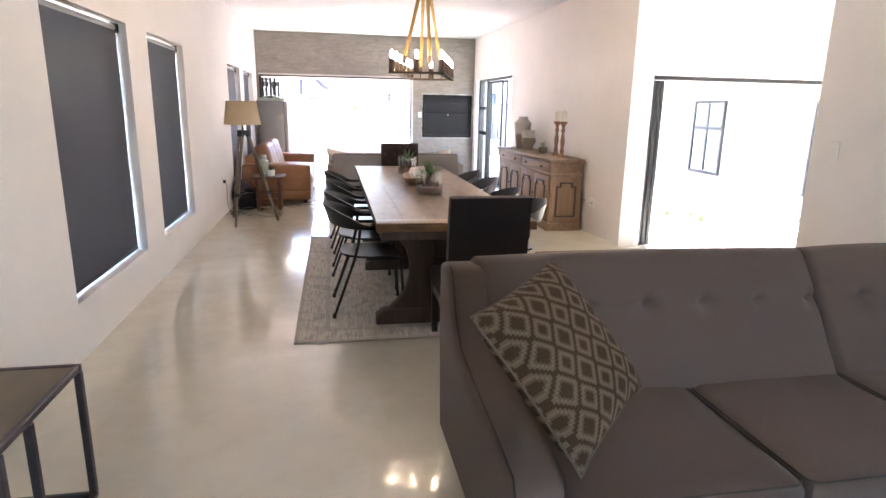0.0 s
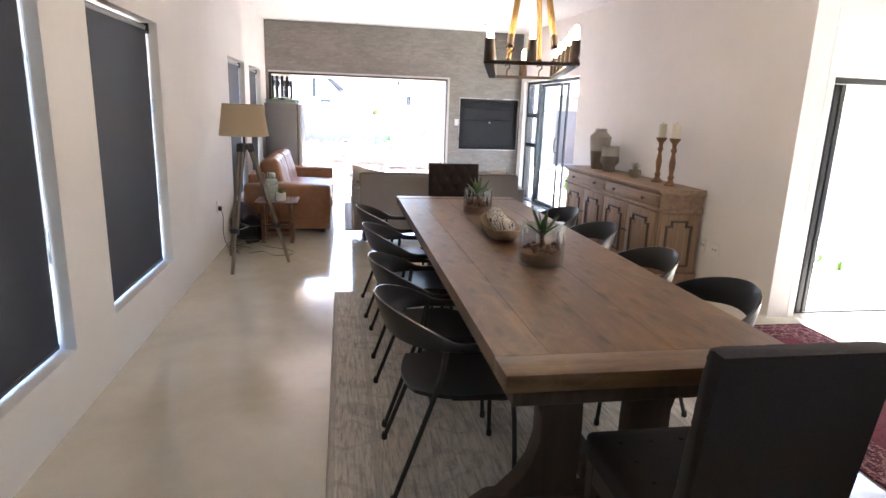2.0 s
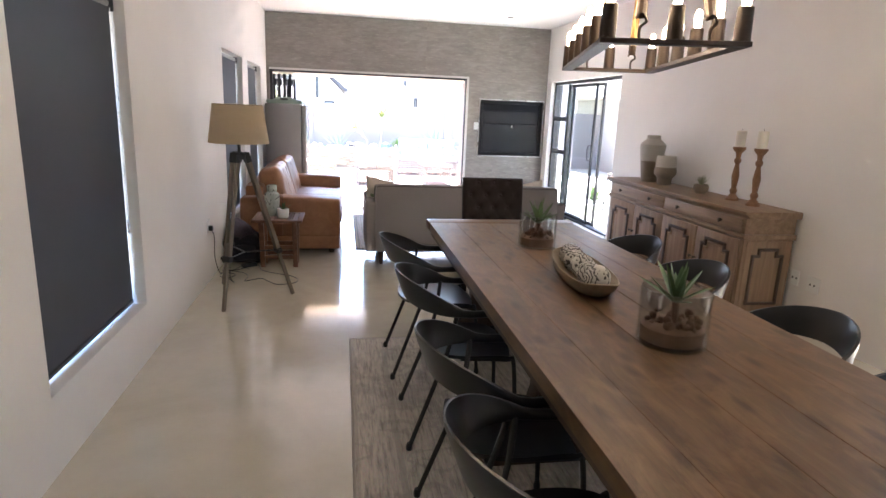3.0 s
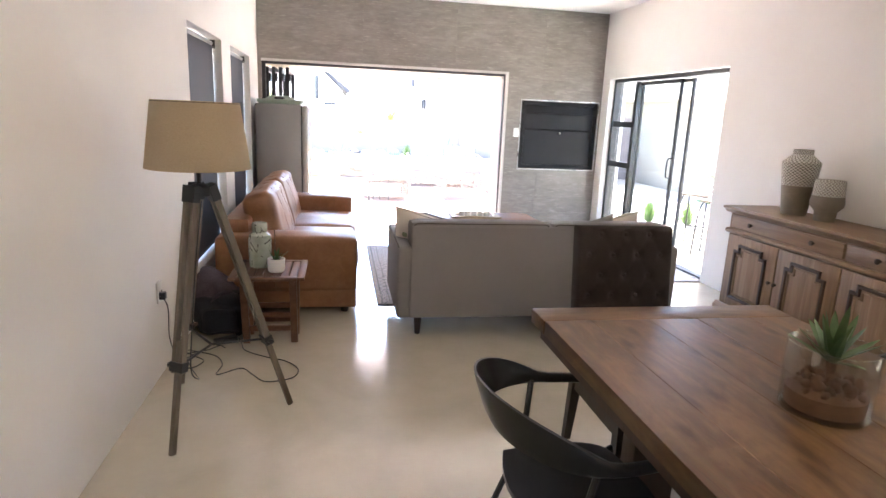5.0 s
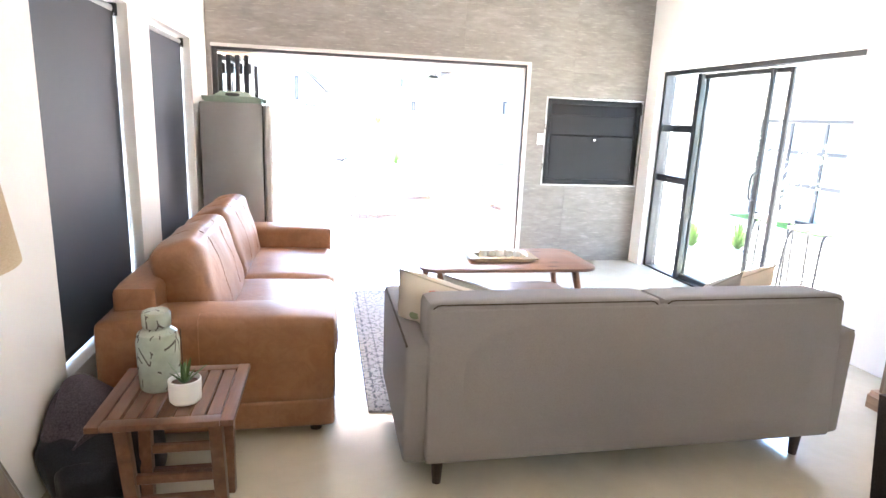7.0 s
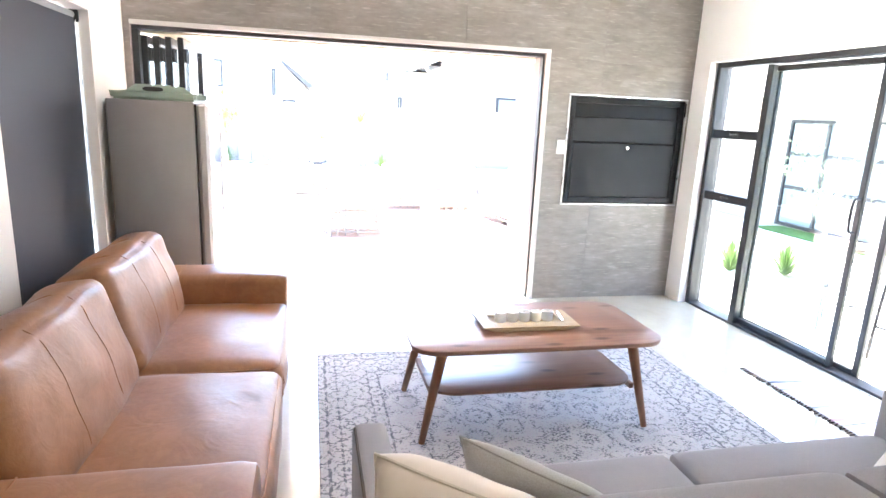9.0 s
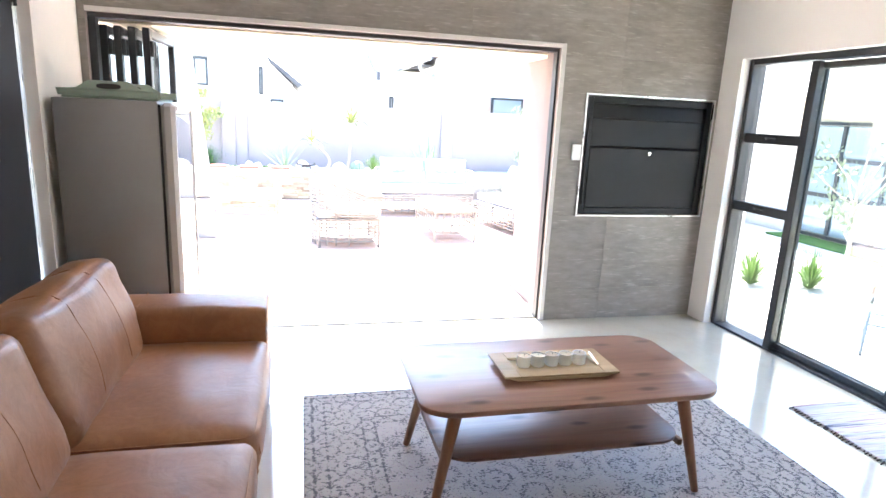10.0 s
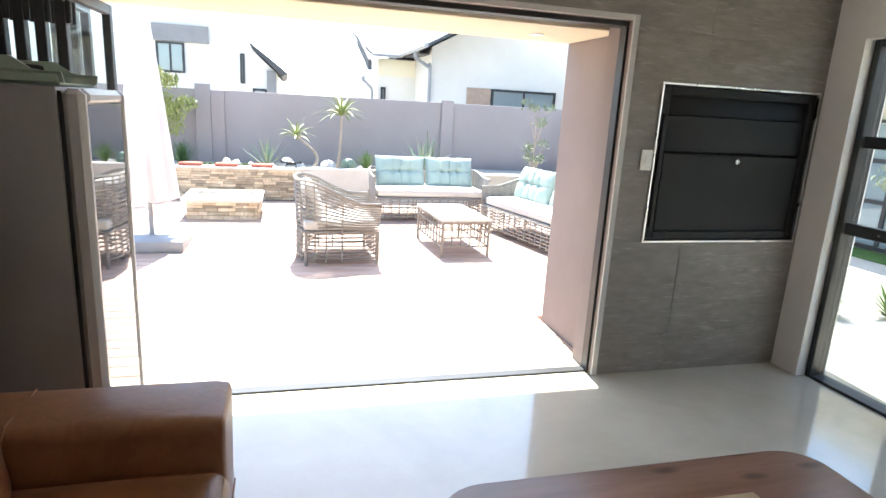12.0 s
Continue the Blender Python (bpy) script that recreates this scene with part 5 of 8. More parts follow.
def light_sofa():
    """Light grey two-seat sofa with its back to the dining table."""
    ob = thing("sofa", "light grey fabric two-seater sofa on short dark legs", "sofa")
    X0, X1, YB, YF = 0.262, 2.35, 7.935, 8.82
    AW = 0.105
    part("base", box(X0 + AW, X1 - AW, YB + 0.02, YF - 0.03, 0.145, 0.32, 0.015, 2), M_LIGHTCLOTH, ob)
    for x0, x1 in ((X0, X0 + AW), (X1 - AW, X1)):
        arm = part("arm", box(x0, x1, YB + 0.012, YF, 0.14, 0.655, 0.025, 3), M_LIGHTCLOTH, ob)
        part("piping", tube([(x1 - 0.008 if x0 > 1 else x0 + 0.008, y, 0.648) for y in (YB + 0.03, YB + 0.4, YF - 0.03)], 0.005, 6), M_PIPING, arm)
    mid = 1.355
    for a, b in ((X0 + AW - 0.02, mid), (mid, X1 - AW + 0.02)):
        bk = part("backrest", cushion(b - a - 0.004, 0.22, 0.68, 0.03, (0.0, 0.006, 0.006), 12, Matrix.Translation(((a + b) / 2, YB + 0.115, 0.14 + 0.34)) @ pose(0, 0, 0, -4)), M_LIGHTCLOTH, ob)
        part("piping", piping_loop((a + b) / 2, YB + 0.033, 0.485, b - a - 0.03, 0.655, "xz", 0.0032), M_PIPING, bk)
        part("seat_cushion", cushion(b - a - 0.012, 0.66, 0.15, 0.03, (0, 0.006, 0.02), 12, Matrix.Translation(((a + b) / 2, YB + 0.55, 0.39))), M_LIGHTCLOTH, ob)
    outer = box(X0 + AW - 0.016 - mid, X1 - AW + 0.016 - mid, -0.113, -0.085, -0.335, 0.313, 0.014, 3)
    bmesh.ops.transform(outer, matrix=Matrix.Translation((mid, YB + 0.115, 0.48)) @ pose(0, 0, 0, -4), verts=outer.verts)
    part("back_panel", outer, M_LIGHTCLOTH, ob)
    for x in (X0 + 0.16, X1 - 0.16):
        for y in (YB + 0.09, YF - 0.10):
            part("leg", lathe([(0.019, 0), (0.030, 0.145)], 14, (x, y, 0)), M_DARKLEG, ob)
    return ob


light_sofa()


def floral_cloth():
    m, nt, b = blank("cream_floral_print", 0.95)
    vor = tex(nt, "ShaderNodeTexVoronoi", coords(nt), Scale=9.0)
    nz = tex(nt, "ShaderNodeTexNoise", coords(nt), Scale=30.0, Detail=4.0)
    d = mathn(nt, "ADD", vor.outputs["Distance"], mathn(nt, "MULTIPLY", nz.outputs[0], 0.35))
    sp = nt.nodes.new("ShaderNodeSeparateColor")
    nt.links.new(vor.outputs["Color"], sp.inputs[0])
    fl = mathn(nt, "MULTIPLY", mathn(nt, "LESS_THAN", d, 0.40), mathn(nt, "GREATER_THAN", sp.outputs[0], 0.55))
    lf = mathn(nt, "MULTIPLY", mathn(nt, "LESS_THAN", d, 0.36), mathn(nt, "LESS_THAN", sp.outputs[0], 0.25))
    col = mixc(nt, fl, (0.68, 0.61, 0.53), (0.62, 0.22, 0.18))
    col = mixc(nt, lf, col, (0.30, 0.34, 0.22))
    nt.links.new(col, b.inputs["Base Color"])
    bump(nt, b, nz.outputs[0], 0.2, 0.002)
    return m


M_FLORAL = floral_cloth()
M_GREYGREEN = fabric("grey_green_cotton", (0.33, 0.32, 0.295), (0.42, 0.41, 0.38), 350)
pillow("throw_pillow", "cream floral-print cushion on the light grey sofa", pose(0.468, 8.275, 0.655, 24, 0, -31) @ pose(0, 0, 0, 0, 13, 0), 0.44, 0.41, 0.18, M_FLORAL, M_CREAMCLOTH, 3)
pillow("throw_pillow", "grey-green cushion slumped beside the floral one", pose(0.690, 8.380, 0.625, 28, 0, -44) @ pose(0, 0, 0, 0, 8, 0), 0.40, 0.38, 0.11, M_GREYGREEN, None, 5)
pillow("throw_pillow", "cream floral-print cushion in the far sofa corner", pose(2.035, 8.42, 0.635, 26, 0, 10) @ pose(0, 0, 0, 0, -17, 0), 0.43, 0.41, 0.16, M_FLORAL, M_CREAMCLOTH, 7)
pillow("throw_pillow", "grey-green cushion propped on the sofa back", pose(1.80, 8.31, 0.63, 22, 0, 14) @ pose(0, 0, 0, 0, -19, 0), 0.40, 0.38, 0.11, M_GREYGREEN, None, 9)


def leather_sofa():
    """Tan leather two-seater against the west wall, facing the room."""
    ob = thing("leather_sofa", "tan leather two-seater sofa with wide arms and loose cushions", "sofa")
    XB, XF, Y0, Y1 = WX + 0.115, 0.0, 8.45, 10.95
    AW = 0.30
    part("base", box(XB + 0.02, XF - 0.015, Y0 + 0.02, Y1 - 0.02, 0.055, 0.27, 0.02, 2), M_LEATHER, ob)
    for y0, y1 in ((Y0, Y0 + AW), (Y1 - AW, Y1)):
        arm = part("arm", cushion(XF - XB, AW, 0.42, 0.030, (0.006, 0.006, 0.018), 14, Matrix.Translation(((XB + XF) / 2, (y0 + y1) / 2, 0.395)), warp=0.004, seed=y0), M_LEATHER, ob)
        part("seam", tube([(XB + 0.43, y0 - 0.004, z) for z in (0.20, 0.40, 0.585)] + [(XB + 0.43, y0 + 0.03, 0.617), (XB + 0.43, y1 - 0.03, 0.617)], 0.003, 5), M_STITCH, arm)
        part("seam", tube([(XF + 0.003, y0 + 0.02, 0.205), (XF + 0.003, y1 - 0.02, 0.205)], 0.0035, 5), M_STITCH, arm)
        part("skirt", box(XB + 0.01, XF - 0.002, y0 + 0.004, y1 - 0.004, 0.055, 0.20, 0.02, 3), M_LEATHER, arm)
    part("back_frame", cushion(0.20, Y1 - Y0 - 0.30, 0.50, 0.035, (0, 0, 0.01), 12, Matrix.Translation((XB + 0.13, (Y0 + Y1) / 2, 0.47))), M_LEATHER, ob)
    mid = (Y0 + Y1) / 2
    for a, b, k in ((Y0 + AW, mid, 0), (mid, Y1 - AW, 1)):
        s = part("seat_cushion", cushion(0.78, b - a - 0.008, 0.20, 0.055, (0.012, 0.0, 0.03), 14, Matrix.Translation((XF - 0.375, (a + b) / 2, 0.355)), warp=0.010, seed=k + 2), M_LEATHER, ob)
        part("seam", piping_loop(XF - 0.375, (a + b) / 2, 0.435, 0.755, b - a - 0.03, "xy", 0.0035, 0.05), M_STITCH, s)
        for dy in (-1, 1):
            yy = (a + b) / 2 + dy * ((b - a) / 2 - 0.06)
            part("seam", tube([(XF - 0.012, yy, 0.27), (XF + 0.020, yy, 0.35), (XF + 0.006, yy, 0.425)], 0.003, 5), M_STITCH, s)
        bm = cushion(0.235, b - a - 0.004, 0.50, 0.060, (0.030, 0.0, 0.016), 18, Matrix.Translation((XB + 0.312, (a + b) / 2, 0.635)) @ pose(0, 0, 0, 0, -15), warp=0.016, seed=k + 5)
        shape = BVHTree.FromBMesh(bm)
        bk = part("back_cushion", bm, M_LEATHER, ob)
        for q in (-0.17, 0.17):
            pts = []
            for ang in range(-62, 118, 12):
                d = pose(0, 0, 0, 0, -15) @ Vector((math.cos(radians(ang)), 0, math.sin(radians(ang))))
                hit = shape.ray_cast(Vector((XB + 0.312, (a + b) / 2 + q, 0.635)) + d, -d)[0]
                if hit:
                    pts.append(hit - d * 0.0005)
            part("seam", tube(curve_pts(pts, 3), 0.0022, 6), M_STITCH, bk)
    for x in (XB + 0.08, XF - 0.09):
        for y in (Y0 + 0.10, Y1 - 0.10):
            part("foot", lathe([(0.028, 0), (0.034, 0.057)], 14, (x, y, 0)), M_DARKLEG, ob)
    return ob


leather_sofa()

# ---- lounge rug, coffee table, rag mat ----
M_RUG2 = printed_rug("pale_blue_grey_rug", (0.40, 0.378, 0.36), (0.49, 0.465, 0.445), (0.10, 0.105, 0.12), (1.17, 1.10), 0.36, (0.45, 0.425, 0.41), (0.09, 0.095, 0.115), 0.17, 0.9)
rug("lounge_rug", "pale grey and blue floral rug under the coffee table", 0.175, 2.52, 8.66, 10.86, M_RUG2)


def rag_material():
    m, nt, b = blank("striped_rag_weave", 0.95)
    c = nt.nodes.new("ShaderNodeTexCoord")
    sep = nt.nodes.new("ShaderNodeSeparateXYZ")
    nt.links.new(c.outputs["Object"], sep.inputs[0])
    nz = tex(nt, "ShaderNodeTexNoise", coords(nt, (1.2, 30, 1)), Scale=1.0, Detail=3.0, Roughness=0.7)
    hue = tex(nt, "ShaderNodeTexNoise", coords(nt, (0.9, 22, 1)), Scale=1.3, Detail=1.0)
    col = ramp(nt, nz.outputs[0], [(0.34, (0.10, 0.11, 0.15)), (0.42, (0.50, 0.47, 0.45)), (0.54, (0.66, 0.63, 0.60)), (0.62, (0.38, 0.24, 0.26))])
    col = mixc(nt, 0.15, col, hue.outputs["Color"], "OVERLAY")
    nt.links.new(col, b.inputs["Base Color"])
    bump(nt, b, nz.outputs[0], 0.8, 0.006)
    return m


rag = rug("rag_mat", "striped rag-weave mat by the sliding door", 2.97, 3.47, 9.28, 10.33, rag_material(), 0.012)
for _s in (-1, 1):
    _bm = bmesh.new()
    for _k in range(48):
        _x = -0.51 + 1.02 * _k / 47
        tube([(_s * 0.24, _x, 0.010), (_s * random.uniform(0.255, 0.275), _x + random.uniform(-0.008, 0.008), 0.004)], 0.005, 4, bm=_bm)
    tagged(part("fringe", _bm, M_PIPING, rag), kind="stuff")

M_ROSEWOOD = wood("reddish_hardwood", (0.20, 0.105, 0.068), (0.28, 0.155, 0.105), (0.36, 0.215, 0.155), "x", ring=6, rough=0.32, knots=0.75, bumps=0.12)
M_ROSELEG = wood("reddish_hardwood_leg", (0.17, 0.075, 0.035), (0.24, 0.115, 0.058), (0.31, 0.165, 0.09), "z", ring=6, rough=0.4)


def soft_rect(hx, hy, n=64, p=5.0):
    out = []
    for k in range(n):
        a = 2 * math.pi * k / n
        c, s = math.cos(a), math.sin(a)
        out.append((math.copysign(abs(c) ** (2 / p), c) * hx, math.copysign(abs(s) ** (2 / p), s) * hy))
    return out


def coffee_table():
    ob = thing("coffee_table", "reddish wooden coffee table with soft corners and a lower shelf", "coffee table")
    cx, cy = 1.262, 9.995
    def plan(hx, hy):
        r = 0.13
        pts = []
        for qx, qy, a0 in ((1, 1, 0), (-1, 1, 90), (-1, -1, 180), (1, -1, 270)):
            for k in range(7):
                a = radians(a0 + 15 * k)
                u, v = qx * (hx - r) + r * math.cos(a), qy * (hy - r * 0.8) + r * 0.8 * math.sin(a)
                pts.append((cx + u * (1 + 0.02 * (1 - (v / hy) ** 2)), cy + v * (1 + 0.05 * (1 - (u / hx) ** 2))))
        return pts
    part("tabletop", prism(plan(0.65, 0.335), 0.482, 0.507, "xy", 0.006), M_ROSEWOOD, ob)
    part("shelf", prism(plan(0.545, 0.25), 0.235, 0.250, "xy", 0.004), M_ROSEWOOD, ob)
    for sx in (-1, 1):
        for sy in (-1, 1):
            lg = part("leg", tube([(cx + sx * 0.60, cy + sy * 0.285, 0.012), (cx + sx * 0.50, cy + sy * 0.235, 0.482)], [0.016, 0.029], 14), M_ROSELEG, ob)
        part("shelf_rail", box(cx + sx * 0.535 - 0.012, cx + sx * 0.535 + 0.012, cy - 0.23, cy + 0.23, 0.205, 0.235, 0.004, 1), M_ROSELEG, ob)
    return ob


coffee_table()


# ---- chandelier ----
M_IRON = surface("dark_bronze_iron", (0.030, 0.018, 0.012), (0.055, 0.034, 0.022), 10, 200, 0.5, 0.15, 0.1, metal=0.3)
M_BULB = emissive("warm_filament_bulb", (1.0, 0.74, 0.44), 12.0)


def rope_material():
    m, nt, b = blank("golden_rope", 0.85)
    w = nt.nodes.new("ShaderNodeTexWave")
    w.wave_type, w.bands_direction = "BANDS", "DIAGONAL"
    w.inputs["Scale"].default_value = 45.0
    w.inputs["Distortion"].default_value = 1.0
    nt.links.new(coords(nt), w.inputs["Vector"])
    col = ramp(nt, w.outputs[0], [(0.2, (0.27, 0.16, 0.05)), (0.8, (0.52, 0.34, 0.12))])
    nt.links.new(col, b.inputs["Base Color"])
    bump(nt, b, w.outputs[0], 0.8, 0.006)
    return m


M_ROPE = rope_material()


def chandelier():
    ob = thing("chandelier", "rectangular iron candle chandelier hung on four golden ropes, lit", "chandelier", pose(1.185, 4.42, 1.78, 0, 0, -15))
    hx, hy, w = 0.225, 0.60, 0.05
    bm = bmesh.new()
    for a in ((-hx, hx, -hy, -hy + w), (-hx, hx, hy - w, hy), (-hx, -hx + w, -hy + w, hy - w), (hx - w, hx, -hy + w, hy - w)):
        box(*a, 0.0, 0.016, 0.002, 1, bm)
    part("frame", bm, M_IRON, ob)
    spots = [(sx * (hx - w / 2), -hy + w / 2 + (2 * hy - w) * k / 5) for sx in (-1, 1) for k in range(6)] + [(0, -hy + w / 2), (0, hy - w / 2)]
    for x, y in spots:
        c = part("candle_sleeve", lathe([(0.0, 0), (0.026, 0), (0.0235, 0.098), (0.020, 0.101), (0, 0.099)], 14, (x, y, 0.016)), M_IRON, ob)
        part("bulb", lathe([(0.010, 0), (0.012, 0.008), (0.0135, 0.026), (0.0135, 0.042), (0.010, 0.062), (0, 0.070)], 14, (x, y, 0.115)), M_BULB, c, "glowing warm filament bulb")
    for sx in (-1, 1):
        for sy in (-1, 1):
            x, y = sx * 0.105, sy * (hy - w / 2)
            hk = part("hook", tube(curve_pts([(x, y, 0.016), (x, y, 0.05), (x + 0.018, y, 0.07), (x, y, 0.095), (x - 0.016, y, 0.075)], 5), 0.005, 6), M_IRON, ob)
            part("rope_end", tube([(x * 0.99, y * 0.985, 0.085), (x * 0.95, y * 0.95, 0.135)], 0.017, 10), M_IRON, hk)
            n = 14
            pts = [Vector((x * 0.95, y * 0.95, 0.13)).lerp(Vector((sx * 0.02, sy * 0.03, 0.80)), k / n) for k in range(n + 1)]
            part("rope", tube(pts, 0.0155, 10), M_ROPE, ob)
    part("hub", lathe([(0.0, 0.76), (0.05, 0.77), (0.055, 0.80), (0.05, 0.85), (0.02, 0.87), (0.0, 0.87)], 20), M_IRON, ob)
    part("stem", tube([(0, 0, 0.86), (0, 0, 1.16)], 0.009, 8), M_IRON, ob)
    part("ceiling_rose", lathe([(0.0, 1.13), (0.055, 1.135), (0.06, 1.155), (0.06, 1.17), (0, 1.17)], 20), M_IRON, ob)
    return ob


chandelier()

# ---- things on the dining table ----
M_CLEAR = glass_mat("clear_vessel_glass", (0.93, 0.95, 0.94), 0.0, 0.16)
M_STONE = surface("red_brown_pebbles", (0.085, 0.034, 0.02), (0.19, 0.09, 0.058), 12, 100, 0.7, 0.1, 0.3, per_piece=0.3)
M_ALOE = surface("aloe_leaf", (0.05, 0.105, 0.03), (0.12, 0.19, 0.07), 9, 120, 0.45, 0.1, 0.15)


def blade(bm, base, d, length, width, droop, n=7, thick=0.4):
    """One fleshy leaf that leaves base along d and bends over."""
    d = Vector(d).normalized()
    side = d.cross(Vector((0, 0, 1)))
    side = side.normalized() if side.length > 0.05 else Vector((1, 0, 0))
    p, prev = Vector(base), None
    for k in range(n + 1):
        t = k / n
        w = width * (0.75 + 0.6 * t - 0.2 * t * t) * (1 - t) ** 0.6 if k < n else 0.0006
        up = side.cross(d).normalized()
        ring = [bm.verts.new(p + side * (w * a) + up * (w * thick * b)) for a, b in ((-1, 0.35), (0, -0.55), (1, 0.35), (0, -0.1))]
        if prev:
            for j in range(4):
                bm.faces.new((prev[j], prev[(j + 1) % 4], ring[(j + 1) % 4], ring[j]))
        else:
            bm.faces.new(ring[::-1])
        prev = ring
        p = p + d * (length / n)
        d = (d + Vector((0, 0, -droop / n))).normalized()
    return bm


def aloe(rosette, n, length, width, rng, spread=(0.25, 1.1), droop=0.25):
    bm = bmesh.new()
    for k in range(n):
        a = 2.399 * k + rng.uniform(-0.2, 0.2)
        q = k / max(1, n - 1)
        tilt = spread[0] + (spread[1] - spread[0]) * q
        d = (math.cos(a) * math.sin(tilt), math.sin(a) * math.sin(tilt), math.cos(tilt))
        blade(bm, (rosette[0] + 0.006 * d[0], rosette[1] + 0.006 * d[1], rosette[2]), d, length * rng.uniform(0.8, 1.1), width * rng.uniform(0.85, 1.1), droop + rng.uniform(-0.1, 0.15))
    bmesh.ops.recalc_face_normals(bm, faces=bm.faces)
    return bm


def pebble(bm, p, r, rng):
    g = bmesh.ops.create_icosphere(bm, subdivisions=2, radius=1)["verts"]
    q = Euler([rng.uniform(0, 6) for _ in range(3)]).to_matrix()
    s = Vector((r * rng.uniform(0.8, 1.2), r * rng.uniform(0.7, 1.1), r * rng.uniform(0.6, 0.9)))
    sd = rng.uniform(0, 50)
    for v in g:
        c = v.co.normalized() * (1 + 0.25 * noise.noise(v.co * 1.6 + Vector((sd, sd, 0))))
        v.co = q @ Vector((c.x * s.x, c.y * s.y, c.z * s.z)) + Vector(p)


def planted_glass(x, y, r, h, seed):
    rng = random.Random(seed)
    ob = thing("planted_glass_vase", "clear glass cylinder with red-brown stones and a green aloe", "planter", pose(x, y, TZ + 0.001), "glass vases on the dining table")
    v = part("glass", lathe([(0.0, 0.0), (r - 0.004, 0.0), (r, 0.004), (r, h - 0.002), (r - 0.002, h), (r - 0.004, h - 0.002), (r - 0.004, 0.012), (0.0, 0.010)], 40), M_CLEAR, ob, "clear glass cylinder")
    for k in range(100):
        a, q = rng.uniform(0, 6.28), (r - 0.026) * math.sqrt(rng.random())
        bm = bmesh.new()
        pebble(bm, (q * math.cos(a), q * math.sin(a), 0.026 + h * 0.40 * rng.random() * (0.75 + 0.25 * (1 - q / r))), rng.uniform(0.011, 0.018), rng)
        part("pebble", bm, M_STONE, ob)
    part("gravel_bed", lathe([(0, 0.012), (r - 0.014, 0.012), (r - 0.012, h * 0.30), (r - 0.03, h * 0.36), (0, h * 0.38)], 28), M_STONE, ob)
    part("stem", tube([(0, 0, 0.05), (0.004, 0, h * 0.5), (0.0, 0.004, h * 0.84)], [0.013, 0.012, 0.012], 8), M_STONE, ob)
    part("aloe_plant", aloe((0, 0, h * 0.74), 17, 0.145, 0.019, rng, (0.15, 1.3), 0.05), M_ALOE, ob, "green aloe rosette")
    return ob


planted_glass(1.145, 3.84, 0.116, 0.195, 4)
planted_glass(1.145, 5.30, 0.108, 0.185, 9)


def ball_material():
    m, nt, b = blank("white_black_beaded_ball", 0.6)
    w = nt.nodes.new("ShaderNodeTexWave")
    w.wave_type = "RINGS"
    w.inputs["Scale"].default_value = 26.0
    w.inputs["Distortion"].default_value = 6.0
    w.inputs["Detail Scale"].default_value = 2.0
    nt.links.new(coords(nt), w.inputs["Vector"])
    nz = tex(nt, "ShaderNodeTexNoise", coords(nt), Scale=60.0, Detail=3.0)
    f = mathn(nt, "ADD", mathn(nt, "MULTIPLY", w.outputs[0], 0.7), mathn(nt, "MULTIPLY", nz.outputs[0], 0.4))
    nt.links.new(ramp(nt, f, [(0.36, (0.08, 0.07, 0.065)), (0.46, (0.62, 0.58, 0.52))]), b.inputs["Base Color"])
    bump(nt, b, w.outputs[0], 0.4, 0.004)
    return m


M_BALL = ball_material()
M_BOWL = wood("bleached_wood_bowl", (0.33, 0.24, 0.155), (0.44, 0.335, 0.225), (0.54, 0.43, 0.31), "y", rough=0.6)


def dough_bowl():
    ob = thing("dough_bowl", "long bleached wooden dough bowl on the dining table", "bowl", pose(1.125, 4.58, TZ + 0.001, 0, 0, -7))
    bm = bmesh.new()
    n, rings = 44, []
    for s, z in ((0.52, 0.0), (0.75, 0.006), (0.92, 0.035), (1.0, 0.068), (0.965, 0.070), (0.87, 0.045), (0.72, 0.018), (0.45, 0.012)):
        ring = []
        for k in range(n):
            a = 2 * math.pi * k / n
            c, d = math.cos(a), math.sin(a)
            end = abs(d) ** 6
            ring.append(bm.verts.new((math.copysign(abs(c) ** 0.85, c) * 0.115 * s, math.copysign(abs(d) ** 0.85, d) * 0.35 * s, z + 0.016 * end * (s > 0.9))))
        rings.append(ring)
    for a, b in zip(rings, rings[1:]):
        for j in range(n):
            bm.faces.new((a[j], a[(j + 1) % n], b[(j + 1) % n], b[j]))
    bm.faces.new(rings[0][::-1]), bm.faces.new(rings[-1])
    bmesh.ops.recalc_face_normals(bm, faces=bm.faces)
    part("bowl", bm, M_BOWL, ob, smooth=60)
    return ob


dough_bowl()
for _k, (_dx, _dy) in enumerate(((-0.018, -0.205), (-0.012, -0.098), (0.004, 0.010), (0.010, 0.118), (0.026, 0.215))):
    _r = 0.056 - 0.002 * (_k % 2)
    _bm = bmesh.new()
    bmesh.ops.create_uvsphere(_bm, u_segments=24, v_segments=16, radius=_r)
    tagged(link("decorative_ball", _bm, M_BALL, m=pose(1.125 + _dx, 4.58 + _dy, TZ + 0.014 + _r + (0.006 if _k in (0, 4) else 0), 40 * _k, 25 * _k, 70 * _k)), "white and black patterned ornamental ball in the bowl", "ornament", "balls in the dough bowl")

# ---- things on the sideboard ----
M_STONEWARE = surface("taupe_stoneware", (0.165, 0.135, 0.10), (0.235, 0.195, 0.15), 8, 150, 0.6, 0.1, 0.15)


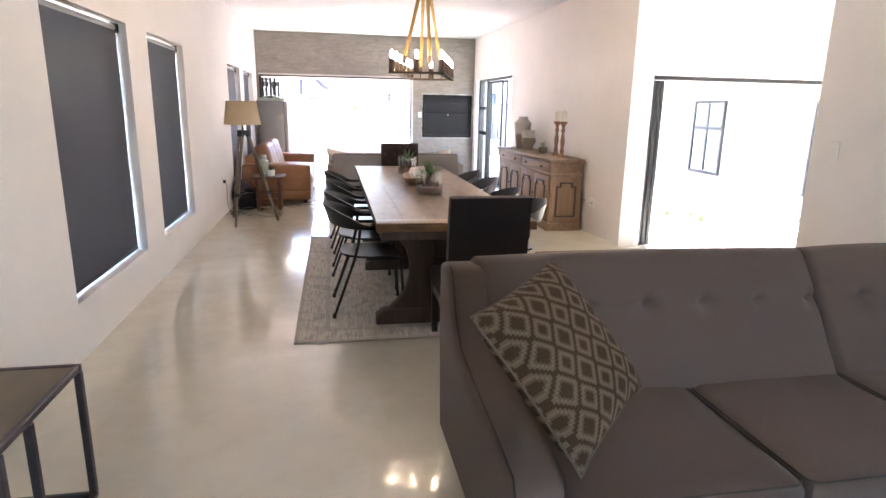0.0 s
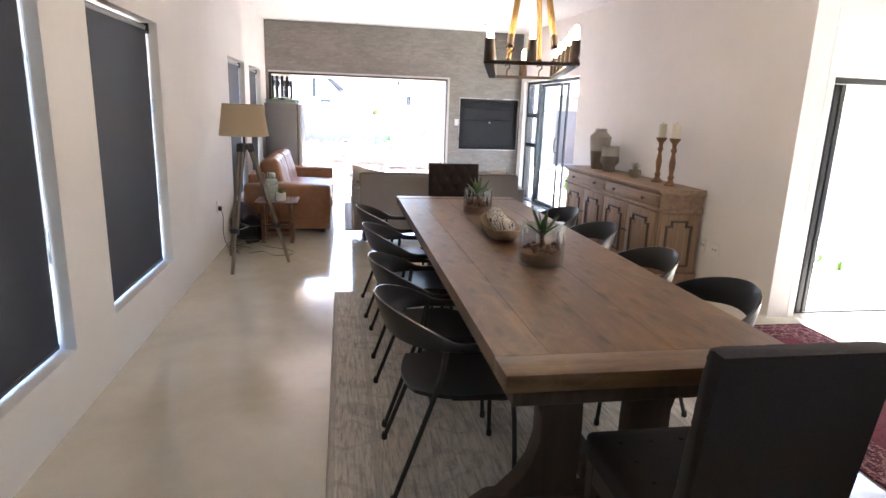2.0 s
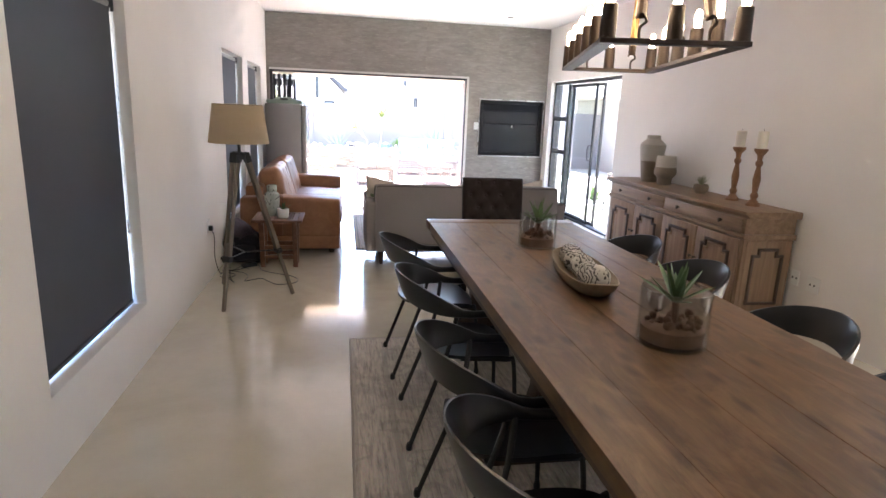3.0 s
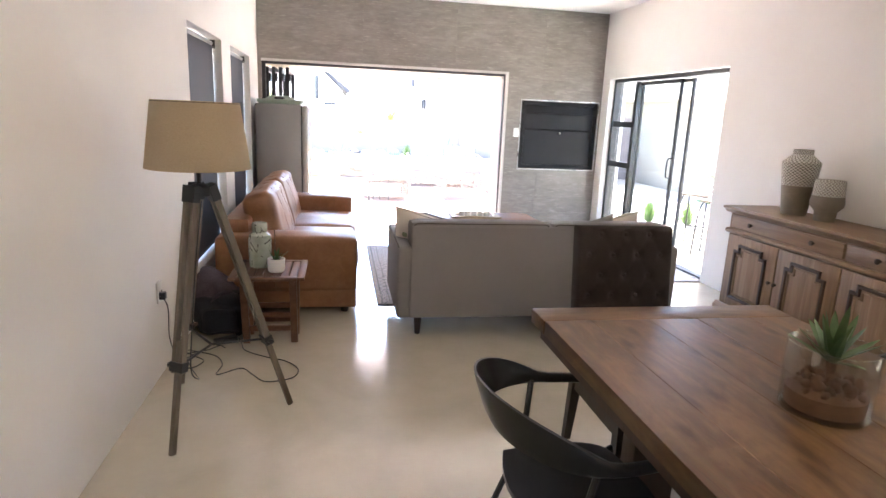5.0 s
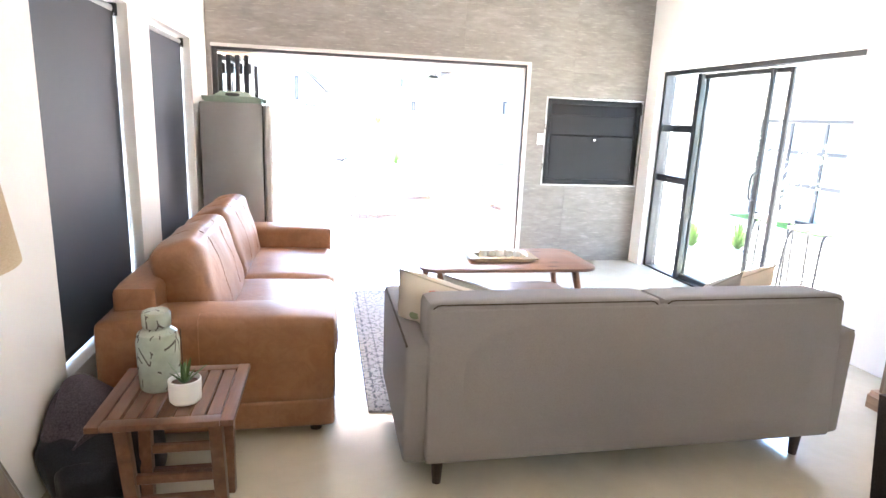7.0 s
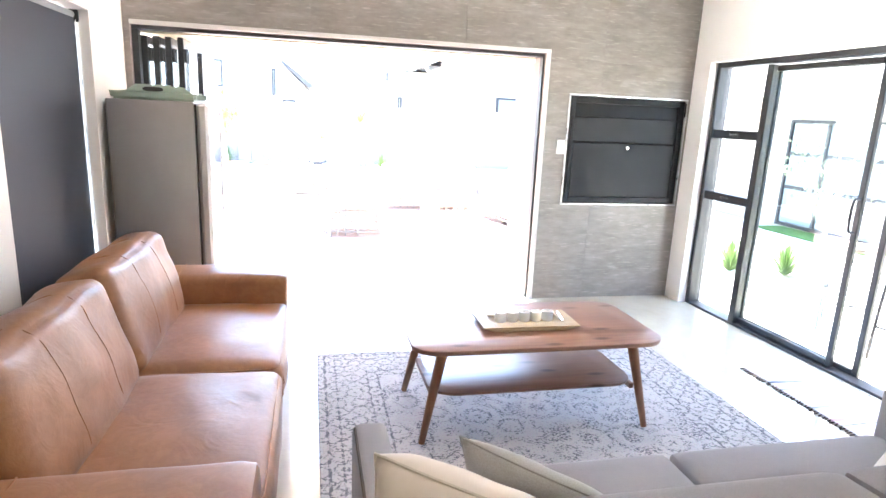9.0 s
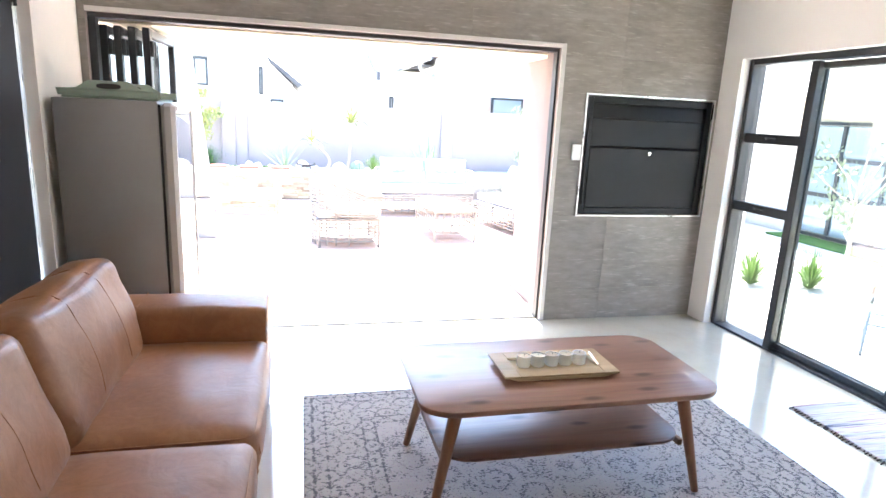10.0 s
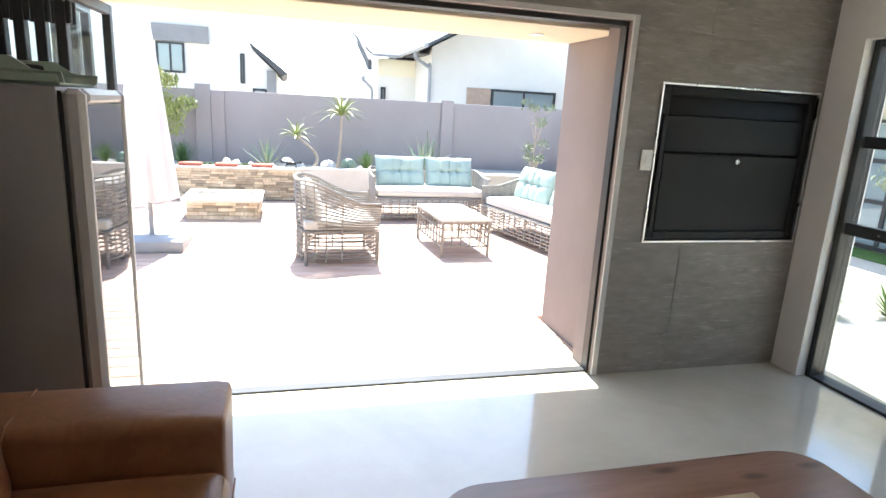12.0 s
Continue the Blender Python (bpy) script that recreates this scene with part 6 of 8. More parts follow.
def knit_material():
    m, nt, b = blank("knitted_white_glaze", 0.6)
    c = nt.nodes.new("ShaderNodeTexCoord")
    sep = nt.nodes.new("ShaderNodeSeparateXYZ")
    nt.links.new(c.outputs["Object"], sep.inputs[0])
    ang = mathn(nt, "MULTIPLY", mathn(nt, "ARCTAN2", sep.outputs[1], sep.outputs[0]), 26 / 6.2832)
    zz = mathn(nt, "MULTIPLY", sep.outputs[2], 44.0)
    p = mathn(nt, "MULTIPLY", mathn(nt, "SINE", mathn(nt, "MULTIPLY", mathn(nt, "ADD", ang, zz), 3.1416)), mathn(nt, "SINE", mathn(nt, "MULTIPLY", mathn(nt, "SUBTRACT", ang, zz), 3.1416)))
    a = mathn(nt, "ABSOLUTE", p)
    nt.links.new(ramp(nt, a, [(0.16, (0.10, 0.08, 0.06)), (0.34, (0.66, 0.62, 0.56))]), b.inputs["Base Color"])
    bump(nt, b, a, 0.9, 0.006)
    return m


M_KNIT = knit_material()
SBZ = 0.916


def vase(label, x, y, body, collar):
    ob = thing("vase", label, "vase", pose(x, y, SBZ), "stoneware vases on the sideboard")
    part("body", lathe(body, 36), M_STONEWARE, ob)
    part("textured_collar", lathe(collar, 36), M_KNIT, ob, "white knitted-texture glaze")
    return ob


vase("tall taupe stoneware vase with a knitted-texture shoulder", 3.282, 7.99, [(0.0, 0), (0.085, 0), (0.088, 0.01), (0.108, 0.185), (0.113, 0.22)], [(0.113, 0.22), (0.131, 0.37), (0.132, 0.392), (0.076, 0.442), (0.066, 0.45), (0.069, 0.487), (0.060, 0.487), (0.056, 0.455), (0.064, 0.43), (0, 0.42)])
vase("low taupe stoneware vase with a knitted-texture collar", 3.29, 7.70, [(0.0, 0), (0.068, 0), (0.072, 0.068), (0.105, 0.105), (0.110, 0.13), (0.102, 0.18)], [(0.102, 0.18), (0.095, 0.29), (0.087, 0.293), (0.084, 0.25), (0, 0.24)])


def candlestick(x, y, h, mat):
    ob = thing("candlestick", "turned wooden candlestick with a thick cream candle", "candlestick", pose(x, y, SBZ), "candlesticks on the sideboard")
    f = h / 0.36
    prof = [(0, 0), (0.055, 0), (0.055, 0.012), (0.035, 0.028), (0.022, 0.045), (0.030, 0.06), (0.030, 0.07), (0.019, 0.085), (0.026, 0.13), (0.031, 0.165), (0.022, 0.215), (0.016, 0.245), (0.028, 0.262), (0.028, 0.275), (0.018, 0.29), (0.024, 0.318), (0.050, 0.345), (0.052, 0.36), (0, 0.36)]
    part("turned_stem", lathe([(r * 1.0, z * f) for r, z in prof], 24), mat, ob)
    part("candle", lathe([(0, h), (0.040, h), (0.040, h + 0.128), (0.034, h + 0.134), (0, h + 0.130)], 20), M_WAX, ob, "cream pillar candle")
    part("wick", tube([(0, 0, h + 0.138), (0.001, 0, h + 0.152)], 0.0015, 5), M_BLACK, ob)
    return ob


M_WAX = surface("cream_wax", (0.68, 0.63, 0.54), (0.74, 0.70, 0.61), 10, 60, 0.5, 0.05, 0.05)
M_TURNED = wood("honey_turned_wood", (0.16, 0.075, 0.03), (0.25, 0.13, 0.06), (0.34, 0.19, 0.095), "z", ring=8, rough=0.5)
candlestick(3.33, 6.65, 0.45, M_TURNED)
candlestick(3.29, 6.33, 0.455, M_TURNED)


def potted_cactus():
    rng = random.Random(5)
    ob = thing("potted_succulent", "small grey-green spiky succulent in a round clay bowl", "plant", pose(3.30, 7.07, SBZ) @ Matrix.Scale(1.25, 4))
    part("pot", lathe([(0, 0), (0.032, 0), (0.05, 0.02), (0.055, 0.045), (0.048, 0.066), (0.042, 0.066), (0.046, 0.045), (0, 0.04)], 28), M_STONEWARE, ob)
    part("leaves", aloe((0, 0, 0.05), 26, 0.085, 0.006, rng, (0.05, 0.8), -0.1), surface("pale_succulent", (0.20, 0.23, 0.14), (0.34, 0.36, 0.25), 12, 100, 0.6), ob)
    return ob


potted_cactus()

# ---- tripod lamp ----
M_GREYWOOD = wood("grey_washed_tripod", (0.13, 0.105, 0.08), (0.19, 0.155, 0.12), (0.26, 0.215, 0.17), "z", ring=7, rough=0.65)


def shade_material():
    m = bpy.data.materials.new("tan_linen_shade")
    m.use_nodes = True
    nt = m.node_tree
    b = nt.nodes["Principled BSDF"]
    nz = tex(nt, "ShaderNodeTexNoise", coords(nt, (1, 1, 6)), Scale=120.0, Detail=3.0)
    nt.links.new(ramp(nt, nz.outputs[0], [(0.3, (0.51, 0.40, 0.265)), (0.7, (0.64, 0.53, 0.37))]), b.inputs["Base Color"])
    b.inputs["Roughness"].default_value = 0.9
    tl = nt.nodes.new("ShaderNodeBsdfTranslucent")
    tl.inputs[0].default_value = (0.60, 0.47, 0.31, 1)
    mx = nt.nodes.new("ShaderNodeMixShader")
    mx.inputs[0].default_value = 0.3
    nt.links.new(b.outputs[0], mx.inputs[1])
    nt.links.new(tl.outputs[0], mx.inputs[2])
    nt.links.new(mx.outputs[0], nt.nodes["Material Output"].inputs[0])
    bump(nt, b, nz.outputs[0], 0.3, 0.002)
    return m


def tripod_lamp():
    ob = thing("floor_lamp", "wooden tripod floor lamp with a tan linen shade, unlit", "lamp")
    c = Vector((-0.74, 6.80, 0))
    feet = [Vector((-0.863, 6.58, 0)), Vector((-0.385, 7.022, 0)), Vector((-1.005, 7.33, 0))]
    tz = 1.165
    part("shade", lathe([(0.220, 1.268), (0.180, 1.552), (0.176, 1.552), (0.216, 1.268)], 56, (c.x, c.y, 0)), shade_material(), ob, "tan linen drum shade", smooth=60)
    part("shade_ring", tube([(c.x + 0.178 * math.cos(a), c.y + 0.178 * math.sin(a), 1.547) for a in [k * math.pi / 16 for k in range(32)]], 0.004, 6, True), M_GREYWOOD, ob)
    for k in range(3):
        a = k * 2.094
        part("spider", tube([(c.x, c.y, 1.50), (c.x + 0.177 * math.cos(a), c.y + 0.177 * math.sin(a), 1.545)], 0.0025, 5), M_BLACK, ob)
    part("stem", tube([(c.x, c.y, 1.19), (c.x, c.y, 1.42)], 0.011, 10), M_BLACK, ob)
    part("socket", lathe([(0.0, 1.36), (0.02, 1.36), (0.022, 1.44), (0.014, 1.45), (0, 1.45)], 14, (c.x, c.y, 0)), M_BLACK, ob)
    part("bulb", lathe([(0.013, 1.45), (0.03, 1.49), (0.028, 1.52), (0, 1.54)], 14, (c.x, c.y, 0)), M_WHITE, ob, "unlit white bulb")
    part("hub", lathe([(0, 1.14), (0.045, 1.145), (0.05, 1.165), (0.05, 1.185), (0.02, 1.20), (0, 1.20)], 20, (c.x, c.y, 0)), M_BLACK, ob)
    mids = []
    for f in feet:
        d = (f - c).normalized()
        top = c + d * 0.05 + Vector((0, 0, tz + 0.01))
        foot = f.copy()
        foot.z = 0.004
        side = d.cross(Vector((0, 0, 1)))
        br = top.lerp(foot, 0.66)
        lg = new("leg")
        lg.parent = ob
        # upper pair of slats, lower single slat sliding between them
        def slat(a, b, w, t, off):
            bm = bmesh.new()
            ax = (b - a).normalized()
            out = side.cross(ax)
            q = [p + side * (off + sx * w) + out * (sy * t) for p in (a, b) for sx, sy in ((-1, -1), (1, -1), (1, 1), (-1, 1))]
            vs = [bm.verts.new(p) for p in q]
            for fc in ((3, 2, 1, 0), (4, 5, 6, 7), (0, 1, 5, 4), (1, 2, 6, 5), (2, 3, 7, 6), (3, 0, 4, 7)):
                bm.faces.new([vs[i] for i in fc])
            bmesh.ops.recalc_face_normals(bm, faces=bm.faces)
            bmesh.ops.bevel(bm, geom=bm.edges[:], offset=0.002, segments=1, affect="EDGES")
            return bm
        for off in (-0.021, 0.021):
            part("upper_slat", slat(top, br + (foot - top).normalized() * 0.03, 0.008, 0.016, off), M_GREYWOOD, lg)
        part("lower_slat", slat(br - (foot - top).normalized() * 0.12, foot, 0.011, 0.014, 0.0), M_GREYWOOD, lg)
        part("clamp", slat(br - (foot - top).normalized() * 0.022, br + (foot - top).normalized() * 0.022, 0.036, 0.021, 0.0), M_BLACK, lg)
        part("top_bracket", slat(top - (foot - top).normalized() * 0.02, top + (foot - top).normalized() * 0.055, 0.034, 0.020, 0.0), M_BLACK, lg)
        part("wing_nut", lathe([(0.0, 0), (0.011, 0), (0.011, 0.02), (0, 0.022)], 10, m=Matrix.Translation(br + side * 0.036) @ side.to_track_quat("Z", "Y").to_matrix().to_4x4()), M_BLACK, lg)
        mids.append(br)
    ctr = (mids[0] + mids[1] + mids[2]) / 3 - Vector((0, 0, 0.01))
    for b in mids:
        part("spreader", tube([ctr, b], 0.006, 8), M_BLACK, ob)
    return ob


tripod_lamp()

# ---- slatted side table and what stands on it ----
M_TEAK = wood("oiled_red_teak", (0.10, 0.042, 0.022), (0.16, 0.072, 0.038), (0.23, 0.115, 0.065), "y", ring=7, rough=0.42)
STX0, STX1, STY0, STY1, STZ = -0.815, -0.350, 7.735, 8.21, 0.50


def side_table():
    ob = thing("side_table", "folding reddish teak side table with a slatted top", "side table")
    for x0, x1 in ((STX0, STX0 + 0.045), (STX1 - 0.045, STX1)):
        part("top_rail", box(x0, x1, STY0, STY1, STZ - 0.024, STZ, 0.004, 2), M_TEAK, ob)
    for y0, y1 in ((STY0, STY0 + 0.05), (STY1 - 0.05, STY1)):
        part("top_rail", box(STX0 + 0.045, STX1 - 0.045, y0, y1, STZ - 0.024, STZ - 0.001, 0.004, 2), M_TEAK, ob)
    n = 7
    w = (STX1 - STX0 - 0.09) / n
    for k in range(n):
        x = STX0 + 0.045 + w * k
        part("slat", box(x + 0.004, x + w - 0.004, STY0 + 0.05, STY1 - 0.05, STZ - 0.02, STZ - 0.002, 0.003, 1), M_TEAK, ob)
    for x in (STX0 + 0.055, STX1 - 0.10):
        for ya, yb in ((STY0 + 0.10, STY0 + 0.185), (STY1 - 0.10, STY1 - 0.13)):
            part("leg", prism([(ya - 0.022, STZ - 0.026), (ya + 0.022, STZ - 0.026), (yb + 0.020, 0.0), (yb - 0.020, 0.0)], x, x + 0.045, "yz", 0.003), M_TEAK, ob)
        part("under_rail", box(x + 0.01, x + 0.035, STY0 + 0.06, STY1 - 0.06, STZ - 0.058, STZ - 0.026, 0.003, 1), M_TEAK, ob)
    for y, z in ((STY0 + 0.165, 0.105), (STY0 + 0.15, 0.205), (STY1 - 0.125, 0.105), (STY1 - 0.12, 0.205)):
        part("stretcher", box(STX0 + 0.10, STX1 - 0.10, y - 0.012, y + 0.012, z - 0.018, z + 0.018, 0.003, 1), M_TEAK, ob)
    return ob


side_table()


def jar_material():
    m, nt, b = blank("celadon_branch_glaze", 0.25)
    v = coords(nt, (1, 1, 0.5))
    w = tex(nt, "ShaderNodeTexVoronoi", v, Scale=22.0)
    w.feature = "DISTANCE_TO_EDGE"
    nz = tex(nt, "ShaderNodeTexNoise", coords(nt), Scale=14.0, Detail=3.0)
    f = mathn(nt, "MULTIPLY", mathn(nt, "LESS_THAN", w.outputs["Distance"], 0.045), mathn(nt, "GREATER_THAN", nz.outputs[0], 0.52))
    big = ramp(nt, nz.outputs[0], [(0.3, (0.30, 0.33, 0.27)), (0.7, (0.42, 0.45, 0.38))])
    nt.links.new(mixc(nt, f, big, (0.10, 0.09, 0.08)), b.inputs["Base Color"])
    return m


M_JAR = jar_material()
_j = thing("ginger_jar", "pale green glazed ginger jar with painted branches and a lid", "jar", pose(-0.652, 8.03, STZ))
part("jar", lathe([(0, 0), (0.066, 0), (0.070, 0.008), (0.074, 0.10), (0.075, 0.18), (0.068, 0.215), (0.045, 0.232), (0.043, 0.242), (0, 0.242)], 36), M_JAR, _j)
part("lid", lathe([(0, 0.240), (0.048, 0.240), (0.050, 0.246), (0.050, 0.285), (0.044, 0.297), (0, 0.299)], 30), M_JAR, _j)
_p = thing("plant_pot", "small white ceramic pot with a green cactus", "plant", pose(-0.535, 7.895, STZ))
part("pot", lathe([(0, 0), (0.046, 0), (0.054, 0.01), (0.056, 0.085), (0.052, 0.088), (0.049, 0.082), (0.048, 0.07), (0, 0.068)], 32), M_WHITE, _p)
part("soil", lathe([(0.047, 0.071), (0, 0.074)], 20), M_STONE, _p)
part("succulent", aloe((0.0, 0.0, 0.065), 9, 0.10, 0.013, random.Random(3), (0.1, 0.8), 0.1), M_ALOE, _p)
part("plant_stick", tube([(-0.005, 0.01, 0.07), (-0.008, 0.012, 0.27)], 0.002, 5), M_BRONZE, _p)

# ---- bag, charger and cables behind the lamp ----
M_BAG = fabric("black_nylon", (0.010, 0.010, 0.014), (0.022, 0.022, 0.030), 250, 0.7)
M_PLUM = fabric("plum_grey_cloth", (0.045, 0.035, 0.045), (0.10, 0.08, 0.095), 150, 0.9)
_b = thing("backpack", "dark slumped backpack with a plum cloth on it", "bag")
part("body", cushion(0.38, 0.34, 0.25, 0.07, (0.02, 0.02, 0.02), 14, pose(-0.935, 8.215, 0.14, 4, 6, 8), warp=0.045, seed=4), M_BAG, _b)
part("draped_cloth", cushion(0.26, 0.32, 0.10, 0.04, (0.02, 0.02, 0.03), 20, pose(-0.985, 8.24, 0.285, 8, 10, 16), warp=0.09, seed=8), M_PLUM, _b)
part("front_pocket", cushion(0.24, 0.10, 0.17, 0.04, (0.01, 0.02, 0.01), 10, pose(-0.92, 8.05, 0.10, 0, 0, 6), warp=0.03, seed=3), M_BAG, _b)
part("strap", tube(curve_pts([(-0.80, 8.06, 0.31), (-0.75, 8.00, 0.18), (-0.77, 7.99, 0.05), (-0.86, 7.98, 0.02)], 6), 0.014, 6, flat=0.4), M_BAG, _b)
_c = thing("power_adapter", "black power adapter lying on the floor", "adapter", pose(-0.875, 7.93, 0.0, 0, 0, 32))
part("case", box(-0.075, 0.075, -0.03, 0.03, 0.0, 0.035, 0.008, 3), M_BLACKSHELL, _c)


def cable(name, label, pts, r=0.0035):
    return tagged(link(name, tube(curve_pts(pts, 8), r, 6), M_BLACKSHELL), label, "cable")


cable("lamp_cable", "thin black cable looping over the floor", [(-0.80, 7.97, 0.016), (-0.77, 7.90, 0.004), (-0.725, 7.77, 0.004), (-0.575, 7.65, 0.004), (-0.46, 7.585, 0.004), (-0.376, 7.465, 0.004), (-0.40, 7.34, 0.004), (-0.542, 7.30, 0.004), (-0.63, 7.40, 0.004), (-0.711, 7.495, 0.004), (-0.835, 7.415, 0.004), (-0.83, 7.56, 0.004), (-0.90, 7.70, 0.004), (-1.08, 7.80, 0.004)])
cable("power_cable", "thin black cable from the wall plug to the floor", [(WX + 0.035, 7.46, 0.46), (WX + 0.06, 7.44, 0.40), (WX + 0.05, 7.47, 0.22), (WX + 0.06, 7.56, 0.06), (WX + 0.08, 7.66, 0.005), (WX + 0.15, 7.80, 0.005), (-0.95, 7.88, 0.015)])
cable("extension_cable", "thin black cable in a loose coil by the wall", [(-1.10, 7.78, 0.004), (-1.02, 7.70, 0.004), (-0.95, 7.62, 0.004), (-1.00, 7.52, 0.004), (-1.08, 7.58, 0.004), (-1.07, 7.72, 0.010), (-0.96, 7.78, 0.010), (-0.90, 7.86, 0.006), (-0.86, 7.82, 0.004)])
cable("shade_cable", "thin black cable hanging down the lamp leg", [(-0.735, 6.80, 1.12), (-0.80, 6.94, 0.85), (-0.87, 7.10, 0.5), (-0.93, 7.24, 0.12), (-0.92, 7.36, 0.006), (-0.98, 7.48, 0.004), (-1.04, 7.62, 0.004)])
_pl = thing("plug", "black power plug in the wall socket", "plug", pose(WX + 0.012, 7.465, 0.475))
part("body", box(0.0, 0.035, -0.018, 0.018, -0.022, 0.022, 0.006, 2), M_BLACKSHELL, _pl)

# ---- fridge by the patio opening, with a tray on it ----
M_FRIDGE = surface("silver_grey_enamel", (0.27, 0.26, 0.255), (0.31, 0.30, 0.295), 3, 200, 0.38, 0.08, 0.03, metal=0.25)


M_FRIDGEDOOR = surface("satin_silver_door", (0.46, 0.44, 0.43), (0.54, 0.52, 0.51), 3, 200, 0.36, 0.08, 0.03, metal=0.1)


def fridge():
    ob = thing("fridge", "silver-grey bar fridge with a dark mirrored glass door", "fridge")
    Y0, Y1 = 11.30, 11.89
    part("body", box(-1.10, -0.585, Y0, Y1, 0.03, 1.585, 0.008, 2), M_FRIDGE, ob)
    part("gasket", box(-0.585, -0.573, Y0 + 0.01, Y1 - 0.01, 0.06, 1.57), M_BLACK, ob)
    d = part("door", ring_frame(Y0, Y1, 0.05, 1.58, 0.06, -0.573, -0.500, "y", 0.020), M_FRIDGEDOOR, ob, "satin silver door frame")
    part("door_glass", box(-0.56, -0.507, Y0 + 0.055, Y1 - 0.055, 0.105, 1.525, 0.002, 1), M_DARKGLASS, d, "dark mirrored glass")
    part("badge", box(-0.506, -0.504, 11.56, 11.63, 1.545, 1.555), M_CHROME, d)
    for x in (-1.04, -0.63):
        for y in (Y0 + 0.06, Y1 - 0.06):
            part("foot", lathe([(0.02, 0), (0.02, 0.03)], 10, (x, y, 0)), M_BLACK, ob)
    return ob


fridge()
M_SAGE = surface("sage_painted_wood", (0.26, 0.33, 0.27), (0.34, 0.41, 0.34), 6, 80, 0.6, 0.1, 0.2)
_t = thing("serving_tray", "sage green wooden serving tray with raised handles", "tray", pose(-0.83, 11.56, 1.586))
part("base", box(-0.24, 0.24, -0.20, 0.20, 0.0, 0.012, 0.003, 1), M_SAGE, _t)
for _s in (-1, 1):
    part("long_side", prism([(_s * 0.20, 0.012), (_s * 0.225, 0.05), (_s * 0.213, 0.05), (_s * 0.188, 0.012)], -0.255, 0.255, "yz"), M_SAGE, _t)
    _h = part("handle_side", prism([(-0.24, 0.012), (-0.24, 0.045), (-0.16, 0.055), (-0.10, 0.095), (0.10, 0.095), (0.16, 0.055), (0.24, 0.045), (0.24, 0.012)], _s * 0.212 - 0.007, _s * 0.212 + 0.007, "xz", 0.003), M_SAGE, _t)
    part("hand_hole", prism(soft_rect(0.06, 0.014, 20, 3), _s * 0.212 - 0.0085, _s * 0.212 + 0.0085, "xz", m=Matrix.Translation((0, 0, 0.066))), M_BLACK, _t)

# ---- tray with tea lights on the coffee table ----
_t = thing("candle_tray", "pale wooden tray holding a row of glass tea lights", "tray", pose(1.255, 9.99, 0.508, 0, 0, -1))
M_PALE = wood("pale_ash", (0.48, 0.37, 0.22), (0.58, 0.46, 0.29), (0.66, 0.54, 0.36), "x", rough=0.45, per_piece=0.05)
part("base", prism([(-0.20, 0.0), (0.20, 0.0), (0.262, 0.022), (0.262, 0.028), (0.19, 0.012), (-0.19, 0.012), (-0.262, 0.028), (-0.262, 0.022)], -0.12, 0.12, "xz", 0.002), M_PALE, _t)
part("rim", ring_frame(-0.262, 0.262, -0.13, 0.13, 0.07, 0.018, 0.028, "x", 0.002), M_PALE, _t, m=pose(0, 0, 0.0, 0))
_t.children[-1].matrix_basis = Matrix(((1, 0, 0, 0), (0, 0, 1, 0), (0, 1, 0, 0), (0, 0, 0, 1)))
M_FROST = surface("frosted_glass", (0.80, 0.82, 0.81), (0.88, 0.89, 0.88), 9, 100, 0.3, 0.1, 0.02)
for _k in range(5):
    _g = thing("tea_light", "frosted glass tea light on the wooden tray", "candle", pose(1.255 - 0.135 + 0.066 * _k, 9.993, 0.522), "tea lights on the coffee table tray")
    part("cup", lathe([(0, 0), (0.026, 0), (0.030, 0.006), (0.031, 0.052), (0.028, 0.052), (0.027, 0.03), (0, 0.03)], 24), M_FROST, _g)
    part("candle", lathe([(0, 0.031), (0.026, 0.032), (0.0268, 0.047), (0, 0.049)], 18), M_WAX, _g)
    part("wick", tube([(0, 0, 0.048), (0.002, 0, 0.058)], 0.001, 5), M_BLACK, _g)
_l = thing("candle_snuffer", "slim steel lighter lying on the tray", "lighter", pose(1.255 + 0.20, 9.985, 0.536, 0, 0, 80))
part("rod", tube([(-0.07, 0, 0.006), (0.07, 0, 0.006)], 0.006, 8), M_CHROME, _l)

# ---- metal and wood table beside the lounge ----
M_DULLTOP = wood("olive_brown_top", (0.13, 0.095, 0.055), (0.17, 0.128, 0.078), (0.21, 0.162, 0.10), "y", rough=0.35)
M_GUN = surface("gunmetal_tube", (0.05, 0.042, 0.045), (0.085, 0.072, 0.075), 8, 200, 0.42, 0.1, 0.05, metal=0.4)
_n = thing("metal_side_table", "small table with brown top and dark metal bar frame", "side table")
NX0, NX1, NY0, NY1, NZ = -1.12, -0.585, 0.35, 1.24, 0.565
part("tabletop", box(NX0 + 0.02, NX1 - 0.022, NY0 + 0.02, NY1 - 0.02, NZ - 0.022, NZ - 0.004, 0.003, 1), M_DULLTOP, _n)
for _a in ((NX0, NX1, NY0, NY0 + 0.022), (NX0, NX1, NY1 - 0.022, NY1), (NX0, NX0 + 0.022, NY0 + 0.022, NY1 - 0.022), (NX1 - 0.022, NX1, NY0 + 0.022, NY1 - 0.022)):
    part("top_bar", box(*_a, NZ - 0.026, NZ, 0.003, 1), M_GUN, _n)
    part("floor_bar", box(*_a, 0.0, 0.022, 0.003, 1), M_GUN, _n)
for _x in (NX0, NX1 - 0.022):
    for _y in (NY0, 0.655, 0.835, NY1 - 0.026):
        part("upright", box(_x - 0.002, _x + 0.024, _y, _y + 0.026, 0.022, NZ - 0.026, 0.003, 1), M_GUN, _n)
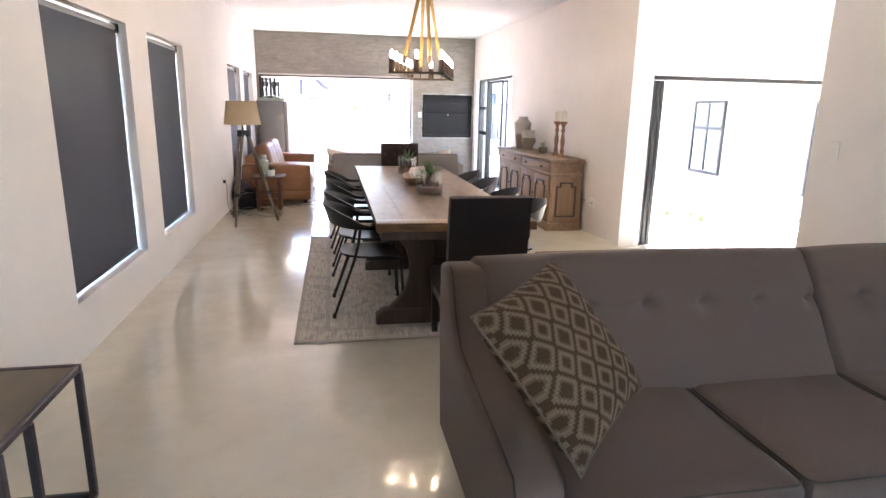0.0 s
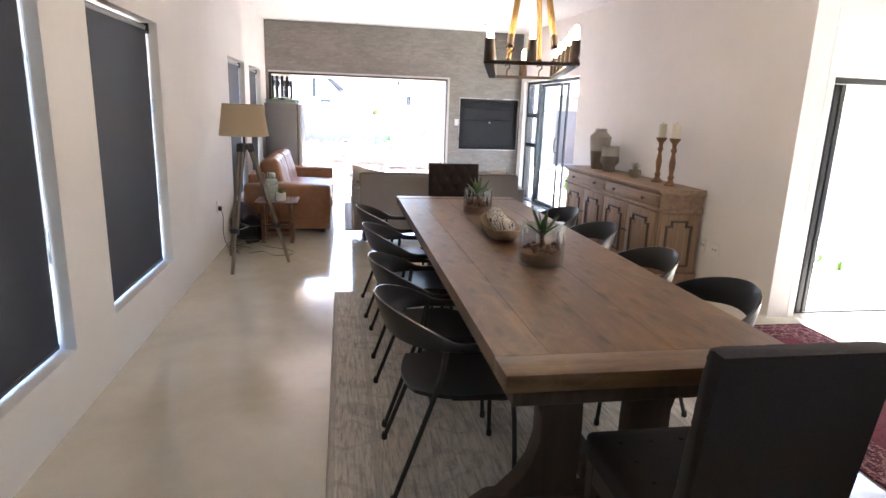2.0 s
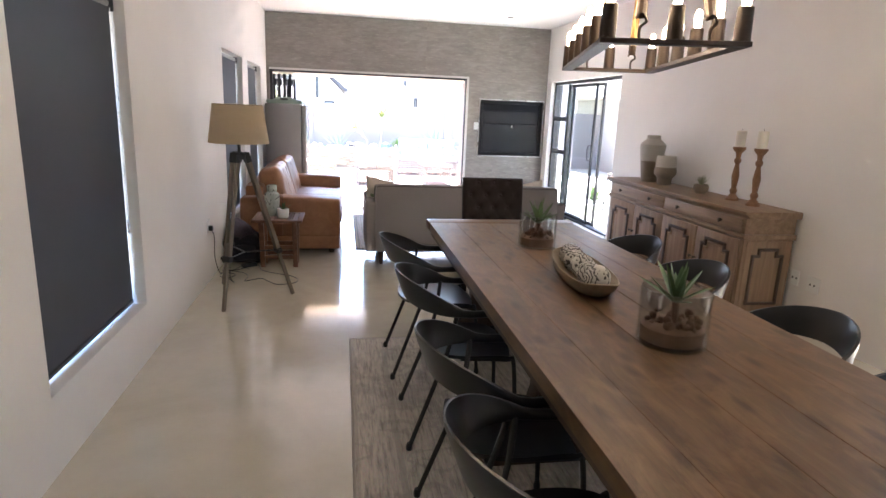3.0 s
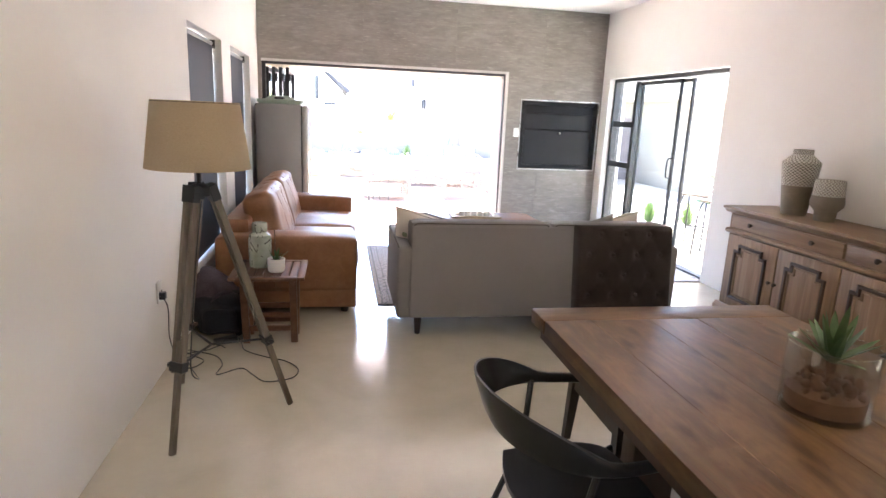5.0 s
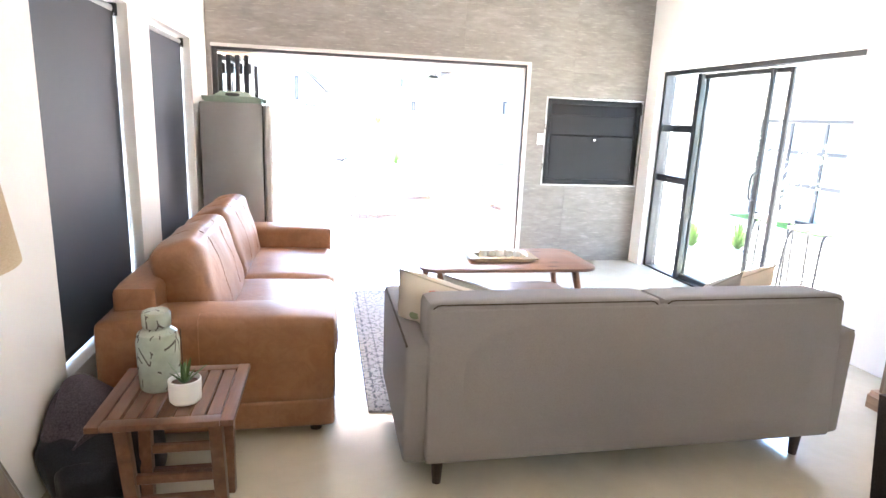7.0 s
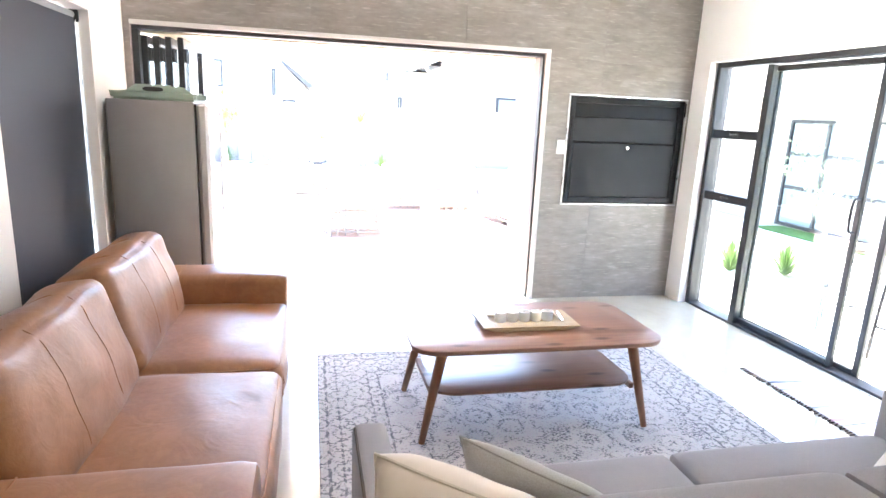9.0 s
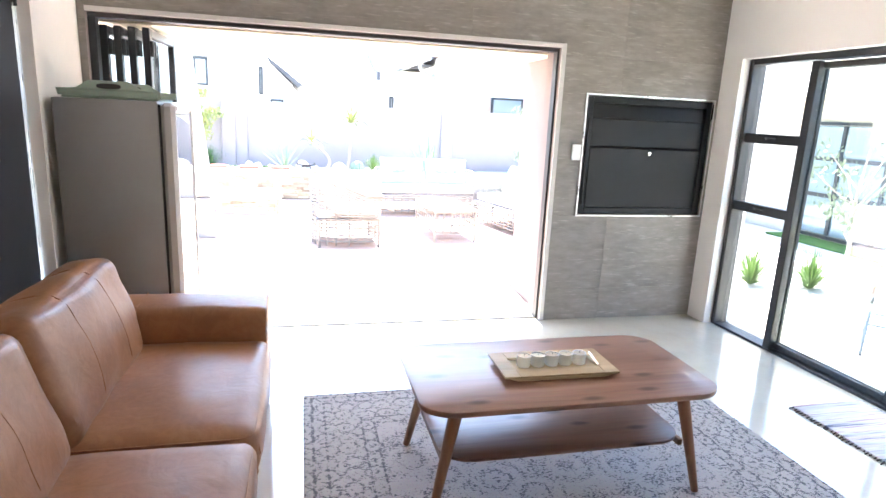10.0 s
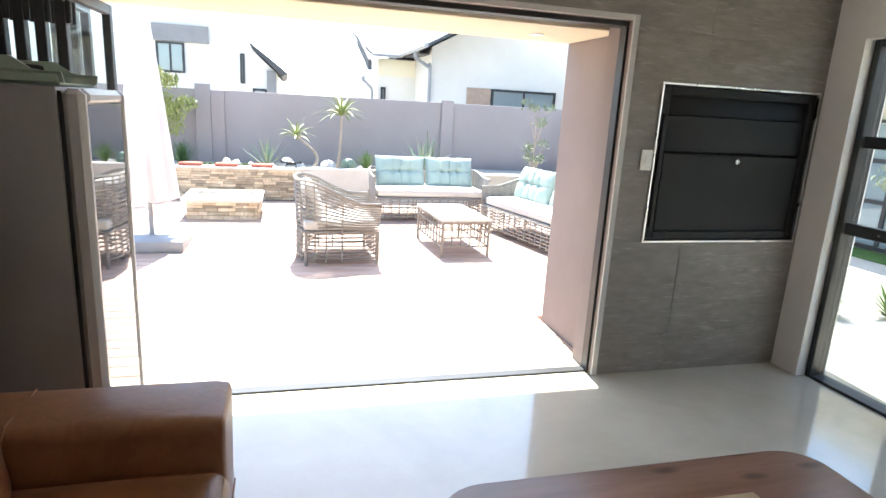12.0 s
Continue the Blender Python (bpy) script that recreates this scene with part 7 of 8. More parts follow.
for _x, _y in ((2.45, 11.0),):
    _l = thing("downlight", "small recessed round downlight in the ceiling", "downlight", pose(_x, _y, H), "downlights in the ceiling")
    part("rim", lathe([(0.035, 0.0), (0.05, -0.004), (0.045, -0.008), (0.032, -0.002)], 20), M_STEEL, _l)
    part("lens", lathe([(0.032, -0.001), (0, -0.001)], 16), M_WHITE, _l)


# ---- patio furniture ----
M_WICKER = surface("bleached_rattan", (0.21, 0.19, 0.165), (0.30, 0.275, 0.245), 14, 120, 0.65, 0.1, 0.3)
M_OUTCUSH = fabric("off_white_outdoor_cloth", (0.52, 0.50, 0.46), (0.62, 0.60, 0.56), 300)
M_AQUA = fabric("aqua_outdoor_cloth", (0.31, 0.395, 0.355), (0.39, 0.475, 0.43), 300)


def tuft_pillow(w, h, t, seed):
    """A plump cushion in x and z, drawn in by one row of stitched tufts with folds running from them; its front looks along -y."""
    bm = bmesh.new()
    n = 36
    tufts = [(-0.36, 0.02), (0.0, 0.02), (0.36, 0.02)]
    for s in (-1, 1):
        g = []
        for j in range(n + 1):
            for i in range(n + 1):
                u, v = 2 * i / n - 1, 2 * j / n - 1
                k = max(0.0, (1 - u ** 6) * (1 - v ** 6)) ** 0.5
                y = t / 2 * k * (0.86 + 0.14 * (1 - v * v))
                for a, b in tufts:
                    du, dv = (u - a) * w / 2, (v - b) * h / 2
                    y -= 0.062 * k * math.exp(-math.hypot(du, dv) / 0.035)
                    y -= 0.030 * k * math.exp(-(du / 0.013) ** 2) * (0.5 + 0.5 * abs(v))
                y -= 0.022 * k * math.exp(-((v - 0.02) * h / 2 / 0.014) ** 2)
                y += 0.010 * k * noise.noise(Vector((u * 2.5 + seed * 7, v * 2.5, s)))
                g.append(bm.verts.new((u * w / 2 * (1 - 0.03 * (1 - v * v)), s * y, v * h / 2 * (1 - 0.04 * (1 - u * u) * 0.5) + 0.012 * noise.noise(Vector((u * 3, seed * 5.0, v))))))
        for j in range(n):
            for i in range(n):
                q = [g[j * (n + 1) + i], g[j * (n + 1) + i + 1], g[(j + 1) * (n + 1) + i + 1], g[(j + 1) * (n + 1) + i]]
                bm.faces.new(q if s < 0 else q[::-1])
    bmesh.ops.remove_doubles(bm, verts=bm.verts, dist=0.0008)
    return bm


def wicker_seat(name, label, category, m, w, d, seats, back=0.62, arm=0.50, curved=False, aqua=True, group=""):
    """Open rattan frame with a seat pad; it looks along -y from its origin on the deck."""
    ob = thing(name, label, category, m, group)
    hw, hd = w / 2, d / 2
    def outline(grow):
        """From the front end of one arm round the back to the other."""
        pts = []
        a = hw + grow
        b = hd + grow
        if curved:
            for k in range(25):
                t = math.pi * k / 24
                pts.append((math.copysign(a * abs(math.cos(t)) ** 0.6, math.cos(t)), -b * 0.5 + (b * 1.5) * max(0.0, math.sin(t)) ** 0.6))
            pts = [(a, -b)] + pts + [(-a, -b)]
        else:
            pts = [(a, -b), (a, -b * 0.3), (a, b * 0.5), (a * 0.93, b), (a * 0.4, b), (-a * 0.4, b), (-a * 0.93, b), (-a, b * 0.5), (-a, -b * 0.3), (-a, -b)]
        return pts
    def height(x, y, f):
        s = max(0.0, min(1.0, (y + hd * (0.7 if curved else 0.2)) / (hd * (1.6 if curved else 0.9))))
        return 0.34 + f * ((arm - 0.34) + (back - arm) * s * s * (3 - 2 * s))
    base = outline(0.0)
    for k in range(7):
        z = 0.07 + 0.042 * k
        part("lower_rail", tube([(x, y, z) for x, y in base] , 0.009, 6, True), M_WICKER, ob)
    rows = 12
    for k in range(rows + 1):
        f = k / rows
        g = outline(0.022 * f)
        part("woven_band" if k < rows else "top_rail", tube([(x, y, height(x, y, f)) for x, y in g], 0.017 if k == rows else 0.010, 6), M_WICKER, ob)
    # ribs
    lo, hi = outline(0.0), outline(0.022)
    seg = [(Vector(lo[i]).lerp(Vector(lo[i + 1]), q), Vector(hi[i]).lerp(Vector(hi[i + 1]), q)) for i in range(len(lo) - 1) for q in ((0.0,) if curved else (0.0, 0.34, 0.67))]
    if curved:
        seg = seg[::2]
    for a, b in seg:
        part("rib", tube([(a.x, a.y, 0.02), (a.x, a.y, 0.34), (b.x, b.y, height(b.x, b.y, 1.0))], 0.0085, 6), M_WICKER, ob)
    n = max(4, int(w / 0.11))
    for k in range(n + 1):
        x = -hw + w * k / n
        part("rib", tube([(x, -hd, 0.04), (x, -hd, 0.34)], 0.0085, 6), M_WICKER, ob)
    part("seat_deck", box(-hw + 0.01, hw - 0.01, -hd + 0.01, hd - 0.02, 0.325, 0.345, 0.004, 1), M_WICKER, ob)
    for sx in (-1, 1):
        for sy in (-1, 1):
            part("leg", tube([(sx * (hw - 0.01), sy * (hd - 0.01) if not (curved and sy > 0) else hd * 0.85, 0.0), (sx * (hw - 0.01), sy * (hd - 0.01) if not (curved and sy > 0) else hd * 0.85, 0.34)], 0.017, 8), M_WICKER, ob)
    part("seat_pad", cushion(w - 0.06, d - 0.06, 0.11, 0.035, (0, 0, 0.012), 10, Matrix.Translation((0, -0.01, 0.40))), M_OUTCUSH, ob, "off-white seat pad")
    if aqua:
        cw = (w - 0.12) / seats
        for k in range(seats):
            x = -w / 2 + 0.06 + cw * (k + 0.5)
            part("back_cushion", tuft_pillow(cw - 0.01, 0.47, 0.21, k), M_AQUA, ob, "pale aqua tufted cushion", m=pose(x, hd - 0.21, 0.645, -19, 0, 0), smooth=80)
    else:
        part("back_cushion", cushion(w - 0.2, 0.12, 0.38, 0.05, (0, 0.03, 0.0), 10, pose(0, hd - 0.14, 0.62, -16)), M_OUTCUSH, ob)
    return ob


DZ = -0.02
wicker_seat("rattan_armchair", "round-backed bleached rattan armchair with off-white pads on the deck", "armchair", pose(0.69, 15.07, DZ, 0, 0, 93), 0.76, 0.78, 1, 0.84, 0.62, True, False, "rattan patio set")
wicker_seat("rattan_sofa", "bleached rattan two-seat sofa with pale aqua cushions", "sofa", pose(2.20, 17.35, DZ), 1.62, 0.78, 2, 0.68, 0.62, False, True, "rattan patio set")
wicker_seat("rattan_sofa", "bleached rattan sofa with aqua cushions beside the chimney wall", "sofa", pose(3.36, 15.75, DZ, 0, 0, -78), 1.75, 0.76, 2, 0.68, 0.58, False, True, "rattan patio set")


def rattan_table():
    ob = thing("rattan_table", "low bleached rattan patio table with a pale slab top", "table", pose(2.08, 15.46, DZ, 0, 0, 3), "rattan patio set")
    hw, hd, h = 0.27, 0.50, 0.40
    part("tabletop", box(-hw - 0.02, hw + 0.02, -hd - 0.02, hd + 0.02, h, h + 0.025, 0.006, 2), M_OUTCUSH, ob)
    for z in (0.12, 0.22, 0.31, 0.385):
        part("rail", tube([(-hw, -hd, z), (hw, -hd, z), (hw, hd, z), (-hw, hd, z)], 0.010, 6, True), M_WICKER, ob)
    for x, y in [(sx * hw, -hd + 2 * hd * k / 9) for sx in (-1, 1) for k in range(10)] + [(-hw + 2 * hw * k / 5, sy * hd) for sy in (-1, 1) for k in range(1, 5)]:
        part("rib", tube([(x, y, 0.12), (x, y, h)], 0.008, 6), M_WICKER, ob)
    for sx in (-1, 1):
        for sy in (-1, 1):
            part("leg", tube([(sx * hw, sy * hd, 0), (sx * hw, sy * hd, h)], 0.017, 8), M_WICKER, ob)
    return ob


rattan_table()

# ---- closed umbrella ----
M_CANVAS = surface("white_canvas", (0.66, 0.60, 0.58), (0.74, 0.68, 0.66), 5, 200, 0.85, 0.1, 0.2)
_u = thing("patio_umbrella", "closed white canvas cantilever umbrella on a slab base", "umbrella", pose(-1.20, 15.62, DZ))
_bm = bmesh.new()
_rings = []
for _k in range(22):
    _t = _k / 21
    _z, _r = 0.50 + 2.1 * _t, 0.20 * (1 - _t) ** 0.8 + 0.045
    _rings.append([_bm.verts.new((_r * (1 + 0.22 * math.cos(8 * a) * (1 - 0.6 * _t)) * math.cos(a), _r * (1 + 0.22 * math.cos(8 * a) * (1 - 0.6 * _t)) * math.sin(a), _z + 0.02 * math.cos(8 * a) * (1 - _t))) for a in [2 * math.pi * j / 64 for j in range(64)]])
for _a, _b2 in zip(_rings, _rings[1:]):
    for _j in range(64):
        _bm.faces.new((_a[_j], _a[(_j + 1) % 64], _b2[(_j + 1) % 64], _b2[_j]))
bmesh.ops.recalc_face_normals(_bm, faces=_bm.faces)
part("canopy", _bm, M_CANVAS, _u, smooth=70)
part("pole", tube([(0, 0, 0.12), (0, 0, 2.75)], 0.025, 10), M_TUBE, _u)
part("base_plate", box(-0.36, 0.36, -0.36, 0.36, 0.0, 0.12, 0.015, 2), M_TUBE, _u)
part("crank", tube(curve_pts([(0.03, -0.02, 0.95), (0.09, -0.04, 0.95), (0.09, -0.04, 0.85), (0.13, -0.04, 0.85)], 4), 0.008, 6), M_BLACK, _u)

# ---- planter wall, fire pit ----
M_LEDGE = surface("honey_ledgestone", (0.34, 0.265, 0.175), (0.58, 0.50, 0.38), 7, 90, 0.85, 0.1, 0.6, 0.006, per_piece=0.48)
M_MORTAR = surface("shadowed_mortar", (0.14, 0.11, 0.08), (0.19, 0.15, 0.11), 6, 90, 0.9, 0.1, 0.4)
M_COPING = surface("pale_coping", (0.52, 0.48, 0.42), (0.60, 0.56, 0.50), 4, 90, 0.8, 0.1, 0.3)
PLY, PLX0, PLX1, PLH = 18.73, -3.2, 0.42, 0.46


def stone_courses(parent, x0, x1, z0, z1, face, axis, out, rng):
    """Thin ledge stones laid in courses, proud of the core by uneven amounts."""
    z = z0
    while z < z1 - 0.012:
        h = min(rng.uniform(0.028, 0.055), z1 - z)
        x = x0
        while x < x1 - 0.01:
            w = min(rng.uniform(0.09, 0.30), x1 - x)
            p = rng.uniform(0.012, 0.035)
            lo, hi = (face, face + out * p) if out > 0 else (face + out * p, face)
            bm = box(x + 0.003, x + w - 0.003, lo, hi, z + 0.003, z + h - 0.002, 0.003, 1) if axis == "x" else box(lo, hi, x + 0.003, x + w - 0.003, z + 0.003, z + h - 0.002, 0.003, 1)
            part("stone", bm, M_LEDGE, parent, smooth=0)
            x += w
        z += h


_rng = random.Random(11)
planter = thing("planter_wall", "low raised planter faced with honey ledgestone", "planter")
part("core", box(PLX0, PLX1, PLY, PLY + 0.22, -0.06, PLH), M_MORTAR, planter, smooth=0)
part("coping", box(PLX0 - 0.03, PLX1 + 0.03, PLY - 0.05, PLY + 0.26, PLH, PLH + 0.035, 0.006, 2), M_COPING, planter)
tagged(link("planter_soil", box(-6, 6.0, PLY + 0.22, GY - 0.075, -0.14, 0.44), M_GROUND, smooth=0), "gravelly raised garden bed behind the planter wall", "garden bed", kind="structure")
tagged(link("planter_face", box(PLX1 + 0.03, 3.45, PLY + 0.02, PLY + 0.218, -0.06, 0.50, 0.006, 1), M_COPING), "plain rendered front of the raised bed", "wall", kind="structure")
for _x in (-1.25, -0.72, -0.18):
    tagged(link("seat_cushion", cushion(0.34, 0.20, 0.05, 0.02, (0, 0, 0.008), 8, pose(_x, PLY + 0.10, PLH + 0.06)), surface("brick_red_cloth", (0.34, 0.09, 0.06), (0.44, 0.14, 0.10), 8, 200, 0.9)), "flat brick-red cushion on the planter wall", "cushion", "cushions on the planter wall")
_q = thing("quadcopter", "small black quadcopter resting on the planter coping", "drone", pose(0.27, PLY + 0.09, PLH + 0.036))
part("body", cushion(0.16, 0.09, 0.05, 0.02, (0, 0, 0.005), 6, Matrix.Translation((0, 0, 0.075))), M_BLACKSHELL, _q)
for _a, _b in ((-1, -1), (-1, 1), (1, -1), (1, 1)):
    _am = part("arm", tube([(_a * 0.06, _b * 0.03, 0.08), (_a * 0.15, _b * 0.10, 0.09)], 0.009, 6), M_BLACKSHELL, _q)
    part("motor", lathe([(0, 0), (0.018, 0), (0.018, 0.035), (0, 0.038)], 10, (_a * 0.15, _b * 0.10, 0.082)), M_BLACKSHELL, _am)
    part("landing_leg", tube([(_a * 0.07, _b * 0.04, 0.065), (_a * 0.085, _b * 0.05, 0.0)], 0.007, 6), M_BLACKSHELL, _q)
pit = thing("fire_pit", "low square fire pit faced with honey ledgestone", "fire pit")
part("core", box(-1.07, -0.18, 17.05, 17.80, -0.06, 0.20), M_MORTAR, pit, smooth=0)
_bm = bmesh.new()
for _a in ((-1.13, -0.12, 16.99, 17.13), (-1.13, -0.12, 17.72, 17.86), (-1.13, -0.99, 17.13, 17.72), (-0.26, -0.12, 17.13, 17.72)):
    box(*_a, 0.215, 0.265, 0.008, 2, _bm)
part("coping", _bm, M_COPING, pit)
part("ash_bed", box(-0.99, -0.26, 17.13, 17.72, 0.20, 0.222), M_GROUND, pit, smooth=0)

# ---- planting ----
M_AGAVE = surface("blue_green_agave", (0.16, 0.21, 0.15), (0.26, 0.32, 0.23), 10, 120, 0.5, 0.1, 0.1)
M_BARK = surface("pale_bark", (0.26, 0.21, 0.17), (0.40, 0.34, 0.28), 14, 120, 0.85, 0.1, 0.5, stretch=(1, 1, 0.3))
M_LEAF = surface("bright_foliage", (0.07, 0.13, 0.03), (0.15, 0.22, 0.06), 8, 100, 0.6, 0.1, 0.1)
M_GRASS = surface("dark_grass", (0.03, 0.08, 0.025), (0.07, 0.14, 0.045), 8, 100, 0.6, 0.1, 0.1)
M_ROCK = surface("pale_boulder", (0.42, 0.39, 0.35), (0.58, 0.55, 0.50), 6, 60, 0.85, 0.1, 0.5, 0.01)
BED = 0.44


def rosette_plant(name, label, x, y, z, n, length, width, mat, seed, spread=(0.1, 1.2), droop=0.3):
    ob = thing(name, label, "plant", pose(x, y, z))
    part("leaves", aloe((0, 0, 0), n, length, width, random.Random(seed), spread, droop), mat, ob)
    return ob


M_PALELEAF = surface("pale_aloe_leaf", (0.17, 0.21, 0.06), (0.30, 0.33, 0.13), 8, 100, 0.5, 0.1, 0.1)


def tree_aloe(x, y, h, lean, n, seed, reach=0.56):
    rng = random.Random(seed)
    ob = thing("tree_aloe", "tree aloe with a bare pale trunk and spiky green crown", "tree", pose(x, y, BED))
    pts = curve_pts([(0.10 * lean[0], 0, 0), (0.05, 0, h * 0.25), (lean[0] * 0.2 + 0.05, 0, h * 0.55), (lean[0], lean[1], h)], 6)
    part("trunk", tube(pts, [0.032 - 0.013 * i / (len(pts) - 1) for i in range(len(pts))], 10), M_BARK, ob)
    part("crown", aloe((lean[0], lean[1], h - 0.02), n, reach, 0.026, rng, (0.25, 1.35), 1.25), M_PALELEAF, ob)
    return ob


tree_aloe(1.04, 19.35, 0.93, (0.08, 0), 34, 1, 0.50)
tree_aloe(0.66, 19.30, 0.55, (-0.30, 0), 20, 2, 0.36)
for _x, _y, _n, _l, _w, _s in ((-0.12, 19.3, 22, 0.52, 0.022, 3), (2.55, 19.25, 26, 0.66, 0.024, 4)):
    rosette_plant("agave", "grey-green spiky agave in the raised bed", _x, _y, BED, _n, _l, _w, M_AGAVE, _s, (0.05, 1.15), 0.05)
for _x, _l, _s in ((2.62, 0.72, 5), (2.70, 0.55, 6)):
    _f = thing("flower_stalk", "bare upright flower stalk beside the agave", "plant", pose(_x, 19.25, BED))
    part("stalk", tube(curve_pts([(0, 0, 0), (0.02, 0, _l * 0.5), (0.06 if _s == 6 else 0.0, 0, _l)], 5), [0.010] * 8 + [0.006] * 3, 6), M_LEAF, _f)
for _x, _y, _n, _l, _m, _s in ((-1.45, 19.3, 160, 0.42, M_GRASS, 7), (1.55, 19.3, 110, 0.34, M_LEAF, 8)):
    rosette_plant("grass_tuft", "dense upright tuft of green grass", _x, _y, BED, _n, _l, 0.006, _m, _s, (0.05, 0.9), 0.25)


def leaf_ball(bm, c, r, n, size, rng, squash=0.8):
    for _ in range(n):
        d = Vector((rng.gauss(0, 1), rng.gauss(0, 1), rng.gauss(0, 1))).normalized()
        p = Vector(c) + Vector((d.x, d.y, d.z * squash)) * r * (0.45 + 0.6 * rng.random())
        q = Euler([rng.uniform(0, 6.28) for _ in range(3)]).to_matrix()
        s = size * rng.uniform(0.6, 1.3)
        vs = [bm.verts.new(p + q @ Vector(v)) for v in ((-s, 0, 0), (0, -s * 0.45, s * 0.12), (s, 0, 0), (0, s * 0.45, s * 0.12))]
        bm.faces.new(vs)


for _x, _w, _s in ((-1.15, 0.30, 1), (-0.85, 0.22, 2), (-0.45, 0.12, 9)):
    _g = thing("ground_cover", "low bright green creeping succulent in the raised bed", "plant", pose(_x, 19.05, BED + 0.03))
    _bm = bmesh.new()
    _r = random.Random(_s)
    for _k in range(5):
        leaf_ball(_bm, (_r.uniform(-_w, _w), _r.uniform(-0.1, 0.1), 0.0), 0.09, 70, 0.028, _r, 0.5)
    part("leaves", _bm, M_LEAF, _g, smooth=0)
_r = random.Random(21)
for _k, (_x, _y, _s) in enumerate(((0.20, 19.15, 0.15), (0.88, 19.1, 0.16), (0.42, 19.05, 0.10), (1.85, 19.15, 0.13), (-0.60, 19.1, 0.09), (-0.35, 19.1, 0.08), (-0.02, 19.05, 0.08), (-0.75, 19.2, 0.10), (1.40, 19.05, 0.08), (0.68, 19.0, 0.07), (2.1, 19.1, 0.10))):
    _bm = bmesh.new()
    pebble(_bm, (0, 0, _s * 0.35), _s, _r)
    tagged(link("boulder", _bm, M_ROCK, m=pose(_x, _y, BED)), "pale rounded boulder in the raised bed", "rock", "boulders in the bed")
_c = thing("barrel_cactus", "round ribbed barrel cactus in the raised bed", "plant", pose(1.22, 19.1, BED))
_bm = bmesh.new()
_rr = []
for _k in range(13):
    _t = math.pi * _k / 12
    _rr.append([_bm.verts.new((0.125 * math.sin(_t) * (1 + 0.10 * math.cos(16 * a)) * math.cos(a), 0.125 * math.sin(_t) * (1 + 0.10 * math.cos(16 * a)) * math.sin(a), 0.10 - 0.11 * math.cos(_t))) for a in [2 * math.pi * j / 64 for j in range(64)]])
for _a, _b2 in zip(_rr, _rr[1:]):
    for _j in range(64):
        _bm.faces.new((_a[_j], _a[(_j + 1) % 64], _b2[(_j + 1) % 64], _b2[_j]))
part("body", _bm, M_AGAVE, _c)


def small_tree(x, y, z, h, spread, label, leaves, mat, seed, trunk=0.022, clumps=12):
    rng = random.Random(seed)
    ob = thing("tree", label, "tree", pose(x, y, z))
    part("trunk", tube(curve_pts([(0, 0, 0), (0.02, 0.01, h * 0.3), (0.0, 0.02, h * 0.6), (0.03, 0, h)], 5), [trunk * (1 - 0.75 * i / 15) for i in range(16)], 8), M_BARK, ob)
    bm = bmesh.new()
    tips = []
    for k in range(clumps):
        a, q = 2.4 * k, rng.uniform(0.35, 0.95)
        tip = Vector((math.cos(a) * spread * rng.uniform(0.4, 1), math.sin(a) * spread * rng.uniform(0.4, 1), h * q + rng.uniform(0.05, 0.3)))
        base = Vector((0.01, 0.01, h * q * 0.75))
        tube([base, base.lerp(tip, 0.5) + Vector((0, 0, -0.02)), tip], [trunk * 0.4, trunk * 0.28, trunk * 0.12], 5, bm=bm)
        tips.append(tip)
    part("limbs", bm, M_BARK, ob)
    bm = bmesh.new()
    for t in tips:
        leaf_ball(bm, t, spread * rng.uniform(0.3, 0.5), leaves, 0.035, rng)
    part("crown", bm, mat, ob, smooth=0)
    return ob


M_SILVER = surface("silvery_foliage", (0.14, 0.17, 0.10), (0.24, 0.27, 0.18), 8, 100, 0.6, 0.1, 0.1)
small_tree(4.40, 18.6, -0.05, 1.75, 0.26, "slender young tree with pale silvery leaves", 40, M_SILVER, 31)
small_tree(-1.75, 19.4, BED, 1.35, 0.42, "small leafy garden tree with bright green crown", 190, M_PALELEAF, 32, 0.03, 14)

# ---- neighbouring houses beyond the wall ----
M_ROOF = surface("charcoal_roof_tile", (0.05, 0.05, 0.055), (0.085, 0.085, 0.09), 3, 60, 0.8, 0.1, 0.4)
M_GREYBLOCK = surface("mid_grey_render", (0.22, 0.21, 0.21), (0.26, 0.25, 0.25), 2, 60, 0.85, 0.1, 0.2)
M_FACEBRICK = surface("brown_face_brick", (0.38, 0.27, 0.20), (0.47, 0.35, 0.27), 9, 60, 0.85, 0.1, 0.4)


def far_window(parent, x0, x1, z0, z1, y, bars=1):
    wn = part("window", ring_frame(x0, x1, z0, z1, 0.06, y - 0.06, y - 0.005, "x", 0.0), M_BLACK, parent, smooth=0)
    part("glass", box(x0 + 0.06, x1 - 0.06, y - 0.03, y - 0.02, z0 + 0.06, z1 - 0.06), M_FARGLASS, wn, smooth=0)
    for k in range(1, bars + 1):
        x = x0 + (x1 - x0) * k / (bars + 1)
        part("mullion", box(x - 0.025, x + 0.025, y - 0.06, y - 0.035, z0 + 0.06, z1 - 0.06), M_BLACK, wn, smooth=0)


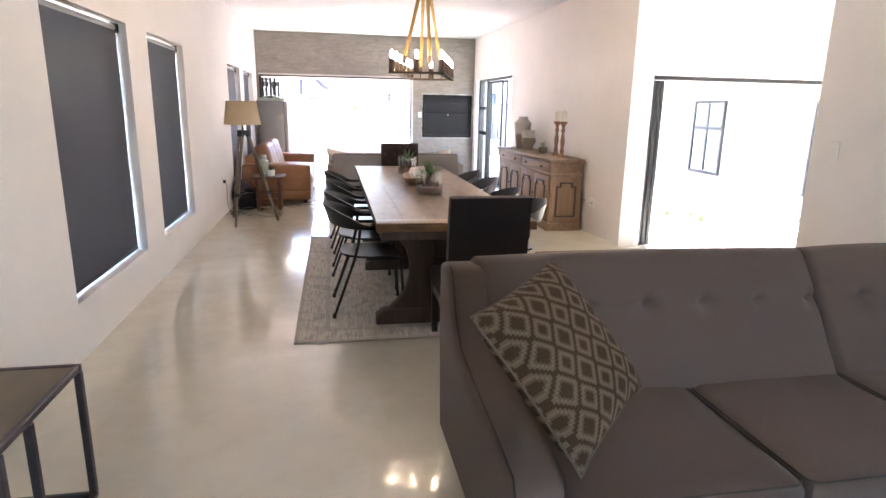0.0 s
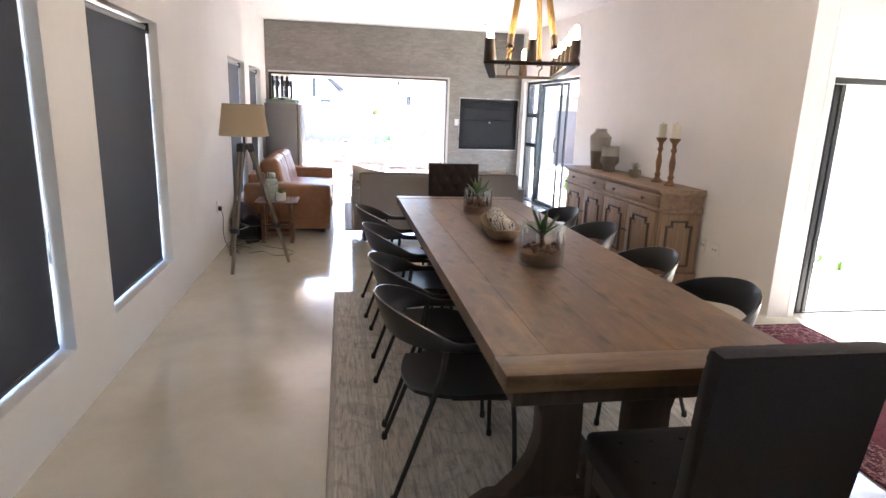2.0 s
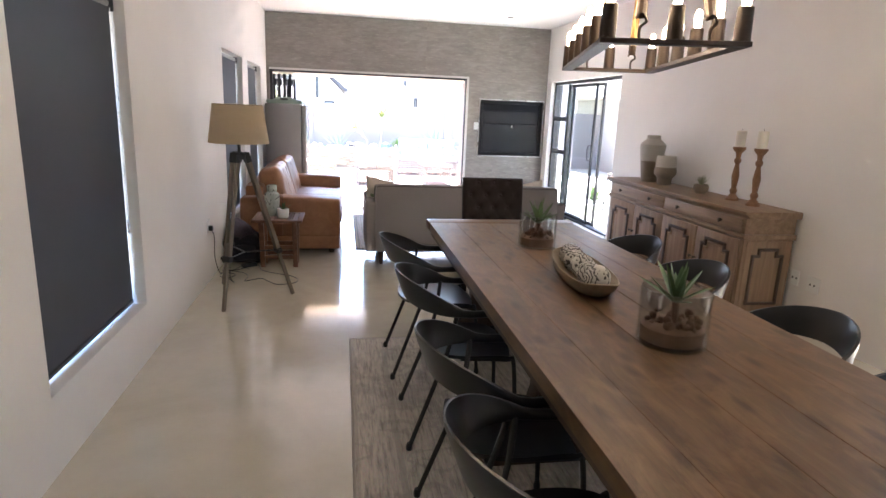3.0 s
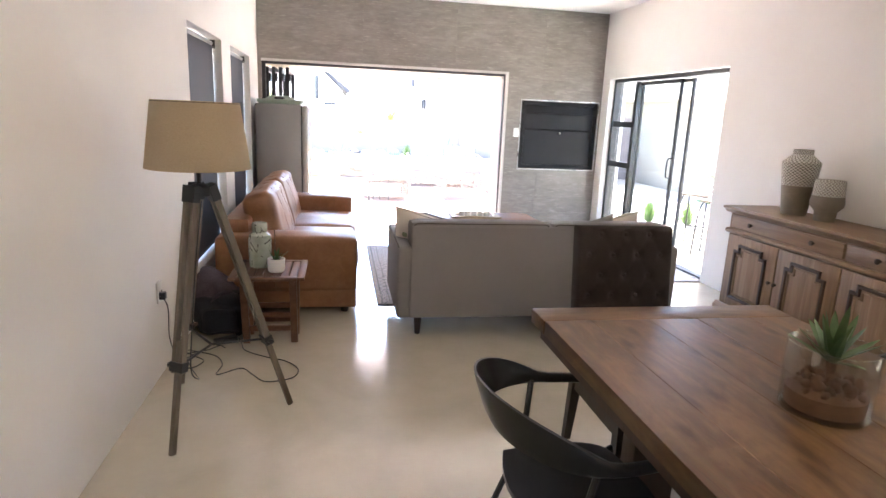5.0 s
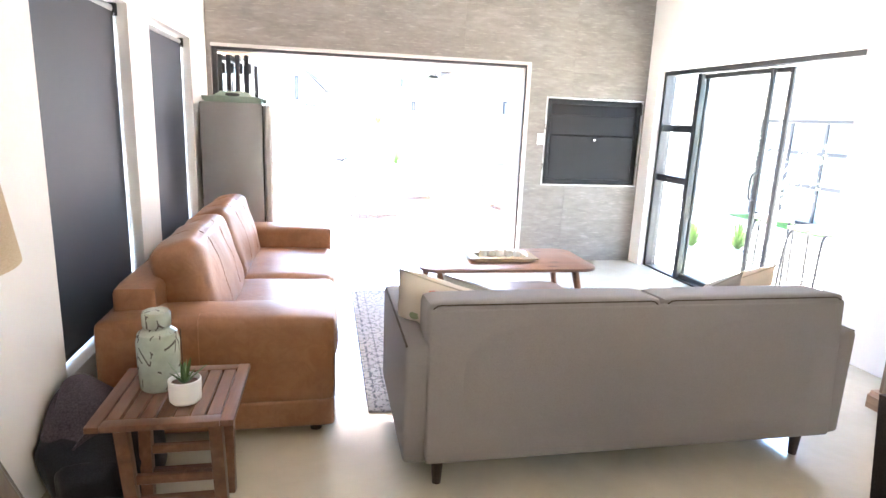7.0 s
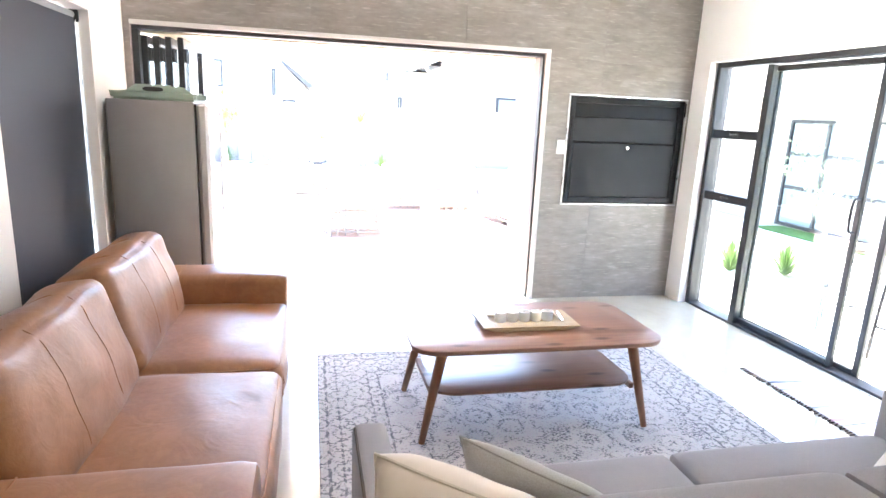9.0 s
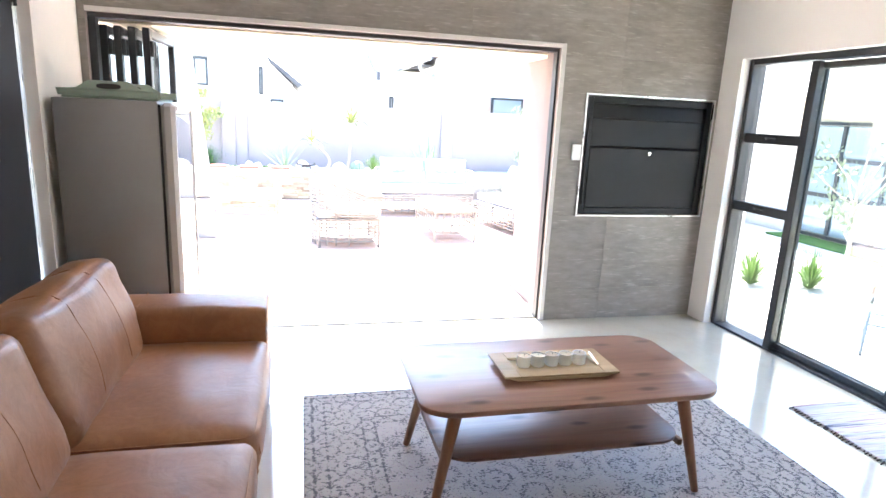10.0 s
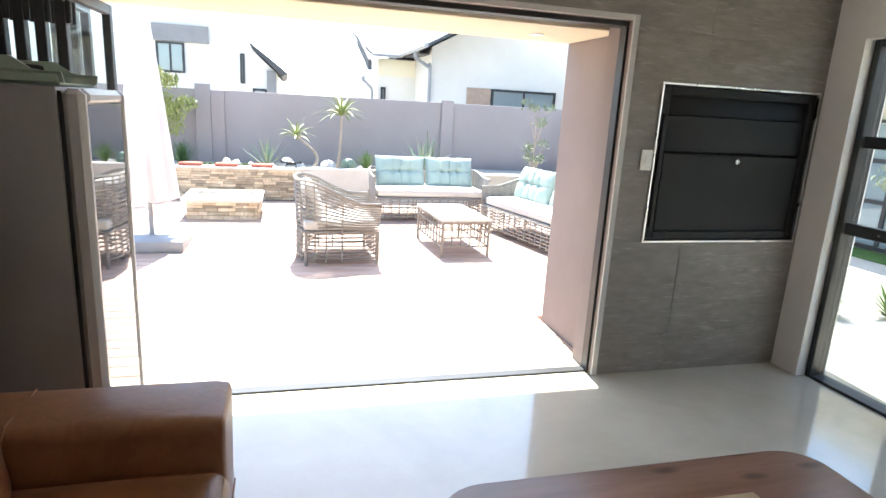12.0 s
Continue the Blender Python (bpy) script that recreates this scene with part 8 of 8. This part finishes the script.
h1 = thing("house", "white rendered neighbour house with a dark sloping roof edge", "house")
part("wall", prism([(-9, -0.1), (-0.30, -0.1), (-0.06, -0.1), (-0.06, 2.30), (-0.82, 3.0), (-3.0, 5.0), (-9, 5.0)], 28.0, 34.0, "xz"), M_HOUSE, h1, smooth=0)
part("roof", prism([(0.26, 2.30), (0.10, 2.22), (-0.30, 2.58), (-0.82, 3.04), (-0.78, 3.09), (-0.20, 2.66)], 27.6, 34.4, "xz"), M_ROOF, h1, smooth=0)
part("parapet", box(-3.45, -1.95, 27.9, 27.99, 3.0, 3.46), M_GREYBLOCK, h1, smooth=0)
far_window(h1, -3.36, -2.61, 2.14, 2.98, 28.0, 1)
far_window(h1, -1.10, -0.97, 1.95, 2.80, 28.0, 0)
part("pilaster", box(-0.345, -0.08, 27.88, 27.995, -0.1, 2.36), M_GREYBLOCK, h1, smooth=0)
far_window(h1, -0.76, -0.35, 1.2, 1.83, 28.0, 0)
h2 = thing("house", "cream rendered neighbour house with dark eaves and a downpipe", "house")
part("wall", box(2.70, 4.2, 26.0, 31, -0.1, 2.82), M_HOUSE, h2, smooth=0)
part("front_wing", prism([(3.76, -0.1), (10.5, -0.1), (10.5, 5.0), (7.4, 5.0), (3.76, 3.05)], 24.0, 31.0, "xz"), M_HOUSE, h2, smooth=0)
part("wall_band", box(2.69, 3.75, 25.97, 26.0, 2.36, 2.80), M_SOFFIT, h2, smooth=0)
part("roof", prism([(25.50, 2.87), (25.50, 2.93), (30.5, 3.95), (30.5, 3.88)], 2.42, 3.4, "yz"), M_ROOF, h2, smooth=0)
part("wing_roof", prism([(3.27, 2.88), (3.27, 2.95), (7.6, 5.3), (7.6, 5.2)], 22.3, 31.0, "xz"), M_ROOF, h2, smooth=0)
part("verge", prism([(25.3, 2.46), (25.3, 2.72), (28.2, 3.62), (28.2, 3.34)], 2.33, 2.42, "yz"), M_ROOF, h2, smooth=0)
part("gutter", tube([(2.45, 25.45, 2.87), (3.26, 25.45, 2.87)], 0.05, 8), M_TUBE, h2)
part("gutter", tube([(3.22, 25.5, 2.90), (3.22, 22.3, 2.90)], 0.055, 8), M_TUBE, h2)
# Dark board added to stand in for the shade below the eave.
part("rafter_shade_board", box(3.34, 3.72, 24.1, 25.6, 2.86, 2.89), M_ROOF, h2, smooth=0)
part("downpipe", tube(curve_pts([(3.26, 23.6, 2.88), (3.27, 23.62, 2.72), (3.62, 23.86, 2.55), (3.70, 23.93, 2.40), (3.70, 23.93, -0.1)], 4), 0.045, 8), M_TUBE, h2)
part("pipe_bend", tube(curve_pts([(2.30, 25.9, 2.30), (2.26, 25.9, 2.22), (2.40, 25.9, 2.10), (2.52, 25.9, 1.95), (2.52, 25.9, 1.6)], 4), 0.04, 8), M_TUBE, h2)
part("brick_panel", box(4.72, 5.36, 23.97, 24.0, 1.55, 2.12), M_FACEBRICK, h2, smooth=0)
far_window(h2, 5.38, 7.2, 1.60, 2.12, 24.0, 1)
far_window(h2, 2.78, 2.92, 1.5, 2.05, 26.0, 0)

# ---- courtyard beside the sliding door ----
# Beige-yellow render, darkened to carry the eave's shade in its colour.
M_WING = surface("beige_eave_shade_render", (0.44, 0.40, 0.33), (0.52, 0.48, 0.41), 0.8, 40, 0.85, 0.1, 0.2)
cy = thing("courtyard_building", "cream rendered wing across the courtyard with dark windows", "house")
BX = 8.0
part("wall", box(BX, BX + 4, 5.6, 22.0, -0.1, 2.95), M_WING, cy, smooth=0)
part("eave", box(BX - 1.0, BX + 4.4, 5.6, 22.4, 2.12, 2.40, 0.01, 1), M_SOFFIT, cy, smooth=0)


def side_window(parent, y0, y1, z0, z1, bars=(), rails=()):
    wn = part("window", ring_frame(y0, y1, z0, z1, 0.045, BX - 0.06, BX - 0.003, "y", 0.0), M_BLACK, parent, smooth=0)
    part("glass", box(BX - 0.03, BX - 0.02, y0 + 0.06, y1 - 0.06, z0 + 0.06, z1 - 0.06), M_FARGLASS, wn, smooth=0)
    for y in bars:
        part("mullion", box(BX - 0.055, BX - 0.032, y - 0.03, y + 0.03, z0 + 0.06, z1 - 0.06), M_BLACK, wn, smooth=0)
    for z in rails:
        part("glazing_bar", box(BX - 0.05, BX - 0.033, y0 + 0.06, y1 - 0.06, z - 0.03, z + 0.03), M_BLACK, wn, smooth=0)


side_window(cy, 9.68, 10.70, 0.28, 1.75, (10.2,), (1.2,))
side_window(cy, 13.4, 15.72, 0.0, 1.75, (14.2, 14.95), (0.65, 1.2))
side_window(cy, 6.5, 7.42, 0.2, 1.73, (6.95,))
for _x, _y, _s in ((4.87, 12.90, 41), (5.42, 12.68, 42)):
    rosette_plant("grass_tuft", "bright green strappy tuft beside the paving", _x, _y, -0.04, 150, 0.42, 0.011, M_LEAF, _s, (0.05, 1.1), 0.5)
for _x, _y, _s in ((5.30, 7.0, 44), (5.53, 6.5, 45), (5.6, 6.85, 46)):
    rosette_plant("succulent", "small yellow-green succulent in the courtyard", _x, _y, -0.04, 40, 0.16, 0.014, M_LEAF, _s, (0.1, 1.3), 0.2)
_r = random.Random(50)
for _k in range(14):
    _bm = bmesh.new()
    pebble(_bm, (0, 0, 0.02), _r.uniform(0.04, 0.08), _r)
    tagged(link("garden_stone", _bm, M_ROCK, m=pose(5.15 + _r.uniform(0, 0.6), 6.35 + _r.uniform(0, 0.8), -0.04)), "pale stone among the courtyard succulents", "rock", "stones in the courtyard")
small_tree(6.2, 13.0, -0.02, 1.45, 0.5, "pale-leaved courtyard tree with a slender trunk", 45, M_SILVER, 33, 0.03, 14)


def bar_stool(m):
    ob = thing("bar_stool", "thin black steel stool with arched legs in the courtyard", "stool", m, "stools in the courtyard")
    for s in (-1, 1):
        part("arched_leg", tube(curve_pts([(-0.20, s * 0.17, 0), (-0.165, s * 0.16, 0.55), (-0.10, s * 0.15, 0.70), (0.10, s * 0.15, 0.70), (0.165, s * 0.16, 0.55), (0.20, s * 0.17, 0)], 6), 0.012, 8), M_BLACKTUBE, ob)
    for x in (-0.175, 0.175):
        part("foot_rail", tube([(x, -0.165, 0.28), (x, 0.165, 0.28)], 0.009, 6), M_BLACKTUBE, ob)
    part("seat", cushion(0.34, 0.34, 0.04, 0.018, (0, 0, 0.004), 6, Matrix.Translation((0, 0, 0.725))), M_GREYWOOD, ob)
    return ob


_s1 = bar_stool(pose(4.42, 10.95, -0.04, 0, 0, 40))
copy_thing(_s1, pose(4.28, 10.27, -0.04, 0, 0, 15))

# ---- pieces: deck boards, ledge stones, wall tiles ----
deck = thing("deck", "pale weathered wooden deck outside the patio opening", "deck", kind="structure")
_y, _k = NY + WT + 0.006, 0
_me = None
while _y < 18.55:
    _bm = box(-6.0, EX + WT, 0, 0.138, -0.06, -0.02, 0.004, 1) if _me is None else None
    if _me is None:
        _o = part("plank", _bm, M_DECK, deck, smooth=0)
        _me = _o.data
    else:
        _o = new("plank", _me)
        _o.parent = deck
    _x1 = 2.15 if _y < 12.97 else EX + WT
    _o.matrix_basis = pose(0, _y, 0) if _x1 > 2.2 else Matrix.Translation((-6 * (1 - (_x1 + 6) / (EX + WT + 6)), _y, 0)) @ Matrix.Diagonal(((_x1 + 6) / (EX + WT + 6), 1, 1, 1))
    _y += 0.143

stone_courses(planter, -2.3, PLX1, -0.02, PLH, PLY, "x", -1, _rng)
stone_courses(pit, -1.07, -0.18, -0.02, 0.215, 17.05, "x", -1, _rng)
stone_courses(pit, 17.05, 17.80, -0.02, 0.215, -0.18, "y", 1, _rng)

# grey tiles, 1.2 x 0.6 m, cut round the opening and the fireplace
_cols = [WX + 0.002] + [x for x in (-1.05, 0.15, 1.35, 2.55) if x > WX + 0.1] + [EX - 0.002]
_rows = [0.002, 0.26, 0.86, 1.46, 2.06, 2.66, H - 0.002]
_holes = [(OPX0, OPX1 + 0.035, -0.1, OPZ + 0.03), (BRX0 - 0.012, BRX1 + 0.012, BRZ0 - 0.012, BRZ1 + 0.012)]
for _i in range(len(_cols) - 1):
    for _j in range(len(_rows) - 1):
        _a0, _a1, _b0, _b1 = _cols[_i], _cols[_i + 1], _rows[_j], _rows[_j + 1]
        _xs = sorted({_a0, _a1, *[v for h in _holes for v in h[:2] if _a0 < v < _a1]})
        _zs = sorted({_b0, _b1, *[v for h in _holes for v in h[2:] if _b0 < v < _b1]})
        _bm = bmesh.new()
        for _p in range(len(_xs) - 1):
            for _q in range(len(_zs) - 1):
                _u, _w = (_xs[_p] + _xs[_p + 1]) / 2, (_zs[_q] + _zs[_q + 1]) / 2
                if any(h[0] < _u < h[1] and h[2] < _w < h[3] for h in _holes):
                    continue
                _g = 0.0006
                box(_xs[_p] + (_g if _p == 0 else 0), _xs[_p + 1] - (_g if _p == len(_xs) - 2 else 0), NY - 0.010 - 0.0006 * ((_i + 2 * _j) % 3), NY - 0.001, _zs[_q] + (_g if _q == 0 else 0), _zs[_q + 1] - (_g if _q == len(_zs) - 2 else 0), bm=_bm)
        if _bm.verts:
            part("tile", _bm, M_TILE, wall_north, smooth=0)
        else:
            _bm.free()
